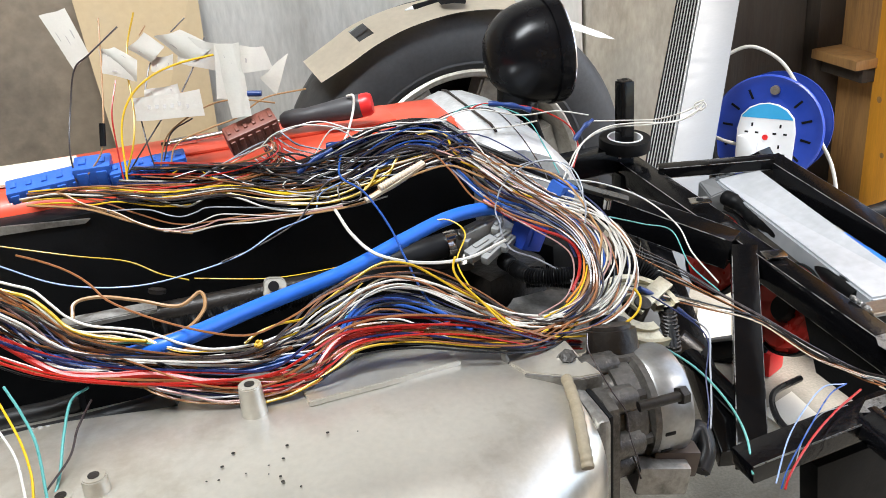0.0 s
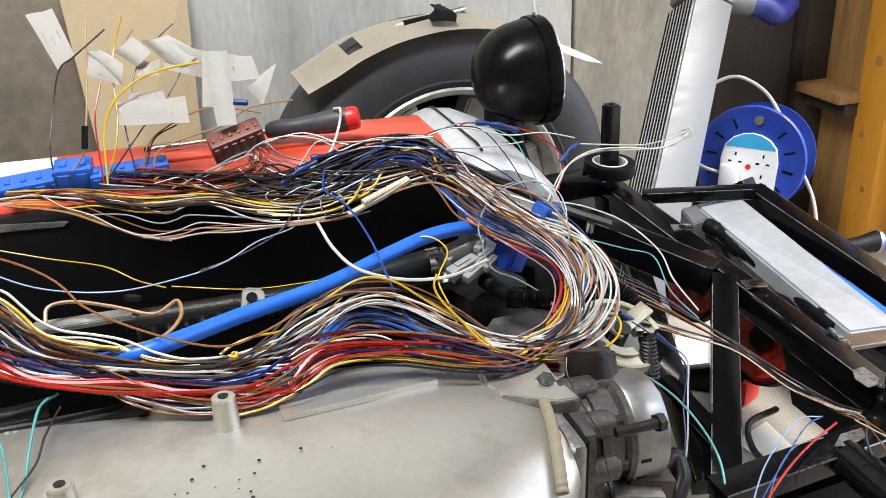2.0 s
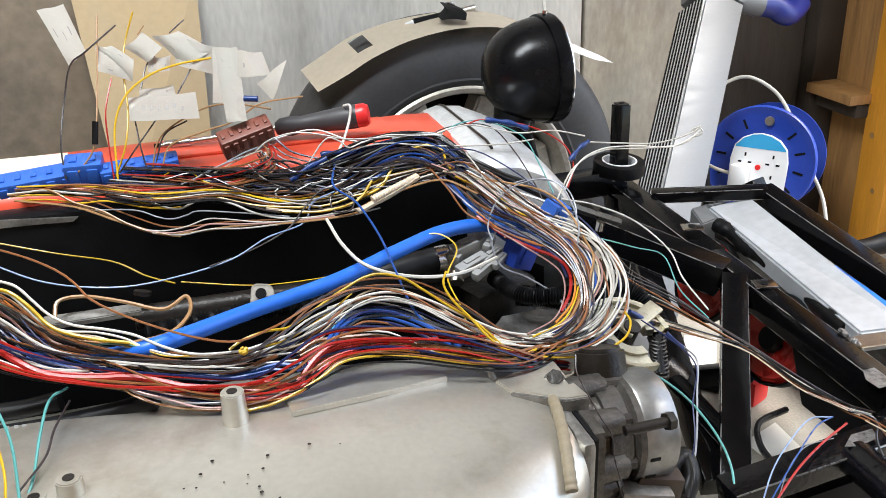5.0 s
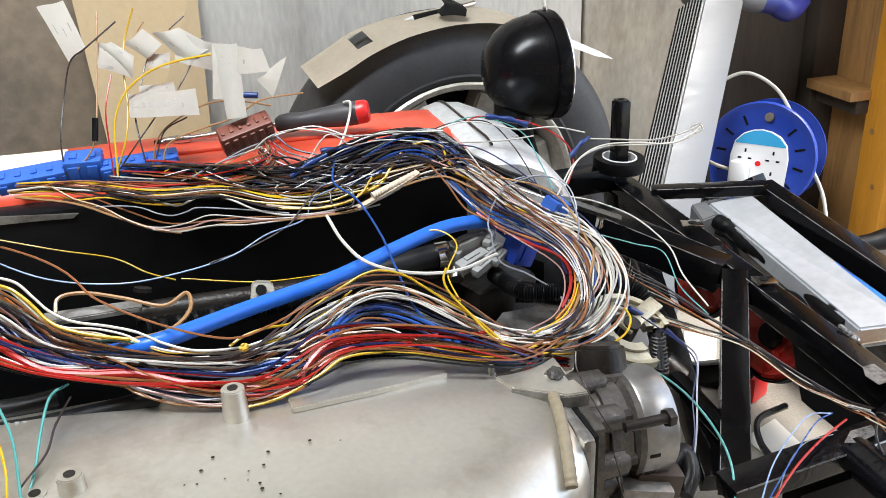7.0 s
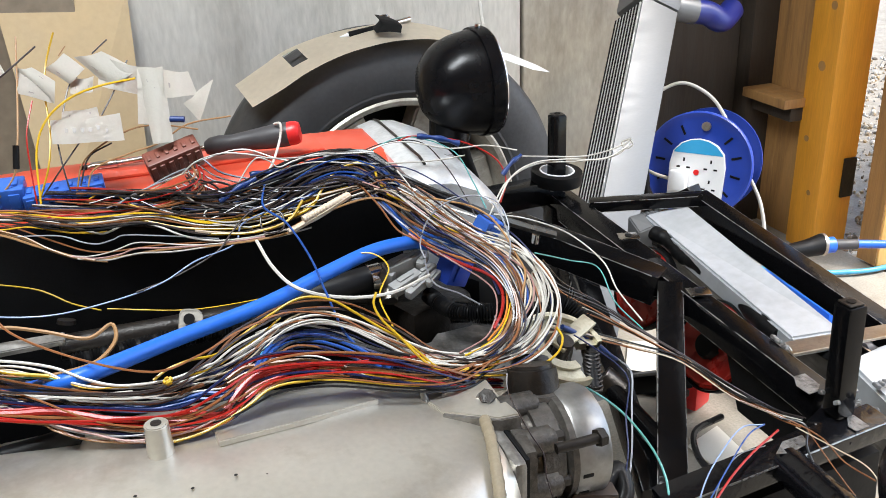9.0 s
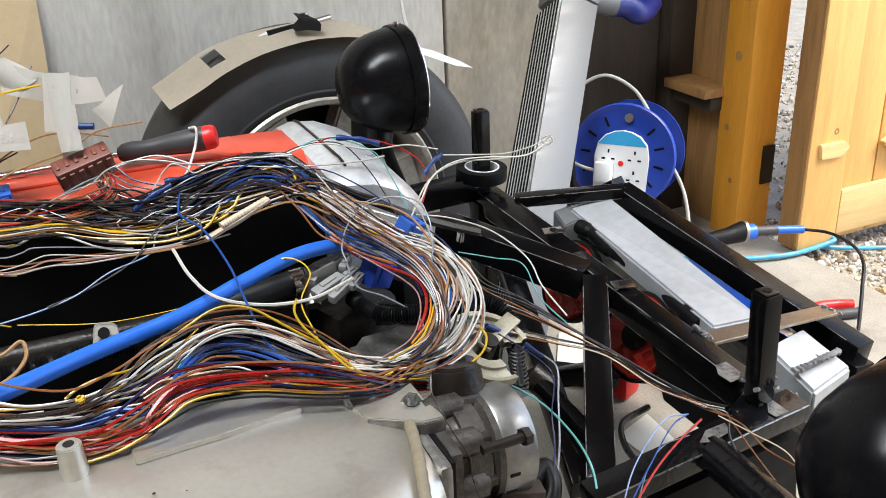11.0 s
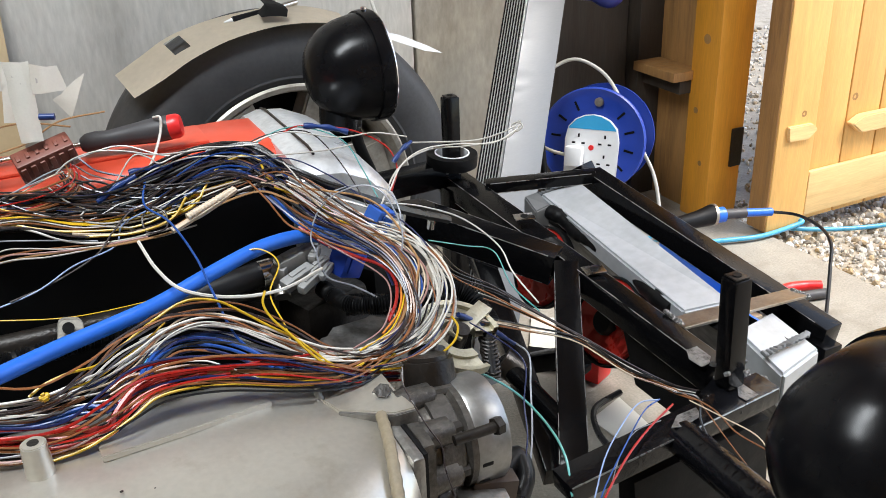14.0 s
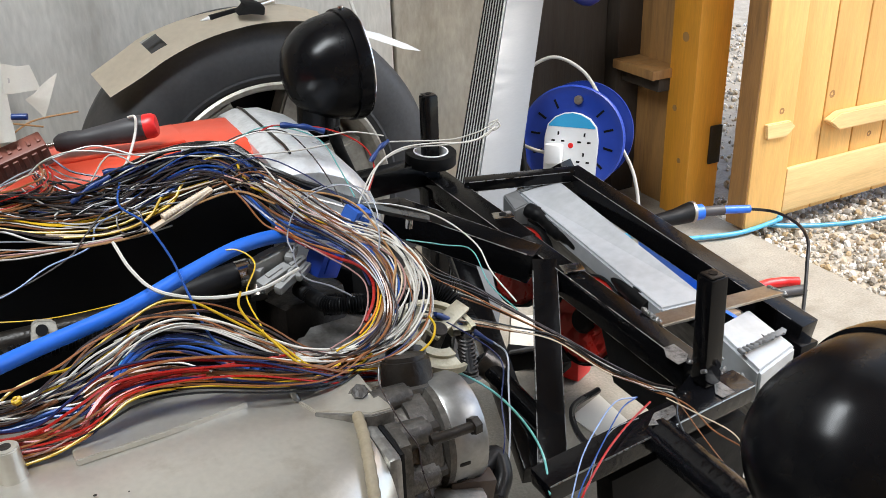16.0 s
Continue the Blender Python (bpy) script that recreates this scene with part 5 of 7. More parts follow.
wire(loom, [(-0.2011, 0.8125, 0.6252), (-0.1731, 0.8006, 0.6008), (-0.1571, 0.7949, 0.5862), (-0.142, 0.7892, 0.5658), (-0.1296, 0.7821, 0.5545), (-0.1063, 0.77, 0.5488), (-0.0774, 0.7563, 0.5487), (-0.0493, 0.7441, 0.5461), (-0.0269, 0.7334, 0.5371), (-0.0039, 0.7263, 0.5317), (0.0149, 0.7211, 0.5294), (0.0324, 0.7207, 0.5317), (0.0404, 0.7227, 0.5346), (0.0558, 0.7239, 0.5366)], "brown", 0.00248, 7)
wire(loom, [(-0.2013, 0.8149, 0.6259), (-0.1742, 0.8038, 0.5973), (-0.1582, 0.7959, 0.5814), (-0.141, 0.7868, 0.5702), (-0.1225, 0.7742, 0.5641), (-0.0946, 0.7615, 0.5596), (-0.0665, 0.7511, 0.5572), (-0.0395, 0.7381, 0.5485)], "tan", 0.00123, 7)
wire(loom, [(-0.164, 0.7946, 0.597), (-0.1485, 0.7889, 0.5802), (-0.1317, 0.7794, 0.5666), (-0.1087, 0.7682, 0.5611), (-0.0804, 0.7566, 0.5593), (-0.0526, 0.7437, 0.555)], "orange", 0.00113, 7)
wire(loom, [(-0.1695, 0.7979, 0.5948), (-0.153, 0.7922, 0.5823), (-0.1364, 0.7828, 0.568), (-0.1184, 0.7718, 0.5606), (-0.0948, 0.7611, 0.5582), (-0.0755, 0.7522, 0.5596), (-0.0479, 0.7416, 0.5552)], "teal", 0.00103, 7)
wire(loom, [(-0.2018, 0.8096, 0.6202), (-0.1767, 0.8071, 0.5878), (-0.1607, 0.8001, 0.5712), (-0.1436, 0.7816, 0.5547), (-0.1248, 0.7611, 0.5479), (-0.1017, 0.7425, 0.5422), (-0.0794, 0.7274, 0.5349), (-0.0617, 0.7163, 0.5291), (-0.0396, 0.7056, 0.5233), (-0.013, 0.6941, 0.5164), (0.0149, 0.6881, 0.516), (0.0389, 0.6862, 0.5174), (0.0591, 0.6883, 0.5219)], "pink", 0.00133, 7)
wire(loom, [(-0.2114, 0.8102, 0.5781), (-0.1785, 0.7794, 0.5631), (-0.1595, 0.7588, 0.5565), (-0.1419, 0.7465, 0.5486), (-0.1241, 0.7393, 0.5439), (-0.0971, 0.7338, 0.5401), (-0.0695, 0.7282, 0.5385), (-0.0467, 0.7196, 0.5351), (-0.0242, 0.7095, 0.5305), (0.0034, 0.7015, 0.528), (0.022, 0.6968, 0.5278), (0.039, 0.6955, 0.53), (0.0527, 0.692, 0.5256), (0.0672, 0.6921, 0.5235), (0.0796, 0.702, 0.5323), (0.0945, 0.7115, 0.5388), (0.116, 0.7158, 0.5414), (0.1366, 0.7149, 0.5412)], "red", 0.00312, 7)
wire(loom, [(-0.2117, 0.8183, 0.5823), (-0.1794, 0.7869, 0.5632), (-0.1641, 0.7656, 0.5593), (-0.1463, 0.7505, 0.5506), (-0.1239, 0.743, 0.5462), (-0.0969, 0.7371, 0.542), (-0.0646, 0.7309, 0.5398), (-0.0378, 0.718, 0.5324), (-0.0108, 0.7054, 0.5271), (0.0169, 0.697, 0.5249), (0.0407, 0.6935, 0.5251), (0.0597, 0.6917, 0.5226), (0.0737, 0.6985, 0.5287), (0.0909, 0.7073, 0.5356), (0.11, 0.7126, 0.5385), (0.1308, 0.7136, 0.5384)], "red", 0.00164, 7)
wire(loom, [(-0.2115, 0.8295, 0.591), (-0.1807, 0.8018, 0.5658), (-0.1656, 0.7802, 0.56), (-0.1511, 0.7614, 0.5544), (-0.1329, 0.7492, 0.549), (-0.1105, 0.7447, 0.5451), (-0.0874, 0.744, 0.5439), (-0.0594, 0.7412, 0.5425), (-0.031, 0.7337, 0.5424), (-0.0024, 0.7231, 0.5446)], "white", 0.00123, 7)
wire(loom, [(-0.2122, 0.8239, 0.584), (-0.1803, 0.7957, 0.5643), (-0.1608, 0.7727, 0.5569), (-0.1465, 0.7556, 0.5522), (-0.1241, 0.7459, 0.5462), (-0.1014, 0.7423, 0.5434)], "white", 0.00103, 7)
wire(loom, [(-0.2064, 0.7741, 0.5751), (-0.177, 0.7627, 0.5608), (-0.1595, 0.7537, 0.5538), (-0.1423, 0.7453, 0.546), (-0.1201, 0.7383, 0.5408), (-0.0928, 0.7324, 0.5382), (-0.0747, 0.7251, 0.5352), (-0.0524, 0.7157, 0.5291), (-0.0299, 0.7058, 0.525), (-0.0024, 0.6978, 0.5231), (0.0259, 0.6933, 0.5229), (0.0545, 0.691, 0.5213), (0.0747, 0.6938, 0.522), (0.0977, 0.7043, 0.533), (0.1194, 0.7097, 0.5358)], "pink", 0.00123, 7)
wire(loom, [(-0.2077, 0.7722, 0.568), (-0.1776, 0.7607, 0.5565), (-0.1556, 0.7506, 0.5492), (-0.1336, 0.7422, 0.5426), (-0.1067, 0.7355, 0.5383), (-0.0797, 0.7274, 0.5332), (-0.062, 0.7167, 0.5272), (-0.0353, 0.7049, 0.5205), (-0.0078, 0.6961, 0.5185), (0.0205, 0.6915, 0.5195), (0.0491, 0.6887, 0.5193)], "grey", 0.00123, 7)
wire(loom, [(-0.0975, 0.7331, 0.5377), (-0.0798, 0.7275, 0.5326), (-0.067, 0.7184, 0.525), (-0.045, 0.7076, 0.5176), (-0.0178, 0.6976, 0.5136), (0.0146, 0.6903, 0.5118), (0.0435, 0.6882, 0.5128), (0.0686, 0.6905, 0.5155), (0.0909, 0.6986, 0.5249)], "tan", 0.00113, 7)
wire(loom, [(-0.0881, 0.7298, 0.5382), (-0.0709, 0.7227, 0.5301), (-0.0538, 0.7118, 0.5205), (-0.0269, 0.7011, 0.5146), (0.0005, 0.6926, 0.5119), (0.029, 0.6891, 0.5127), (0.0583, 0.6884, 0.514)], "brown", 0.00144, 7)
wire(loom, [(-0.2047, 0.8146, 0.6107), (-0.1794, 0.809, 0.576), (-0.167, 0.8003, 0.5638), (-0.1534, 0.7832, 0.553), (-0.1388, 0.7661, 0.5492), (-0.1155, 0.7511, 0.5448), (-0.0834, 0.7381, 0.5397)], "blue", 0.00144, 7)
wire(loom, [(-0.2066, 0.8196, 0.6057), (-0.1799, 0.8061, 0.5719), (-0.1668, 0.7931, 0.5607), (-0.1529, 0.7759, 0.5523), (-0.134, 0.7598, 0.5477), (-0.1065, 0.7463, 0.5422), (-0.0788, 0.735, 0.5388), (-0.0518, 0.7211, 0.5325), (-0.0203, 0.7061, 0.526), (0.0161, 0.692, 0.5224)], "navy", 0.00194, 7)
wire(loom, [(-0.2126, 0.8264, 0.584), (-0.18, 0.7933, 0.5644), (-0.1562, 0.7649, 0.5535), (-0.1288, 0.7452, 0.5454), (-0.0932, 0.7311, 0.5357), (-0.0616, 0.7196, 0.5299), (-0.0303, 0.706, 0.5221), (0.0015, 0.6957, 0.5178), (0.0348, 0.6916, 0.5185), (0.0592, 0.691, 0.5191), (0.0804, 0.6958, 0.5254)], "navy", 0.00144, 7)
wire(loom, [(-0.0276, 0.7347, 0.5319), (0.005, 0.7222, 0.5275), (0.0318, 0.718, 0.5288), (0.0443, 0.7173, 0.5311), (0.0566, 0.7141, 0.5332), (0.0683, 0.7087, 0.5332), (0.083, 0.7058, 0.5352)], "blue", 0.00237, 7)
wire(loom, [(-0.0185, 0.7215, 0.533), (0.0094, 0.7144, 0.5288), (0.0336, 0.7111, 0.53), (0.0483, 0.7084, 0.5325), (0.0625, 0.7044, 0.5323), (0.0776, 0.7039, 0.5346)], "blue", 0.00164, 7)
wire(loom, [(-0.0215, 0.7296, 0.5427), (0.0062, 0.7233, 0.5358), (0.0322, 0.7194, 0.5314), (0.0449, 0.7197, 0.5336), (0.0596, 0.7169, 0.5339), (0.0769, 0.7153, 0.534), (0.0938, 0.7234, 0.536), (0.1105, 0.7413, 0.5395), (0.1277, 0.7598, 0.5397)], "white", 0.00113, 7)
wire(loom, [(0.0982, 0.7169, 0.5403), (0.111, 0.7427, 0.5416), (0.1251, 0.7593, 0.5429), (0.1428, 0.7653, 0.5431), (0.1643, 0.7631, 0.5408), (0.1839, 0.7538, 0.5355), (0.2014, 0.7381, 0.5292), (0.2129, 0.7218, 0.5233), (0.2213, 0.7102, 0.5206)], "blue", 0.00280, 7)
wire(loom, [(0.1044, 0.7227, 0.54), (0.1198, 0.7467, 0.542), (0.1384, 0.7586, 0.5413), (0.1626, 0.757, 0.5381), (0.1842, 0.7454, 0.5324), (0.2011, 0.7281, 0.5266), (0.2122, 0.7109, 0.5232)], "blue", 0.00215, 7)
wire(loom, [(0.1063, 0.7202, 0.5386), (0.1241, 0.7425, 0.5397), (0.145, 0.7523, 0.5384), (0.1658, 0.7484, 0.5357), (0.1863, 0.7337, 0.5296), (0.2058, 0.7171, 0.5212), (0.2291, 0.7044, 0.5149)], "navy", 0.00194, 7)
wire(loom, [(0.1065, 0.7419, 0.54), (0.1167, 0.7549, 0.5432), (0.1313, 0.7624, 0.5444), (0.148, 0.7639, 0.5429)], "sky", 0.00103, 7)
wire(loom, [(0.0763, 0.7255, 0.5361), (0.0904, 0.731, 0.5401), (0.106, 0.7311, 0.5399), (0.1235, 0.7271, 0.5408), (0.1432, 0.7206, 0.5415), (0.1624, 0.7139, 0.5377), (0.1843, 0.7077, 0.5295), (0.2095, 0.7026, 0.5211), (0.2359, 0.6999, 0.5136), (0.2643, 0.7013, 0.5081), (0.2925, 0.7073, 0.5057), (0.3188, 0.7143, 0.5047)], "brown", 0.00258, 7)
wire(loom, [(0.0753, 0.7205, 0.5344), (0.0942, 0.724, 0.5391), (0.1148, 0.7231, 0.5406), (0.1397, 0.7176, 0.5397), (0.164, 0.7106, 0.5344), (0.1886, 0.7044, 0.5256), (0.2169, 0.7005, 0.516), (0.2503, 0.7014, 0.5085), (0.2817, 0.7094, 0.5037)], "brown", 0.00164, 7)
wire(loom, [(0.0168, 0.6943, 0.5266), (0.045, 0.6912, 0.5232), (0.07, 0.6932, 0.5251), (0.0825, 0.7032, 0.5339), (0.0969, 0.7112, 0.5385), (0.1158, 0.7151, 0.5406), (0.1364, 0.7146, 0.5402), (0.1568, 0.7126, 0.5383), (0.177, 0.7097, 0.5334)], "red", 0.00237, 7)
wire(loom, [(0.0119, 0.6938, 0.5257), (0.0447, 0.6904, 0.5216), (0.0718, 0.6911, 0.5219), (0.0868, 0.7007, 0.5315), (0.1035, 0.7068, 0.5355), (0.1248, 0.71, 0.5369), (0.1513, 0.712, 0.5362), (0.1787, 0.7157, 0.5322), (0.2122, 0.719, 0.5267), (0.2405, 0.7208, 0.5214), (0.2583, 0.723, 0.5184)], "red", 0.00174, 7)
wire(loom, [(0.0156, 0.6894, 0.5207), (0.0465, 0.6884, 0.5178), (0.0689, 0.6901, 0.5186), (0.0834, 0.6983, 0.5267), (0.1029, 0.705, 0.5326), (0.1266, 0.7077, 0.5343), (0.1501, 0.7079, 0.534), (0.1735, 0.7069, 0.5321)], "red", 0.00215, 7)
wire(loom, [(0.0152, 0.6872, 0.5188), (0.0485, 0.6866, 0.5161), (0.0711, 0.6891, 0.5176), (0.0886, 0.6983, 0.5279), (0.1077, 0.7039, 0.5322), (0.129, 0.7066, 0.5344), (0.1546, 0.7052, 0.5328), (0.1797, 0.7011, 0.5275)], "orange", 0.00113, 7)
wire(loom, [(0.0252, 0.6896, 0.5207), (0.0514, 0.6893, 0.5172), (0.0739, 0.6915, 0.5166), (0.0965, 0.701, 0.5269), (0.1183, 0.7062, 0.531), (0.1445, 0.707, 0.531), (0.1747, 0.7029, 0.5246), (0.2052, 0.6981, 0.5161), (0.2363, 0.6936, 0.5061), (0.2692, 0.6922, 0.4987), (0.2974, 0.6982, 0.4974)], "navy", 0.00144, 7)
wire(loom, [(0.1751, 0.7036, 0.5277), (0.2005, 0.7001, 0.5196), (0.2261, 0.6956, 0.5107), (0.2527, 0.693, 0.503), (0.2818, 0.6953, 0.4992), (0.3056, 0.7039, 0.4981)], "navy", 0.00194, 7)
wire(loom, [(0.0303, 0.689, 0.5233), (0.059, 0.6891, 0.5203), (0.0794, 0.6925, 0.5206), (0.1021, 0.7018, 0.5306), (0.1236, 0.7059, 0.5336), (0.1495, 0.7058, 0.5329), (0.1753, 0.7041, 0.5286), (0.1969, 0.7051, 0.5247)], "pink", 0.00103, 7)
wire(loom, [(0.0093, 0.6848, 0.5114), (0.0284, 0.684, 0.5121), (0.048, 0.6848, 0.5139), (0.0687, 0.689, 0.5187), (0.0902, 0.6952, 0.5248), (0.1072, 0.7018, 0.5306), (0.1282, 0.7039, 0.5314), (0.1536, 0.7024, 0.5281), (0.1841, 0.6986, 0.5221), (0.2145, 0.6936, 0.5143), (0.2415, 0.6895, 0.5079)], "yellow", 0.00164, 7)
wire(loom, [(0.0992, 0.7219, 0.5415), (0.1142, 0.7329, 0.5408), (0.1304, 0.7345, 0.5409), (0.1549, 0.7256, 0.5406), (0.1682, 0.7158, 0.5373), (0.1791, 0.7075, 0.533)], "white", 0.00113, 7)
wire(loom, [(0.1084, 0.7312, 0.5382), (0.1288, 0.7267, 0.5418), (0.1507, 0.7191, 0.5414), (0.1694, 0.7107, 0.5356), (0.1816, 0.7073, 0.5314), (0.2002, 0.6988, 0.5204)], "white", 0.00103, 7)
wire(loom, [(0.2268, 0.7676, 0.5709), (0.2217, 0.7597, 0.5621), (0.2259, 0.7493, 0.5505), (0.2388, 0.7346, 0.5358), (0.2502, 0.7195, 0.5219), (0.2637, 0.7072, 0.5111), (0.2892, 0.6993, 0.5028), (0.3174, 0.6973, 0.4961), (0.3464, 0.6963, 0.4932), (0.371, 0.6978, 0.4967), (0.3883, 0.7025, 0.5033), (0.3967, 0.7112, 0.5123), (0.3956, 0.7216, 0.5186)], "yellow", 0.00154, 7)
wire(loom, [(0.2344, 0.7194, 0.5227), (0.2661, 0.7134, 0.5127), (0.2989, 0.709, 0.5054), (0.3337, 0.7078, 0.5033), (0.3657, 0.7122, 0.5071), (0.3898, 0.7247, 0.5194), (0.4055, 0.7394, 0.5322), (0.4103, 0.7571, 0.5436), (0.4053, 0.7811, 0.5584), (0.3951, 0.803, 0.5666), (0.3838, 0.8208, 0.5691)], "white", 0.00133, 7)
wire(loom, [(0.3254, 0.716, 0.5081), (0.3588, 0.7235, 0.5134), (0.3834, 0.7369, 0.5241), (0.3988, 0.7538, 0.5363), (0.4006, 0.7761, 0.5498), (0.3964, 0.7985, 0.5604), (0.3849, 0.8232, 0.5699), (0.3659, 0.8471, 0.5735), (0.3513, 0.8674, 0.5768), (0.3334, 0.8896, 0.5827), (0.3153, 0.9126, 0.5947), (0.296, 0.9336, 0.6066)], "white", 0.00133, 7)
wire(loom, [(0.3017, 0.7157, 0.5112), (0.3378, 0.7169, 0.5071), (0.3695, 0.7255, 0.5153), (0.3897, 0.7397, 0.5267), (0.4036, 0.756, 0.5402), (0.4063, 0.775, 0.5518), (0.402, 0.7987, 0.5671)], "white", 0.00123, 7)
wire(loom, [(0.2841, 0.7153, 0.5124), (0.3211, 0.7196, 0.509), (0.3503, 0.7312, 0.513), (0.3708, 0.7492, 0.5225), (0.3836, 0.7689, 0.5334), (0.3879, 0.7892, 0.545), (0.3851, 0.8086, 0.5549), (0.3742, 0.828, 0.5619), (0.3568, 0.8486, 0.5678), (0.3385, 0.8684, 0.5737)], "white", 0.00113, 7)
wire(loom, [(0.3031, 0.7191, 0.5141), (0.337, 0.7288, 0.5149), (0.3619, 0.7434, 0.5206), (0.3811, 0.7581, 0.5292), (0.3919, 0.7732, 0.5397), (0.3938, 0.7912, 0.5509), (0.387, 0.8131, 0.5612), (0.3713, 0.8365, 0.5675), (0.3544, 0.8588, 0.5709), (0.3348, 0.8845, 0.5777), (0.315, 0.9119, 0.5883)], "cream", 0.00123, 7)
wire(loom, [(0.3197, 0.7234, 0.5135), (0.3529, 0.7371, 0.5178), (0.3782, 0.7519, 0.5263), (0.3929, 0.7673, 0.5377), (0.3953, 0.7861, 0.5496), (0.386, 0.8079, 0.5583), (0.3733, 0.8259, 0.5622), (0.3491, 0.8458, 0.5674)], "pink", 0.00133, 7)
wire(loom, [(0.2912, 0.7186, 0.5155), (0.3227, 0.7305, 0.5187), (0.341, 0.749, 0.525), (0.3524, 0.7693, 0.5324), (0.3562, 0.7893, 0.5388), (0.3506, 0.8103, 0.5436), (0.3431, 0.831, 0.546), (0.3255, 0.8607, 0.5547), (0.3076, 0.8923, 0.5655)], "pink", 0.00113, 7)
wire(loom, [(0.3148, 0.7188, 0.5094), (0.3418, 0.7327, 0.5158), (0.3618, 0.7514, 0.5263), (0.376, 0.7718, 0.5367), (0.3811, 0.7939, 0.5468), (0.3782, 0.8162, 0.5562), (0.3666, 0.8408, 0.5666), (0.3449, 0.868, 0.5729), (0.3232, 0.898, 0.5825), (0.3025, 0.9299, 0.5955)], "tan", 0.00194, 7)
wire(loom, [(0.3164, 0.915, 0.6045), (0.3413, 0.8923, 0.6032), (0.3651, 0.869, 0.6005), (0.3792, 0.848, 0.5927), (0.3869, 0.828, 0.5794), (0.391, 0.808, 0.5639), (0.3923, 0.788, 0.5513), (0.3798, 0.769, 0.5373), (0.3629, 0.7457, 0.5225), (0.3384, 0.7251, 0.5121)], "tan", 0.00154, 7)
wire(loom, [(0.3021, 0.7166, 0.5093), (0.3342, 0.725, 0.5098), (0.3589, 0.7421, 0.518), (0.3775, 0.7638, 0.5304), (0.3863, 0.7857, 0.5416), (0.3825, 0.8085, 0.5534), (0.3685, 0.8298, 0.5601), (0.3463, 0.8551, 0.5656), (0.3243, 0.8832, 0.5717), (0.3044, 0.9108, 0.5814), (0.2867, 0.9366, 0.5988)], "brown", 0.00194, 7)
wire(loom, [(0.263, 0.9556, 0.6162), (0.2726, 0.9445, 0.6036), (0.2811, 0.9302, 0.5916), (0.2931, 0.9077, 0.5707), (0.3074, 0.888, 0.5644), (0.3239, 0.8649, 0.5587), (0.3452, 0.8363, 0.5534), (0.3657, 0.8084, 0.5517), (0.3727, 0.7841, 0.5447), (0.3665, 0.7619, 0.5333), (0.3483, 0.7405, 0.5183), (0.326, 0.7242, 0.5118)], "brown", 0.00144, 7)
wire(loom, [(0.336, 0.7402, 0.5207), (0.3524, 0.7581, 0.528), (0.3619, 0.7766, 0.537), (0.3632, 0.7939, 0.5434), (0.3573, 0.8112, 0.5473), (0.3472, 0.8284, 0.5484), (0.3366, 0.8471, 0.5504), (0.3198, 0.8717, 0.5566), (0.3033, 0.8989, 0.5677)], "red", 0.00237, 7)
wire(loom, [(0.3248, 0.7284, 0.5162), (0.3501, 0.7473, 0.5241), (0.3638, 0.7698, 0.5365), (0.3662, 0.7922, 0.5461), (0.3591, 0.8154, 0.5518), (0.3437, 0.8406, 0.5545), (0.325, 0.868, 0.5573), (0.3043, 0.9016, 0.5713)], "orange", 0.00144, 7)
wire(loom, [(0.3456, 0.7275, 0.5095), (0.3642, 0.7456, 0.5204), (0.3761, 0.7663, 0.5315), (0.3819, 0.7872, 0.5418), (0.3805, 0.8069, 0.5518), (0.3715, 0.8246, 0.5591), (0.3549, 0.8439, 0.5646), (0.3369, 0.8645, 0.5668), (0.3191, 0.8872, 0.5697), (0.3011, 0.9112, 0.5784), (0.2861, 0.9352, 0.596)], "blue", 0.00215, 7)
wire(loom, [(0.3574, 0.7333, 0.5125), (0.3784, 0.7548, 0.5248), (0.3887, 0.7769, 0.5373), (0.3876, 0.7998, 0.5497), (0.3753, 0.823, 0.5591), (0.3499, 0.8477, 0.5613), (0.3269, 0.8729, 0.5631), (0.304, 0.9008, 0.5696), (0.2887, 0.9296, 0.5873)], "blue", 0.00194, 7)
wire(loom, [(0.3627, 0.8014, 0.5454), (0.3503, 0.8329, 0.5539), (0.33, 0.8636, 0.5595), (0.313, 0.889, 0.5645), (0.2983, 0.9129, 0.5769), (0.2851, 0.9326, 0.5902), (0.2741, 0.9495, 0.6045)], "navy", 0.00237, 7)
wire(loom, [(0.3602, 0.7811, 0.5353), (0.3601, 0.8102, 0.5473), (0.3449, 0.8435, 0.5558), (0.3217, 0.8765, 0.5625), (0.3051, 0.9038, 0.5724), (0.2901, 0.9276, 0.5878), (0.2797, 0.9459, 0.6035)], "navy", 0.00164, 7)
wire(loom, [(0.2961, 0.7163, 0.5126), (0.3308, 0.7284, 0.5163), (0.3518, 0.7458, 0.5245), (0.3647, 0.7634, 0.5329)], "yellow", 0.00123, 7)
wire(loom, [(0.291, 0.935, 0.6041), (0.3104, 0.9176, 0.5951), (0.3238, 0.8995, 0.5846), (0.3338, 0.882, 0.5787), (0.3487, 0.8611, 0.5749)], "yellow", 0.00133, 7)
wire(loom, [(0.2792, 0.9437, 0.609), (0.3015, 0.9298, 0.6071), (0.3155, 0.9164, 0.6015), (0.3249, 0.9021, 0.5916), (0.332, 0.8859, 0.5816), (0.3497, 0.8635, 0.5738), (0.3693, 0.8393, 0.5668)], "cream", 0.00144, 7)
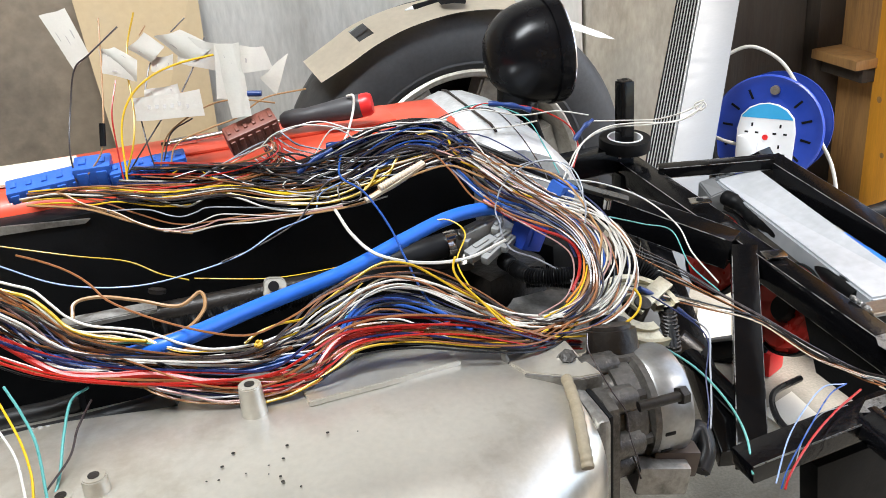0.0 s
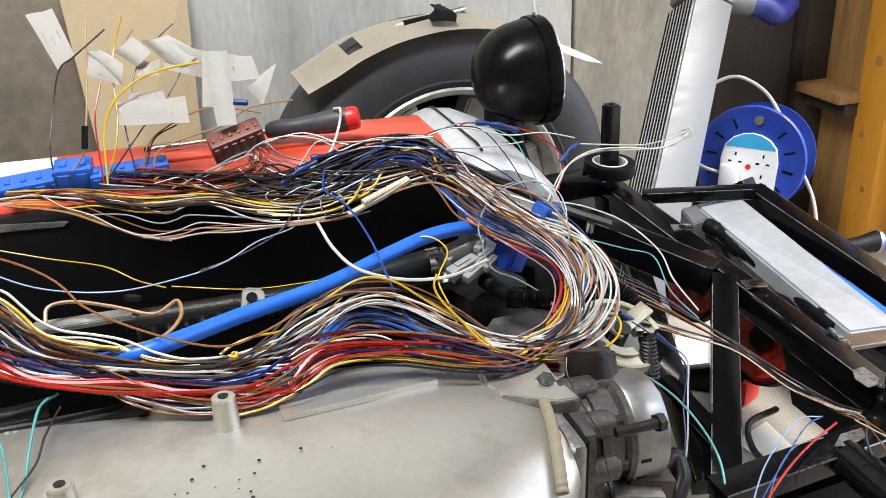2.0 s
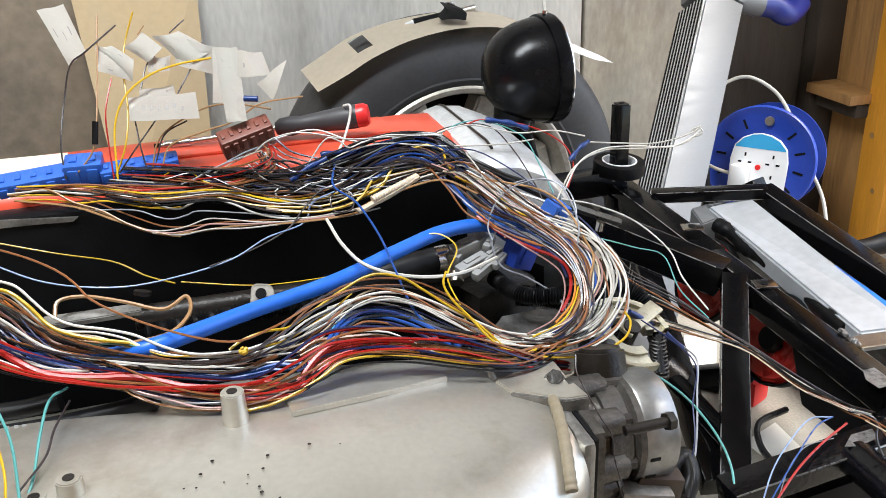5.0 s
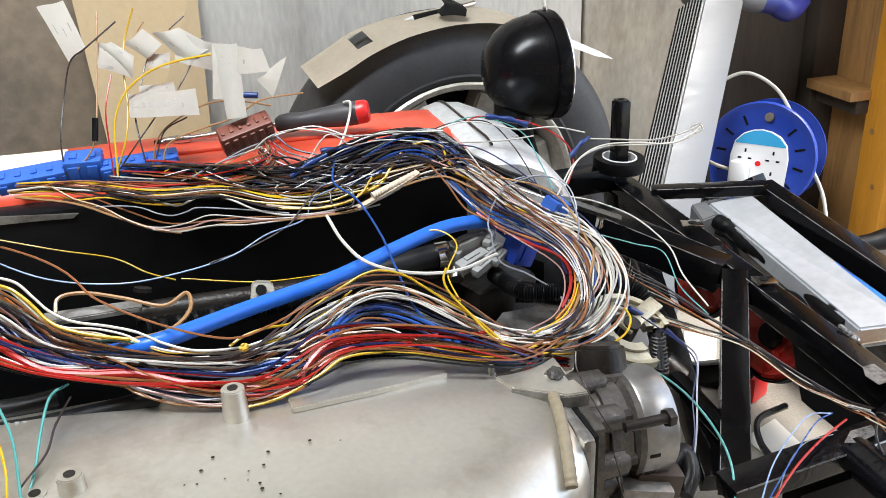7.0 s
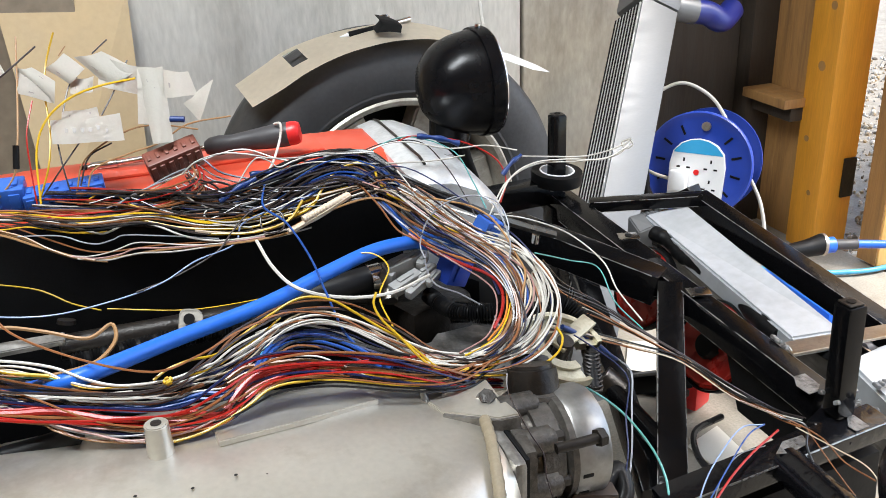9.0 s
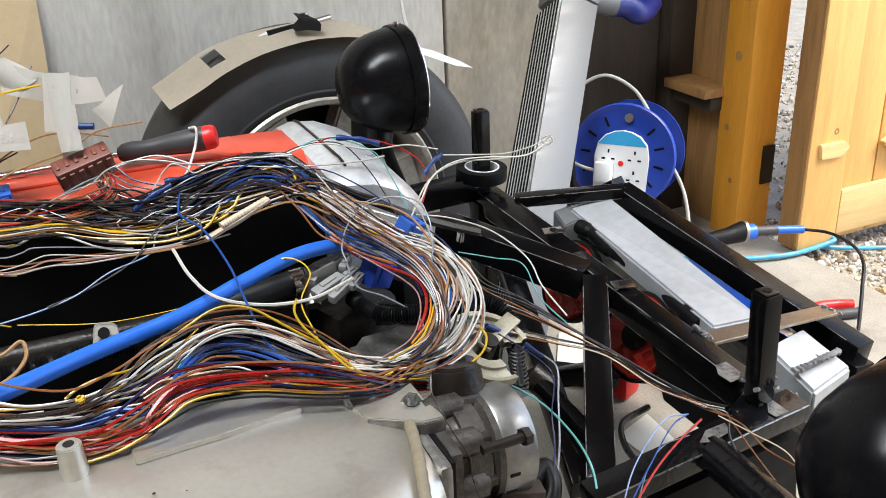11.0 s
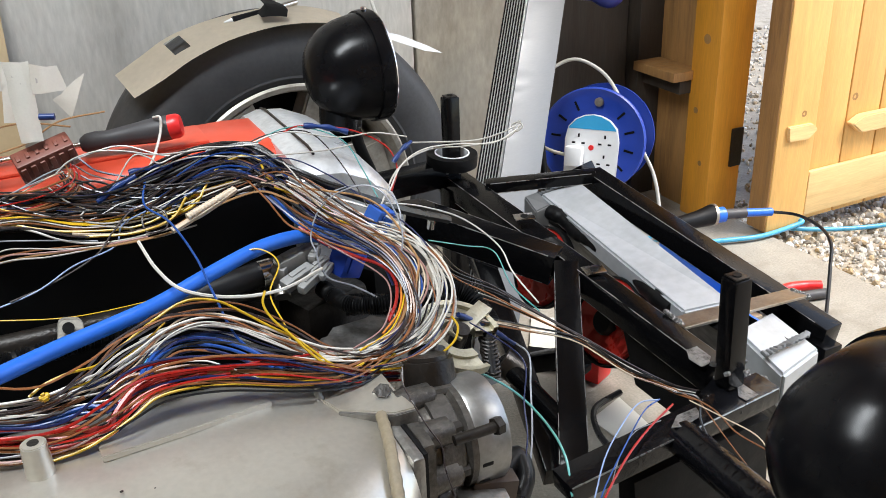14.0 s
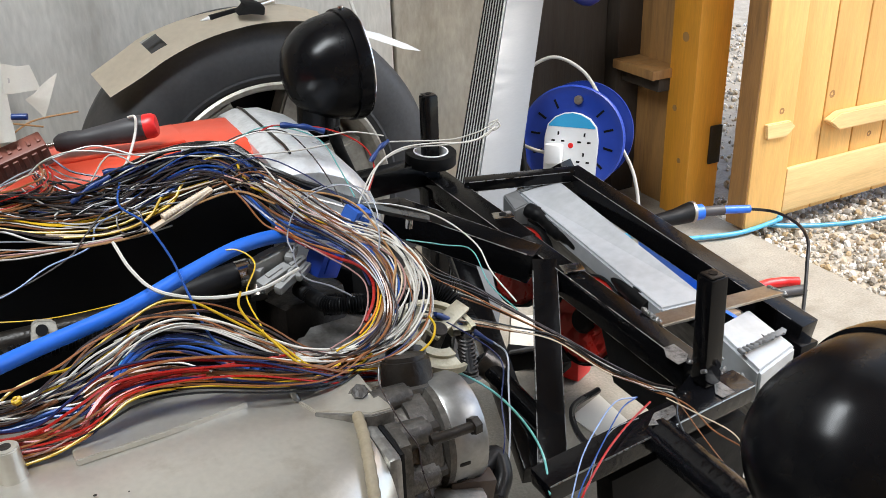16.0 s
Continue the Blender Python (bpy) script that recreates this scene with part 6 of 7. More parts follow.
wire(loom, [(0.2684, 0.9512, 0.6169), (0.2851, 0.9409, 0.6098), (0.3004, 0.9272, 0.6), (0.3168, 0.9075, 0.5896), (0.3335, 0.8812, 0.5777), (0.3519, 0.8526, 0.571)], "pink", 0.00123, 7)
wire(loom, [(0.3039, 0.9351, 0.6304), (0.3125, 0.9224, 0.6166), (0.3167, 0.9119, 0.6061), (0.3247, 0.9014, 0.5985), (0.3313, 0.8925, 0.5926)], "white", 0.00113, 7)
wire(loom, [(0.3061, 0.8556, 0.5552), (0.3072, 0.8729, 0.5649), (0.3181, 0.8841, 0.5823), (0.3319, 0.8852, 0.5964), (0.3488, 0.8777, 0.6077), (0.3692, 0.8633, 0.6142), (0.3817, 0.8467, 0.609), (0.3871, 0.8291, 0.5919), (0.3875, 0.8148, 0.5747), (0.3821, 0.8052, 0.56)], "grey", 0.00113, 7)
wire(loom, [(0.3145, 0.6599, 0.52), (0.3089, 0.6459, 0.512), (0.3081, 0.6236, 0.505), (0.313, 0.6072, 0.49), (0.3197, 0.5946, 0.475), (0.3171, 0.5831, 0.46), (0.3185, 0.5682, 0.44)], "dark", 0.0009, 7)
wire(loom, [(0.4198, 0.7314, 0.5), (0.4343, 0.7169, 0.49), (0.4499, 0.6931, 0.478), (0.4541, 0.6783, 0.465), (0.4413, 0.6601, 0.44), (0.4299, 0.6348, 0.42), (0.4139, 0.6142, 0.4), (0.4006, 0.5962, 0.385)], "navy", 0.001, 7)
# single wires of the upper loom
wire(upper, [(0.1822, 0.9558, 0.5855), (0.2098, 0.9596, 0.5938), (0.2266, 0.9701, 0.6098), (0.2464, 0.9786, 0.6249), (0.2731, 0.9761, 0.6317), (0.2855, 0.9663, 0.6262), (0.2886, 0.9519, 0.6119), (0.2993, 0.9341, 0.5992), (0.3161, 0.9186, 0.5912), (0.3337, 0.9083, 0.5814), (0.3515, 0.9018, 0.5702), (0.3749, 0.8917, 0.5553)], "yellow", 0.00194, 7)
wire(upper, [(-0.1888, 1.0578, 0.6073), (-0.1678, 1.0546, 0.608), (-0.1492, 1.0482, 0.6096), (-0.1139, 1.0384, 0.6045), (-0.0723, 1.0282, 0.6), (-0.0431, 1.0172, 0.5928), (-0.02, 1.0081, 0.5845), (-0.0079, 1.0039, 0.5843), (0.0115, 1.0027, 0.5913), (0.024, 0.9985, 0.5937), (0.0472, 0.9879, 0.5873), (0.0696, 0.9735, 0.5783), (0.0986, 0.9601, 0.5727), (0.1289, 0.9517, 0.5726), (0.1539, 0.948, 0.5749), (0.1794, 0.9462, 0.5772), (0.2057, 0.9461, 0.5814), (0.2333, 0.9487, 0.5921), (0.2545, 0.9513, 0.6018), (0.2868, 0.9466, 0.6071), (0.3048, 0.9401, 0.6033)], "white", 0.00154, 7)
wire(upper, [(-0.1867, 1.0591, 0.6038), (-0.1562, 1.0499, 0.6047), (-0.1145, 1.0403, 0.6019), (-0.0784, 1.031, 0.5999), (-0.0494, 1.0203, 0.5913), (-0.0261, 1.0113, 0.5843), (-0.0078, 1.0064, 0.5847)], "yellow", 0.00133, 7)
wire(upper, [(0.0115, 1.0031, 0.5911), (0.0244, 1.0006, 0.5956), (0.0361, 0.9942, 0.5934), (0.0653, 0.9833, 0.5855), (0.0952, 0.9737, 0.5818), (0.1319, 0.9655, 0.5793), (0.1572, 0.9621, 0.5815), (0.177, 0.9614, 0.587), (0.1965, 0.96, 0.5901), (0.2172, 0.9613, 0.6004)], "yellow", 0.00174, 7)
wire(upper, [(0.0827, 0.9754, 0.5811), (0.1065, 0.967, 0.5778), (0.1306, 0.9599, 0.5761), (0.1555, 0.9552, 0.5775), (0.1747, 0.9528, 0.5809)], "cream", 0.00215, 7)
wire(upper, [(-0.1889, 1.0573, 0.6062), (-0.1617, 1.0536, 0.6082), (-0.1431, 1.0456, 0.6096), (-0.1207, 1.031, 0.598), (-0.0921, 1.0175, 0.5886), (-0.0699, 1.0041, 0.5767), (-0.0474, 0.9929, 0.5674), (-0.0242, 0.9838, 0.5625)], "tan", 0.00144, 7)
wire(upper, [(-0.1681, 1.0573, 0.6078), (-0.1407, 1.0459, 0.6065), (-0.1181, 1.03, 0.5954), (-0.0896, 1.0161, 0.5854), (-0.0673, 1.0028, 0.5741), (-0.0418, 0.9913, 0.5644), (-0.0125, 0.9816, 0.5595)], "tan", 0.00123, 7)
wire(upper, [(-0.0474, 0.9926, 0.5675), (-0.0239, 0.9849, 0.5641), (0.0006, 0.9797, 0.5663), (0.0194, 0.9758, 0.5716), (0.0433, 0.9686, 0.5707), (0.0795, 0.9598, 0.5698), (0.1162, 0.9522, 0.571), (0.1534, 0.9463, 0.5729)], "pink", 0.00123, 7)
wire(upper, [(-0.0418, 0.9897, 0.565), (-0.0122, 0.982, 0.5613), (0.0063, 0.9771, 0.5644), (0.0246, 0.972, 0.5669), (0.0546, 0.9643, 0.5658), (0.0913, 0.9566, 0.5677), (0.1284, 0.9501, 0.5699), (0.1659, 0.9455, 0.5706), (0.2048, 0.9438, 0.5756)], "white", 0.00123, 7)
wire(upper, [(-0.0532, 0.996, 0.5684), (-0.0295, 0.9887, 0.5662), (-0.0049, 0.9842, 0.5695), (0.0173, 0.9809, 0.5761), (0.0382, 0.9737, 0.5756), (0.0737, 0.9626, 0.5709), (0.1098, 0.9516, 0.5709)], "white", 0.00103, 7)
wire(upper, [(-0.0979, 1.0191, 0.5896), (-0.0681, 1.0133, 0.5879), (-0.0504, 1.007, 0.5855), (-0.0334, 0.9998, 0.5788), (-0.0187, 0.9953, 0.5762), (-0.003, 0.9943, 0.5789), (0.0097, 0.9917, 0.5827), (0.0457, 0.9821, 0.5794), (0.0754, 0.9705, 0.5771), (0.1048, 0.9582, 0.5745)], "grey", 0.00103, 7)
wire(upper, [(-0.1818, 1.0584, 0.5987), (-0.1452, 1.0463, 0.5989), (-0.1154, 1.0339, 0.5949), (-0.085, 1.0262, 0.5958), (-0.0501, 1.0169, 0.5872), (-0.0202, 1.0092, 0.5835)], "yellow", 0.00123, 7)
wire(upper, [(-0.1554, 1.0517, 0.6093), (-0.1305, 1.0458, 0.6138), (-0.0947, 1.0392, 0.6116), (-0.0594, 1.0306, 0.6047), (-0.0235, 1.0212, 0.5994), (0.007, 1.0134, 0.5991), (0.0385, 1.0091, 0.6028), (0.0641, 1.0079, 0.6064), (0.0877, 1.0103, 0.6145), (0.1004, 1.0158, 0.6247), (0.0979, 1.0232, 0.6343)], "brown", 0.00154, 7)
wire(upper, [(-0.1494, 1.0516, 0.6098), (-0.113, 1.0426, 0.6103), (-0.0718, 1.0309, 0.603), (-0.0303, 1.0181, 0.5961), (0.0059, 1.0066, 0.5935), (0.0427, 0.998, 0.5938), (0.0799, 0.9915, 0.5947), (0.111, 0.9858, 0.5949)], "brown", 0.00123, 7)
wire(upper, [(-0.1439, 1.0496, 0.607), (-0.1017, 1.0395, 0.6058), (-0.0603, 1.0266, 0.5988), (-0.0129, 1.0123, 0.5901), (0.0298, 1.0003, 0.5895), (0.0666, 0.9897, 0.5905), (0.1088, 0.9765, 0.5863)], "black", 0.00194, 7)
wire(upper, [(-0.0831, 1.0413, 0.6092), (-0.0468, 1.0333, 0.6067), (-0.0105, 1.0239, 0.6034), (0.0199, 1.0147, 0.6015), (0.0506, 1.0068, 0.6005), (0.0818, 1.0009, 0.6008), (0.1264, 0.9952, 0.6046), (0.1582, 0.9898, 0.6074)], "brown", 0.00123, 7)
wire(upper, [(-0.0658, 1.0291, 0.6028), (-0.023, 1.0232, 0.6027), (0.0139, 1.0161, 0.6026), (0.0451, 1.0106, 0.6041), (0.0742, 1.0093, 0.61), (0.0968, 1.0121, 0.6195), (0.1037, 1.0176, 0.6291), (0.1004, 1.024, 0.6385)], "red", 0.00133, 7)
wire(upper, [(0.0281, 1.019, 0.6132), (0.0548, 1.0191, 0.6244), (0.0748, 1.0209, 0.6313), (0.0895, 1.0239, 0.6332)], "cream", 0.00103, 7)
wire(upper, [(-0.004, 1.0234, 0.6053), (0.0222, 1.0212, 0.6146), (0.0488, 1.0204, 0.6261), (0.0689, 1.0219, 0.6338), (0.0857, 1.0253, 0.6373)], "grey", 0.00103, 7)
wire(upper, [(-0.0208, 1.036, 0.6144), (-0.0076, 1.0342, 0.6199), (0.0074, 1.0289, 0.6175), (0.0182, 1.0205, 0.6086), (0.0296, 1.013, 0.6041)], "yellow", 0.00113, 7)
wire(upper, [(0.0054, 1.0217, 0.6066), (0.0223, 1.0211, 0.616), (0.042, 1.0195, 0.6233), (0.0681, 1.0178, 0.6311)], "grey", 0.00103, 7)
wire(upper, [(-0.0327, 1.04, 0.6174), (-0.0011, 1.0326, 0.6223), (0.0291, 1.0226, 0.6186), (0.053, 1.0141, 0.614), (0.0752, 1.0102, 0.6176)], "black", 0.00133, 7)
wire(upper, [(0.0815, 1.0204, 0.6339), (0.0955, 1.0208, 0.6441), (0.115, 1.0172, 0.6507), (0.1336, 1.0108, 0.6528), (0.1578, 1.0027, 0.6494), (0.1759, 0.9975, 0.6446), (0.195, 0.995, 0.6423), (0.2207, 0.9916, 0.642), (0.2463, 0.9869, 0.6428)], "white", 0.00113, 7)
wire(upper, [(0.1301, 0.9939, 0.612), (0.1416, 0.9966, 0.6265), (0.153, 0.9988, 0.6404), (0.1633, 0.9988, 0.6465), (0.1753, 0.9958, 0.6411), (0.1841, 0.9935, 0.634), (0.201, 0.9936, 0.6385), (0.2273, 0.9908, 0.6441), (0.2583, 0.9815, 0.6428), (0.2885, 0.9696, 0.6438)], "white", 0.00113, 7)
wire(upper, [(0.1401, 0.9944, 0.6139), (0.1603, 0.9944, 0.6213), (0.1807, 0.9951, 0.6285), (0.2074, 0.9941, 0.6335), (0.233, 0.9894, 0.6343), (0.2694, 0.9753, 0.6311), (0.3108, 0.9558, 0.6315), (0.3518, 0.9367, 0.6344), (0.3812, 0.9247, 0.6395)], "white", 0.00113, 7)
wire(upper, [(0.1658, 0.992, 0.6145), (0.1927, 0.9925, 0.6196), (0.2199, 0.9921, 0.6278), (0.2402, 0.9908, 0.6371), (0.2594, 0.9859, 0.6415), (0.2774, 0.9778, 0.6415), (0.2934, 0.9647, 0.6331), (0.3085, 0.9495, 0.6222), (0.3239, 0.9357, 0.6143), (0.3456, 0.9211, 0.6038), (0.3682, 0.9092, 0.5951)], "black", 0.00280, 7)
wire(upper, [(0.1367, 0.9835, 0.5975), (0.1701, 0.9845, 0.6047), (0.1976, 0.9864, 0.614), (0.231, 0.9845, 0.6218), (0.2563, 0.9779, 0.6239), (0.2759, 0.9646, 0.6185), (0.2869, 0.9472, 0.6055)], "black", 0.00258, 7)
wire(upper, [(0.1849, 0.9659, 0.5932), (0.2132, 0.9706, 0.6047), (0.2411, 0.9731, 0.6164), (0.2668, 0.9682, 0.6186), (0.2837, 0.9576, 0.6128), (0.2898, 0.9458, 0.6035)], "blue", 0.00237, 7)
wire(upper, [(0.1721, 0.968, 0.5909), (0.2001, 0.9719, 0.6026), (0.2307, 0.9721, 0.6134), (0.2592, 0.9656, 0.615), (0.2796, 0.9557, 0.6099)], "navy", 0.00280, 7)
wire(upper, [(0.1347, 0.9746, 0.5927), (0.1616, 0.9777, 0.5973), (0.1955, 0.9796, 0.6056), (0.2298, 0.9805, 0.6184), (0.2557, 0.9759, 0.6218), (0.2792, 0.9644, 0.6195), (0.294, 0.948, 0.6077)], "navy", 0.00237, 7)
wire(upper, [(0.1478, 0.9741, 0.5957), (0.1748, 0.9767, 0.6012), (0.2055, 0.9784, 0.6114), (0.2354, 0.9762, 0.6189), (0.2664, 0.9669, 0.6191), (0.2832, 0.9561, 0.6134)], "white", 0.00092, 7)
wire(upper, [(0.1592, 0.968, 0.5914), (0.1928, 0.9694, 0.6011), (0.2202, 0.9704, 0.6119), (0.2524, 0.9652, 0.616), (0.2797, 0.9559, 0.6125)], "white", 0.00092, 7)
wire(upper, [(0.1121, 0.9899, 0.5988), (0.1374, 0.9867, 0.5997), (0.1638, 0.9859, 0.6052), (0.1915, 0.9884, 0.6156), (0.2193, 0.9911, 0.6233)], "white", 0.00092, 7)
wire(upper, [(0.0631, 1.004, 0.601), (0.1011, 0.9995, 0.604), (0.1333, 0.9951, 0.6091), (0.164, 0.9867, 0.6049), (0.189, 0.9802, 0.6062)], "black", 0.00215, 7)
wire(upper, [(0.0555, 0.9983, 0.5959), (0.093, 0.992, 0.5974), (0.13, 0.9834, 0.5951), (0.167, 0.9742, 0.5929)], "black", 0.00164, 7)
wire(upper, [(0.0985, 1.0131, 0.6217), (0.1171, 1.0077, 0.6223), (0.1316, 1.0005, 0.6164), (0.1391, 0.993, 0.6063)], "black", 0.00144, 7)
wire(upper, [(0.0932, 1.0179, 0.6264), (0.1106, 1.0089, 0.6201), (0.121, 0.9988, 0.6096), (0.1282, 0.9895, 0.6001)], "black", 0.00144, 7)
wire(upper, [(0.0989, 0.9877, 0.5981), (0.0949, 0.9838, 0.5952), (0.0998, 0.9778, 0.5899), (0.1207, 0.9711, 0.5864), (0.1458, 0.9668, 0.5883), (0.1774, 0.9621, 0.5908)], "white", 0.00123, 7)

# runs along the chassis
run = thing("chassis_loom", "thin brown, white and black wires along the chassis", "wiring loom", (0.6, 0.8, 0.42))
strand(run, [(0.404, 0.757, 0.499), (0.448, 0.759, 0.48), (0.507, 0.763, 0.451), (0.569, 0.755, 0.423), (0.611, 0.717, 0.392), (0.638, 0.693, 0.381), (0.659, 0.672, 0.373)], 5, 0.006, "black brown dark cream black", 21, 0.0010)
strand(run, [(0.432, 0.842, 0.527), (0.457, 0.841, 0.491), (0.506, 0.835, 0.46), (0.541, 0.804, 0.439), (0.575, 0.763, 0.42), (0.612, 0.719, 0.395), (0.648, 0.687, 0.373), (0.663, 0.66, 0.373)], 8, [0.012, 0.014, 0.012, 0.008, 0.006, 0.006, 0.008, 0.010], "black dark brown white black teal dark", 22, 0.0010)
wire(run, [(0.608, 0.698, 0.393), (0.634, 0.657, 0.389), (0.645, 0.615, 0.389), (0.642, 0.577, 0.385), (0.638, 0.534, 0.394)], "brown", 0.00109)
wire(run, [(0.629, 0.66, 0.389), (0.646, 0.639, 0.388), (0.631, 0.616, 0.378), (0.62, 0.58, 0.37), (0.613, 0.536, 0.374), (0.603, 0.502, 0.369)], "black", 0.00163)
wire(run, [(0.637, 0.642, 0.386), (0.641, 0.594, 0.392), (0.642, 0.547, 0.398), (0.631, 0.512, 0.391)], "cream", 0.00095)
wire(run, [(0.641, 0.629, 0.389), (0.628, 0.57, 0.381), (0.623, 0.531, 0.374), (0.618, 0.496, 0.374)], "brown", 0.00088)
wire(run, [(0.613, 0.664, 0.382), (0.588, 0.666, 0.384), (0.551, 0.646, 0.381), (0.508, 0.615, 0.376), (0.469, 0.578, 0.362)], "pale_blue", 0.00109)
wire(run, [(0.615, 0.664, 0.382), (0.586, 0.654, 0.382), (0.533, 0.617, 0.379), (0.487, 0.585, 0.37), (0.472, 0.574, 0.357)], "blue", 0.00102)
wire(run, [(0.626, 0.655, 0.377), (0.582, 0.638, 0.373), (0.534, 0.612, 0.371), (0.488, 0.582, 0.365), (0.475, 0.572, 0.357)], "red", 0.00163)
wire(run, [(0.6, 0.642, 0.373), (0.568, 0.643, 0.37), (0.539, 0.629, 0.361), (0.497, 0.589, 0.363)], "grey", 0.00068)
wire(run, [(0.658, 0.787, 0.304), (0.61, 0.773, 0.304), (0.597, 0.748, 0.291), (0.584, 0.696, 0.298)], "black", 0.004)
for a, b in (((0.418, 0.753, 0.499), (0.49, 0.762, 0.438)), ((0.439, 0.952, 0.599), (0.468, 0.963, 0.616))):
    part("splice_sleeve", hose([a, Vector(a).lerp(Vector(b), 0.5) + Vector((0, 0, 0.003)), b], lambda s: 0.0027 + 0.0007 * math.sin(s * 12), 10), "tape", run, "blue heat-shrink sleeve")

pair = thing("white_wire_pair", "pair of stripped white wires with twisted ends", "wire", (0.5, 0.93, 0.6))
for k, pts in enumerate(([(0.468, 0.962, 0.615), (0.501, 0.951, 0.613), (0.54, 0.94, 0.611), (0.57, 0.933, 0.616), (0.591, 0.93, 0.623)], [(0.416, 0.915, 0.578), (0.444, 0.939, 0.599), (0.477, 0.946, 0.61), (0.52, 0.944, 0.609), (0.562, 0.931, 0.607), (0.594, 0.928, 0.62)], [(0.401, 0.904, 0.57), (0.439, 0.939, 0.595), (0.482, 0.949, 0.607), (0.533, 0.939, 0.606), (0.576, 0.929, 0.61), (0.598, 0.929, 0.624)])):
    wire(pair, pts, "white", 0.0013)
part("twist", hose([(0.587, 0.93, 0.619), (0.596, 0.93, 0.626), (0.599, 0.927, 0.621), (0.591, 0.928, 0.617), (0.587, 0.932, 0.624), (0.598, 0.93, 0.628)], 0.0011, 8), WIRE["white"], pair)
for a, b in (((0.152, 1.002, 0.627), (0.198, 0.999, 0.625)), ((0.114, 0.991, 0.605), (0.158, 0.998, 0.623)), ((0.35, 0.999, 0.646), (0.398, 0.985, 0.634))):
    part("splice_sleeve", hose([a, Vector(a).lerp(Vector(b), 0.5) + Vector((0, 0, 0.002)), b], lambda s: 0.0031 + 0.0008 * math.sin(s * 14), 10), "tape", upper, "blue heat-shrink sleeve")
sl = [(0.195, 0.938, 0.589), (0.219, 0.945, 0.595), (0.251, 0.952, 0.604)]
part("fabric_sleeve", hose(sl, lambda s: 0.0040 + 0.0004 * math.sin(s * 90), 10, 24), WIRE["cream"], upper, "cream ribbed fabric sleeve")

# ---- connector blocks on the upper loom ----
def block(name, centre, size, turn, material, label, teeth=5):
    t = thing(name, label, "connector", centre)
    m = Matrix.Translation(centre) @ turn
    body = part("housing", box(centre, size, turn, 0.0025), material, t)
    for k in range(teeth):
        u = (k + 0.5) / teeth - 0.5
        part("ridge", box(m @ Vector((u * size[0], -size[1] * 0.5, 0.0)), (size[0] / teeth * 0.55, 0.004, size[2] * 0.7), turn, 0.001), material, t)
        part("clip_tab", box(m @ Vector((u * size[0], 0.0, size[2] * 0.5)), (size[0] / teeth * 0.4, size[1] * 0.4, 0.004), turn, 0.001), material, t)
    return t


block("blue_connector", (-0.163, 1.094, 0.604), (0.085, 0.03, 0.026), pose(0, 0, 0, 15, -3, 4), "connector_blue", "blue plastic multi-pin connector lying on the loom")
block("blue_connector", (-0.108, 1.092, 0.611), (0.042, 0.032, 0.036), pose(0, 0, 0, 12, 0, -4), "connector_blue", "blue plastic relay holder on the loom", 2)
block("blue_connector", (-0.047, 1.085, 0.609), (0.088, 0.026, 0.022), pose(0, 0, 0, 12, -3, 2), "connector_blue", "blue plastic multi-pin connector lying on the loom", 6)
block("blue_connector", (0.384, 0.874, 0.567), (0.03, 0.02, 0.03), pose(0, 0, 0, 20, 20, 30), "connector_blue", "blue plastic plug among the wires", 1)
block("blue_connector", (0.35, 0.886, 0.522), (0.036, 0.024, 0.034), pose(0, 0, 0, 10, 25, 30), "reel", "dark blue plastic plug among the wires", 1)
block("yellow_connector", (0.027, 0.71, 0.555), (0.009, 0.005, 0.005), pose(0, 0, 0, 10, -15, 10), WIRE["yellow"], "small yellow plastic plug in the loom", 1)
brown = block("brown_connector", (0.076, 1.052, 0.642), (0.062, 0.024, 0.030), pose(0, 0, 0, 25, -14, 6), "connector_brown", "brown many-way plug with its wires pulled out", 6)

# ---- paper flags ----
flags = thing("labelled_wires", "upright loose wires with handwritten masking-tape flags", "wire", (-0.083, 1.074, 0.612))
def flag(pts, bars=3, curl=0.006, d=0.0008):
    p = [Vector(q) for q in pts]
    bm = bmesh.new()
    n = 8
    grid = [[bm.verts.new(p[0].lerp(p[1], i / n).lerp(p[3].lerp(p[2], i / n), j / 4) + Vector((0, -curl * math.sin(math.pi * i / n * 1.3) + 0.0007 * math.sin(j * 1.1 + i * 0.6), 0.0005 * math.sin(i * 0.9 + j)))) for j in range(5)] for i in range(n + 1)]
    for a, b in zip(grid, grid[1:]):
        for j in range(4):
            bm.faces.new((a[j], b[j], b[j + 1], a[j + 1]))
    bmesh.ops.solidify(bm, geom=bm.faces[:], thickness=d)
    f = part("paper_flag", bm, "paper", flags, "white masking-tape flag with faded pen marks")
    rnd = random.Random(int(abs(p[0].x) * 1e4) + bars)
    for k in range(bars):
        u, v, w = 0.22 + 0.56 * k / max(1, bars - 1), rnd.uniform(0.4, 0.6), rnd.uniform(0.015, 0.03)
        g = [p[0].lerp(p[1], a).lerp(p[3].lerp(p[2], a), b) + Vector((0, -curl * math.sin(math.pi * a * 1.3) - 0.0016, 0.0)) for a, b in ((u - w, v - 0.10), (u + w, v - 0.06), (u + w * 0.6, v + 0.08), (u - w, v + 0.10))]
        bm = bmesh.new()
        bm.faces.new([bm.verts.new(q) for q in g])
        part("pen_mark", bm, "ink", f)


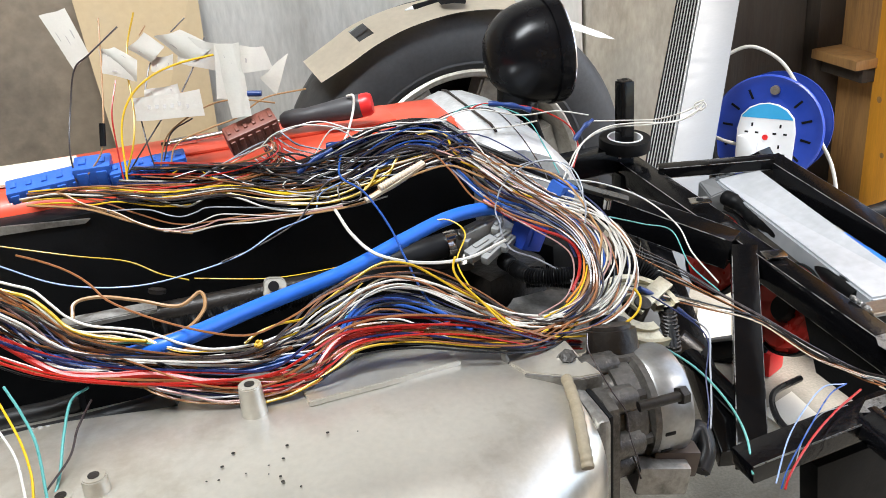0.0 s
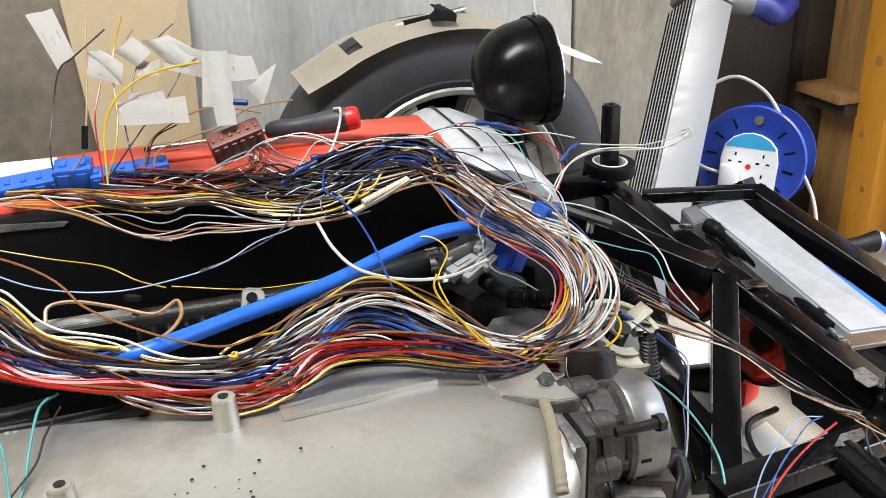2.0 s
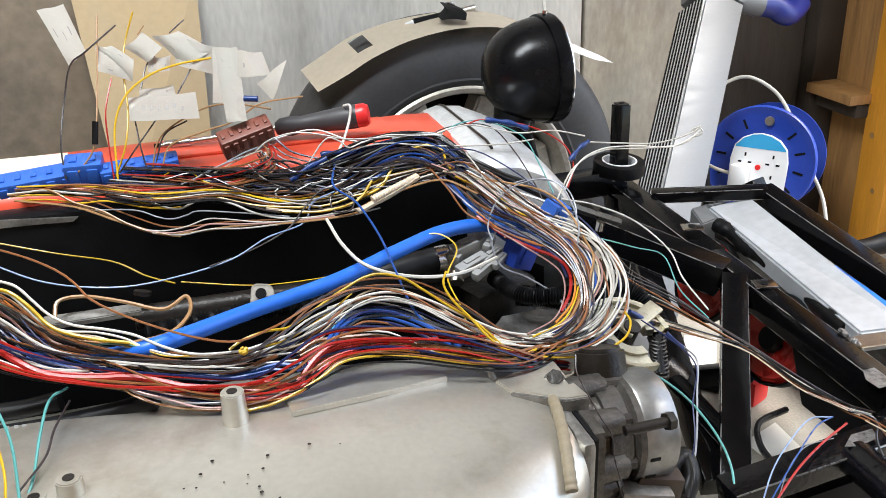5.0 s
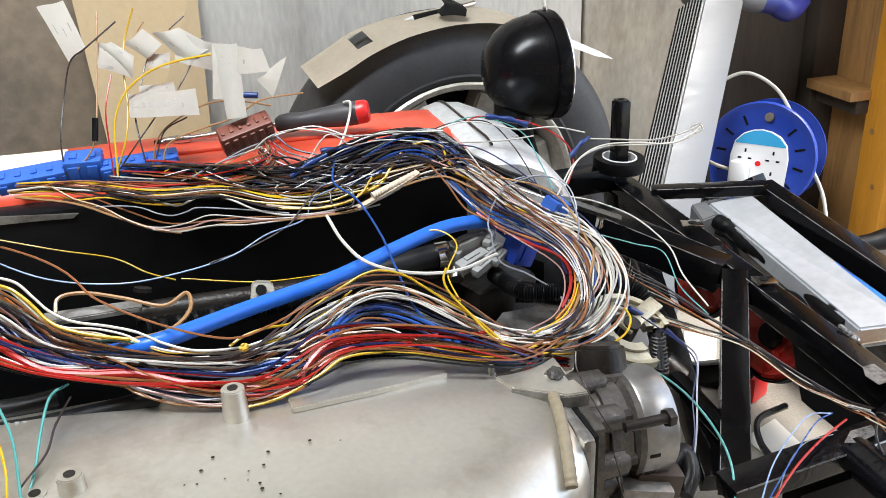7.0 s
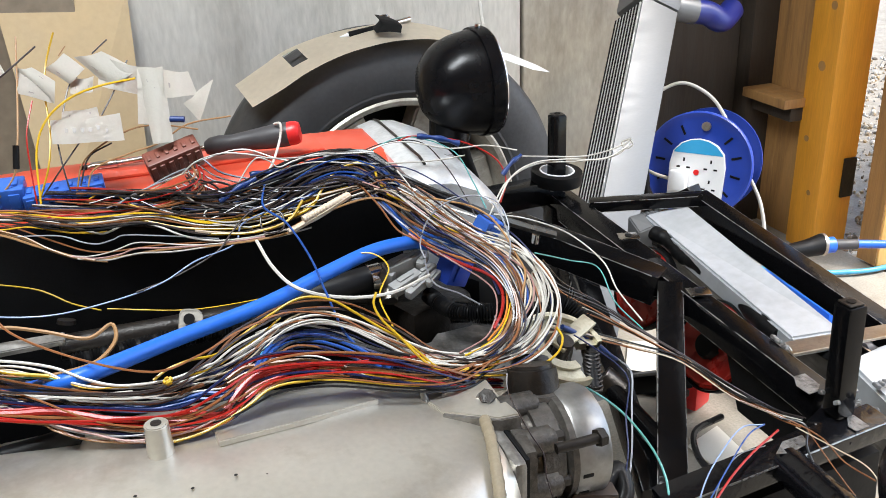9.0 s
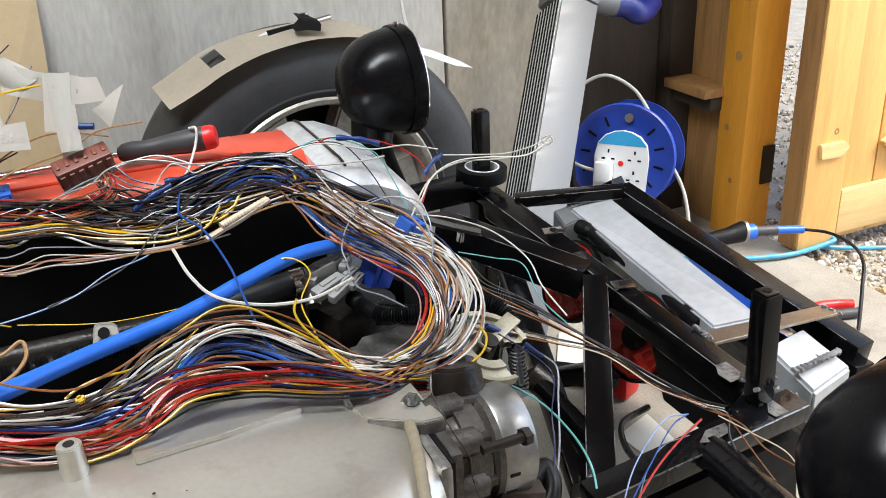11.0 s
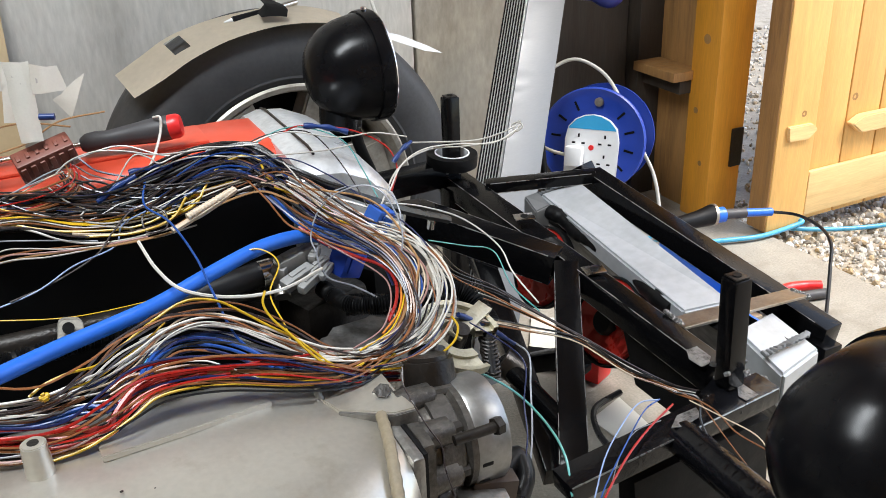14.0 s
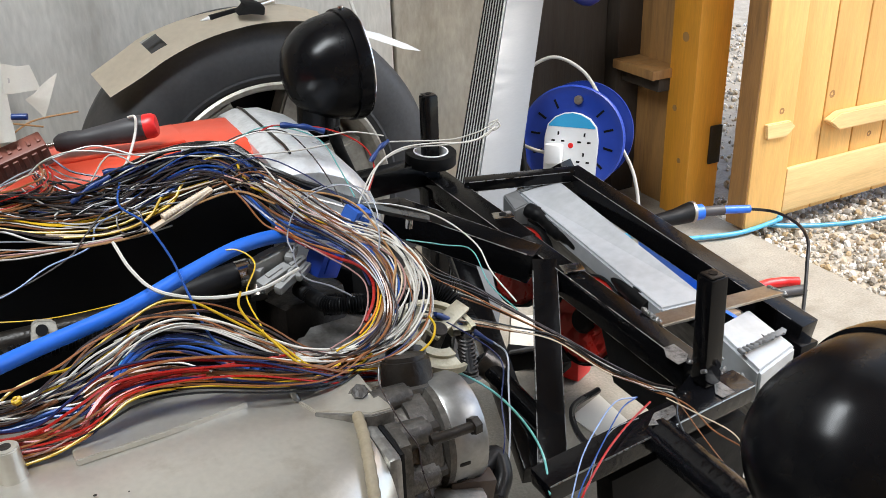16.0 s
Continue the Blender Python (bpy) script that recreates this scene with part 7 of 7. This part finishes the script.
flag([(-0.136, 1.19, 0.783), (-0.106, 1.194, 0.787), (-0.087, 1.144, 0.739), (-0.107, 1.133, 0.727)], 3, 0.002)
flag([(-0.077, 1.144, 0.744), (-0.058, 1.138, 0.744), (-0.035, 1.114, 0.731), (-0.04, 1.105, 0.708)], 2, 0.003)
flag([(-0.076, 1.121, 0.72), (-0.076, 1.143, 0.743), (-0.055, 1.136, 0.742), (-0.042, 1.106, 0.709)], 2, 0.002)
flag([(-0.045, 1.144, 0.74), (-0.022, 1.144, 0.755), (-0.002, 1.12, 0.74), (-0.021, 1.119, 0.726)], 1)
flag([(-0.012, 1.145, 0.75), (0.019, 1.137, 0.754), (0.055, 1.112, 0.734), (0.02, 1.115, 0.718)], 1)
flag([(0.017, 1.142, 0.749), (0.059, 1.112, 0.736), (0.053, 1.101, 0.707), (0.009, 1.12, 0.721)], 1)
flag([(-0.019, 1.131, 0.729), (0.006, 1.125, 0.729), (0.002, 1.108, 0.715), (-0.022, 1.115, 0.716)], 2)
flag([(-0.048, 1.1, 0.691), (0.027, 1.08, 0.694), (0.027, 1.057, 0.669), (-0.049, 1.079, 0.67)], 6, 0.004)
flag([(-0.034, 1.105, 0.698), (0.004, 1.095, 0.701), (0.005, 1.085, 0.691), (-0.036, 1.096, 0.689)], 2, 0.003)
flag([(0.054, 1.114, 0.737), (0.082, 1.106, 0.736), (0.078, 1.04, 0.665), (0.056, 1.047, 0.665)], 0, 0.003)
flag([(0.054, 1.114, 0.737), (0.044, 1.069, 0.682), (0.071, 1.061, 0.681), (0.082, 1.105, 0.735)], 5, 0.002)
flag([(0.08, 1.105, 0.734), (0.109, 1.095, 0.729), (0.114, 1.072, 0.707), (0.076, 1.083, 0.707)], 1)
flag([(0.096, 1.073, 0.699), (0.114, 1.073, 0.71), (0.134, 1.073, 0.723), (0.11, 1.05, 0.683)], 0, 0.004)
wire(flags, [(-0.128, 1.075, 0.611), (-0.128, 1.091, 0.647), (-0.118, 1.12, 0.691), (-0.106, 1.133, 0.727), (-0.087, 1.134, 0.741), (-0.05, 1.146, 0.766)], "dark", 0.0014)
wire(flags, [(-0.117, 1.074, 0.615), (-0.096, 1.078, 0.637), (-0.087, 1.087, 0.663), (-0.078, 1.119, 0.714), (-0.069, 1.156, 0.777)], "tan", 0.0014)
wire(flags, [(-0.076, 1.059, 0.609), (-0.076, 1.076, 0.645), (-0.074, 1.091, 0.68), (-0.063, 1.114, 0.712)], "red", 0.0012)
wire(flags, [(-0.072, 1.058, 0.609), (-0.067, 1.081, 0.662), (-0.051, 1.091, 0.694), (-0.023, 1.092, 0.715), (0.01, 1.088, 0.726), (0.05, 1.089, 0.73)], "yellow", 0.0016)
wire(flags, [(-0.073, 1.06, 0.612), (-0.057, 1.071, 0.647), (-0.05, 1.095, 0.68), (-0.049, 1.123, 0.717), (-0.043, 1.146, 0.745), (-0.029, 1.157, 0.778)], "yellow", 0.0015)
wire(flags, [(-0.069, 1.06, 0.616), (-0.047, 1.065, 0.641), (-0.021, 1.081, 0.667)], "dark", 0.0012)
wire(flags, [(-0.037, 1.047, 0.607), (-0.042, 1.065, 0.643), (-0.044, 1.088, 0.668)], "dark", 0.0012)
wire(flags, [(-0.033, 1.109, 0.697), (-0.023, 1.128, 0.72), (-0.012, 1.13, 0.73)], "dark", 0.0012)
wire(flags, [(0.007, 1.096, 0.691), (0.026, 1.112, 0.715), (0.045, 1.131, 0.743)], "dark", 0.0012)
wire(flags, [(0.008, 1.145, 0.752), (0.027, 1.147, 0.766)], "dark", 0.0012)
wire(flags, [(-0.028, 1.145, 0.753), (-0.019, 1.147, 0.763)], "tan", 0.001)
wire(flags, [(-0.033, 1.061, 0.616), (-0.021, 1.072, 0.646), (0.007, 1.072, 0.666), (0.041, 1.069, 0.679), (0.072, 1.06, 0.68), (0.107, 1.047, 0.674)], "tan", 0.0013)
wire(flags, [(-0.023, 1.057, 0.613), (-0.01, 1.065, 0.639), (0.03, 1.06, 0.653), (0.063, 1.055, 0.662), (0.097, 1.053, 0.68), (0.144, 1.042, 0.686)], "tan", 0.0013)
wire(flags, [(-0.028, 1.063, 0.622), (-0.014, 1.072, 0.651), (0.013, 1.07, 0.665)], "dark", 0.0012)
part("heat_shrink", rod((-0.087, 1.09, 0.67), (-0.091, 1.081, 0.646), 0.0035), "black", flags)
part("crimp", rod((0.079, 1.061, 0.686), (0.094, 1.056, 0.685), 0.0035), "tape", flags, "blue crimp terminal")

# ---- loose things ----
driver = thing("screwdriver", "screwdriver with a grey and red moulded grip", "screwdriver", (0.162, 1.113, 0.629))
h0, h1 = Vector((0.12, 1.135, 0.626)), Vector((0.233, 1.098, 0.641))
dm = Matrix.Translation(h0) @ axes(h1 - h0, (0, 0, 1))
ln = (h1 - h0).length
grip = part("grip", lathe([(r, z * ln) for r, z in ((0.0, 0.0), (0.008, 0.0), (0.0115, 0.05), (0.0125, 0.15), (0.0105, 0.28), (0.0125, 0.5), (0.0145, 0.7), (0.0148, 0.84), (0.0145, 0.87))], dm, 28), "grip", driver, "dark grey rubber grip")
part("end_cap", lathe([(r, z * ln) for r, z in ((0.0146, 0.868), (0.0147, 0.9), (0.0145, 0.95), (0.012, 0.985), (0.0, 1.0))], dm, 28), "red_plastic", driver, "red end cap")
part("red_flash", lathe([(r, z * ln) for r, z in ((0.0127, 0.5), (0.0149, 0.68), (0.0152, 0.865))], dm @ pose(0, 0, 0, 0, 0, 150), 16, None, 60), "red_plastic", driver, "red grip inlay")
part("shaft", rod((0.12, 1.135, 0.626), (-0.021, 1.159, 0.613), 0.0036), "chrome", driver)
part("tip", box((-0.024, 1.16, 0.613), (0.012, 0.004, 0.007), None, 0.001), "dark_metal", driver)
part("collar", rod((-0.017, 1.158, 0.614), (0.014, 1.151, 0.617), 0.0055), "chrome", driver)
wire(driver, [(0.171, 1.025, 0.614), (0.186, 1.047, 0.623), (0.203, 1.083, 0.639), (0.207, 1.09, 0.656), (0.201, 1.102, 0.654)], "white", 0.002)

# cardboard sheet against the wall
sheet = thing("cardboard_sheet", "brown corrugated cardboard sheet leaning on the wall", "cardboard", (0.0, 1.85, 0))
bm = bmesh.new()
q = [(-0.134, 1.84, 0.451), (0.061, 1.84, 0.331), (0.079, 1.955, 0.72), (-0.161, 1.955, 0.738)]
lo0, lo1 = Vector(q[0]), Vector(q[1])
lo0 = lo0 + (lo0 - Vector(q[3])) * 0.6
lo1 = lo1 + (lo1 - Vector(q[2])) * 0.35
prism([lo0, lo1, q[2], q[3]], (0, 0.005, 0), bm)
part("card_face", bm, "card", sheet)
# added panel gives this stretch of wall its darker, blotchy colour
dark = thing("dark_panel", "added dark brown panel for the blotchy wall behind the cardboard", "board", (-0.4, 1.9, 0))
part("panel_board", span((-1.2, 1.94, 0.0), (-0.02, 1.962, 1.2), 0.003), mat("dark_blotchy_panel", (0.25, 0.20, 0.145), 0.8, var=0.3, scale=6, bump=0.3, dirt=(0.06, 0.05, 0.04)), dark)

# intercooler stood on end
cooler = thing("intercooler", "aluminium intercooler stood on end against the wall", "intercooler", (0.95, 1.7, 0))
lo, hi = Vector((0.876, 1.431, 0.208)), Vector((1.154, 1.74, 0.63))
ax = (hi - lo).normalized()
wd = Vector((0.986, 0.136, 0))
wd = (wd - ax * wd.dot(ax)).normalized()
dp = ax.cross(wd).normalized()
if dp.y < 0:
    dp = -dp
ct = Matrix((wd, dp, ax)).transposed().to_4x4()
L = (hi - lo).length
mid = (lo + hi) / 2
low_ext = lo.z / max(0.1, ax.z)
part("side_plate", box(mid - ax * low_ext / 2, (0.088, 0.004, L + low_ext), ct, 0.001), "alu", cooler, "brushed silver side plate")
body = part("core", box(mid - ax * low_ext / 2 + dp * 0.052, (0.080, 0.098, L + low_ext - 0.02), ct), "alu_fin", cooler, "fine grey core")
for k in range(8):
    part("fin_bar", box(mid - ax * low_ext / 2 + dp * (0.0085 + k * 0.0125) - wd * 0.042, (0.006, 0.006, L + low_ext - 0.02), ct, 0.001), "cast_bright", body)
    part("charge_tube", box(mid - ax * low_ext / 2 + dp * (0.01475 + k * 0.0125) - wd * 0.0445, (0.0024, 0.0042, L + low_ext - 0.02), ct), "black", body)
tank = part("end_tank", box(hi + ax * 0.036 + dp * 0.05, (0.10, 0.11, 0.066), ct, 0.012), "alu", cooler, "cast aluminium end tank")
part("pipe_neck", rod(hi + ax * 0.03 + dp * 0.03 + wd * 0.04, hi + ax * 0.042 + dp * 0.02 + wd * 0.10, 0.028, None, 28), "alu", tank)
elbow = thing("blue_elbow", "blue silicone elbow on the intercooler pipe", "hose", hi)
part("elbow_hose", hose([hi + ax * 0.038 + dp * 0.025 + wd * 0.085, hi + ax * 0.052 + dp * 0.02 + wd * 0.13, hi + ax * 0.052 + dp * 0.02 + wd * 0.17, hi + ax * 0.10 + dp * 0.03 + wd * 0.20], 0.027, 20), mat("navy_silicone", (0.012, 0.02, 0.16), 0.35, var=0.08), elbow)

# cable reel
reel = thing("cable_reel", "blue extension cable reel with a white socket panel", "cable reel", (1.25, 1.72, 0))
rc = Vector((1.217, 1.649, 0.286))
toward = Vector((-0.868, -0.776, 0.214)).normalized()
RC = Matrix.Translation(rc) @ axes(toward, (0, 0, 1)) @ pose(0, 0, 0, 0, 0, 0)
front = part("front_disc", lathe([(0.0, 0.0), (0.098, 0.0), (0.112, 0.003), (0.117, 0.007), (0.120, 0.004), (0.120, -0.006), (0.114, -0.008), (0.0, -0.008)], RC, 72), "reel", reel)
part("rear_disc", lathe([(0.0, -0.115), (0.112, -0.115), (0.120, -0.111), (0.120, -0.122), (0.0, -0.125)], RC, 64), "reel", reel)
part("drum", lathe([(0.05, -0.115), (0.05, -0.008)], RC, 40), "reel", reel)
part("wound_cable", lathe([(0.05, -0.083)] + [(0.088 + 0.005 * abs(math.sin(k * 0.8)), -0.083 + k * 0.0036) for k in range(21)] + [(0.05, -0.009)], RC, 48), "white_cable", reel, "wound white cable")
out = [(-0.085, -0.060), (0.0, -0.062), (0.030, -0.056), (0.048, -0.040), (0.057, -0.020), (0.060, 0.0), (0.057, 0.020), (0.048, 0.040), (0.030, 0.056), (0.0, 0.062), (-0.085, 0.060)]
panel = part("socket_panel", slab(out, RC @ Matrix.Translation((0, 0, 0.0005)), 0.008, None, 0.001), "white_plastic", reel, "white socket panel with a cyan top")
part("panel_label", slab([(0.026, -0.054), (0.030, -0.053), (0.046, -0.038), (0.055, -0.019), (0.058, 0.0), (0.055, 0.019), (0.046, 0.038), (0.030, 0.053), (0.026, 0.054)], RC @ Matrix.Translation((0, 0, 0.0087)), 0.0006), "reel_label", panel, "cyan label")
for cx, cy in ((0.0, 0.03), (0.0, -0.03), (-0.045, 0.03), (-0.045, -0.03)):
    for dx, dy, w, h in ((0.011, 0, 0.008, 0.004), (-0.006, 0.011, 0.004, 0.008), (-0.006, -0.011, 0.004, 0.008)):
        part("socket_slot", box(RC @ Vector((cx + dx, cy + dy, 0.0086)), (w, h, 0.001), RC.to_3x3().to_4x4()), "black", panel)
part("reset_button", rod(RC @ Vector((-0.015, 0.0, 0.008)), RC @ Vector((-0.015, 0.0, 0.011)), 0.006), "red_plastic", panel)
plug = part("plug", box(RC @ Vector((-0.035, 0.035, 0.022)), (0.045, 0.04, 0.028), RC.to_3x3().to_4x4(), 0.006), "white_plastic", panel, "white mains plug")
for k in range(11):
    a = 0.5 + k * 0.5
    part("rim_slot", box(RC @ Vector((0.085 * math.cos(a), 0.085 * math.sin(a), 0.0005)), (0.022, 0.005, 0.002), RC.to_3x3().to_4x4() @ pose(0, 0, 0, 0, 0, math.degrees(a))), "black", front)
part("winding_knob", rod(RC @ Vector((0.088, -0.01, 0.0)), RC @ Vector((0.088, -0.01, 0.012)), 0.010, None, 24, None, 0.002), "steel", front)
part("stand", hose([rc + Vector((-0.10, 0.06, 0.02)), rc + Vector((-0.11, 0.02, -0.10)), Vector((rc.x - 0.10, rc.y, 0.008)), Vector((rc.x + 0.10, rc.y, 0.008)), rc + Vector((0.11, 0.04, -0.10))], 0.008, 10), "black", reel)
cable = thing("white_cable", "white mains cable looped over the reel", "cable", rc)
part("cable_loop", hose([(1.133, 1.774, 0.395), (1.2, 1.784, 0.429), (1.25, 1.766, 0.443), (1.295, 1.727, 0.414), (1.304, 1.676, 0.371), (1.319, 1.667, 0.324), (1.342, 1.628, 0.249), (1.347, 1.583, 0.192), (1.338, 1.547, 0.116), (1.301, 1.517, 0.072)], 0.0042, 10), "white_cable", cable)
part("wall_drop", hose([(0.765, 1.822, 0.696), (0.762, 1.803, 0.653), (0.753, 1.77, 0.625), (0.749, 1.736, 0.596), (0.744, 1.703, 0.546)], 0.004, 8), "white_cable", cable)
part("plug_lead", hose([RC @ Vector((-0.035, 0.05, 0.02)), RC @ Vector((-0.028, 0.085, 0.025)), RC @ Vector((-0.02, 0.125, 0.0))], 0.004, 8), "white_cable", cable)

# torch, air line and tools outside the chassis
torch = thing("soldering_iron", "blue and black gas soldering iron in its stand", "tool", (1.28, 1.296, 0.22))
part("stand_tube", hose([(1.17, 1.293, 0.226), (1.225, 1.3, 0.22), (1.267, 1.303, 0.22)], lambda s: 0.013 + 0.008 * s, 18), "black", torch, "black perforated holder")
part("holder_ring", lathe([(0.018, 0), (0.022, 0), (0.022, 0.006), (0.018, 0.006), (0.018, 0)], Matrix.Translation((1.267, 1.303, 0.22)) @ axes(Vector((1.313, 1.291, 0.217)) - Vector((1.267, 1.303, 0.22))), 28), "steel", torch)
part("blue_collar", rod((1.271, 1.3, 0.218), (1.291, 1.296, 0.218), 0.016), "blue_hose", torch)
part("grip", rod((1.291, 1.296, 0.218), (1.337, 1.284, 0.216), 0.0105), "grip", torch)
part("handle", rod((1.337, 1.284, 0.216), (1.395, 1.271, 0.21), 0.0085), "blue_hose", torch, "blue handle")
part("lead", hose([(1.395, 1.271, 0.21), (1.417, 1.225, 0.215), (1.376, 1.132, 0.235), (1.312, 1.048, 0.249), (1.263, 1.001, 0.231), (1.211, 0.954, 0.211), (1.162, 0.912, 0.202)], 0.0032, 8), "rubber", torch)
air = thing("air_line", "pale blue air hose lying on the ground", "hose", (1.8, 1.3, 0))
part("hose_line", hose([(1.359, 1.652, 0.012), (1.445, 1.565, 0.012), (1.534, 1.526, 0.012), (1.622, 1.503, 0.012), (1.719, 1.507, 0.012), (1.757, 1.508, 0.02), (1.724, 1.57, 0.012)], 0.006, 12), WIRE["sky"], air)
part("hose_line", hose([(1.723, 1.528, 0), (1.818, 1.488, -0.01), (1.937, 1.449, -0.015), (2.1, 1.412, -0.015)], 0.006, 12), WIRE["sky"], air)
pliers = thing("pliers", "red-handled pliers lying beside the chassis", "pliers", (1.507, 1.262, 0))
part("handle", hose([(1.345, 1.231, 0.012), (1.457, 1.272, 0.012), (1.509, 1.266, 0.012), (1.546, 1.247, 0.012)], 0.011, 12), "red_plastic", pliers, "red grip")
part("handle", hose([(1.34, 1.225, 0.012), (1.425, 1.232, 0.012), (1.479, 1.229, 0.012), (1.53, 1.216, 0.012)], 0.011, 12), "grip", pliers, "grey and red grip")
part("jaw", box((1.319, 1.22, 0.01), (0.04, 0.03, 0.014), None, 0.003), "steel", pliers)
tray = thing("blue_tray", "blue plastic tray on the floor behind the radiator", "tray", (1.249, 1.314, 0.1))
part("tray_rim", beam((1.208, 1.368, 0.14), (1.188, 1.159, 0.14), 0.03, 0.03, 0.004), "blue_hose", tray)
part("tray_base", span((1.06, 1.02, 0.0), (1.20, 1.24, 0.11), 0.01), "blue_hose", tray)
for pts, lab in (([(0.84, 1.095, 0.002), (0.923, 1.126, 0.002), (0.919, 1.039, 0.002), (0.852, 1.005, 0.002)], "white paper sheet on the floor"), ([(0.937, 1.452, 0.002), (0.993, 1.419, 0.002), (0.886, 1.255, 0.002), (0.841, 1.305, 0.002)], "white card offcut on the floor"), ([(0.998, 1.801, 0.002), (1.037, 1.759, 0.002), (0.979, 1.605, 0.002), (0.935, 1.632, 0.002)], "white card offcut on the floor")):
    t = thing("paper_sheet", lab, "paper", pts[0])
    part("sheet", prism(pts, 0.002), "paper", t)
box_red = thing("red_tool_case", "small red plastic case on the floor", "case", (0.918, 1.209, 0.03))
part("case_body", box((0.922, 1.206, 0.03), (0.05, 0.05, 0.05), pose(0, 0, 0, 0, 0, 25), 0.006), "red_plastic", box_red)
part("case_latch", box((0.88, 1.173, 0.05), (0.03, 0.01, 0.012), pose(0, 0, 0, 0, 0, 25), 0.002), "black", box_red)
bar = thing("black_bar", "black drilled steel bar on the floor", "bar", (0.882, 1.259, 0.02))
part("bar_body", beam((0.838, 1.311, 0.015), (0.932, 1.228, 0.015), 0.05, 0.02, 0.003), "black", bar)

# drain channel edge and gravel outside
rnd = random.Random(9)
verts, faces = [], []
ico = bmesh.new()
bmesh.ops.create_icosphere(ico, subdivisions=1, radius=1)
iv, jf = [v.co.copy() for v in ico.verts], [[v.index for v in f.verts] for f in ico.faces]
ico.free()
for k in range(14000):
    u = rnd.random() ** 1.6
    x, y = 1.67 + u * 3.2, rnd.uniform(-0.2, 2.6)
    if rnd.random() < 0.42:
        x, y = rnd.uniform(1.67, 2.6), rnd.uniform(0.8, 1.75)
    elif rnd.random() < 0.6:
        x, y = rnd.uniform(1.7, 3.6), rnd.uniform(1.58, 3.4)
    s = rnd.choice((0.003, 0.004, 0.005, 0.007, 0.011)) * rnd.uniform(0.7, 1.2)
    turn = Euler((rnd.uniform(0, 6), rnd.uniform(0, 6), rnd.uniform(0, 6))).to_matrix()
    sx, sy, sz = s * rnd.uniform(0.8, 1.3), s, s * rnd.uniform(0.5, 0.8)
    base = len(verts)
    verts += [tuple(Vector((x, y, -0.034 + s * 0.35)) + turn @ Vector((v.x * sx, v.y * sy, v.z * sz))) for v in iv]
    faces += [[base + i for i in f] for f in jf]
me = bpy.data.meshes.new("gravel")
me.from_pydata(verts, [], faces)
sm = mat("loose_gravel", (0.40, 0.35, 0.27), 0.8, var=0.2, scale=30, bump=0.3)
n, l = sm.node_tree.nodes, sm.node_tree.links
geo, cr = n.new("ShaderNodeNewGeometry"), n.new("ShaderNodeValToRGB")
for pos, col in ((0.0, (0.12, 0.09, 0.055, 1)), (0.35, (0.26, 0.21, 0.15, 1)), (0.6, (0.42, 0.38, 0.32, 1)), (0.85, (0.42, 0.30, 0.16, 1)), (1.0, (0.66, 0.63, 0.58, 1))):
    e = cr.color_ramp.elements.new(pos) if 0 < pos < 1 else cr.color_ramp.elements[int(pos)]
    e.color = col
l.new(geo.outputs["Random Per Island"], cr.inputs[0])
l.new(cr.outputs[0], n["Principled BSDF"].inputs["Base Color"])
me.materials.append(sm)
tagged(new("gravel", me), "loose mixed gravel in front of the garage", "gravel", kind="stuff")
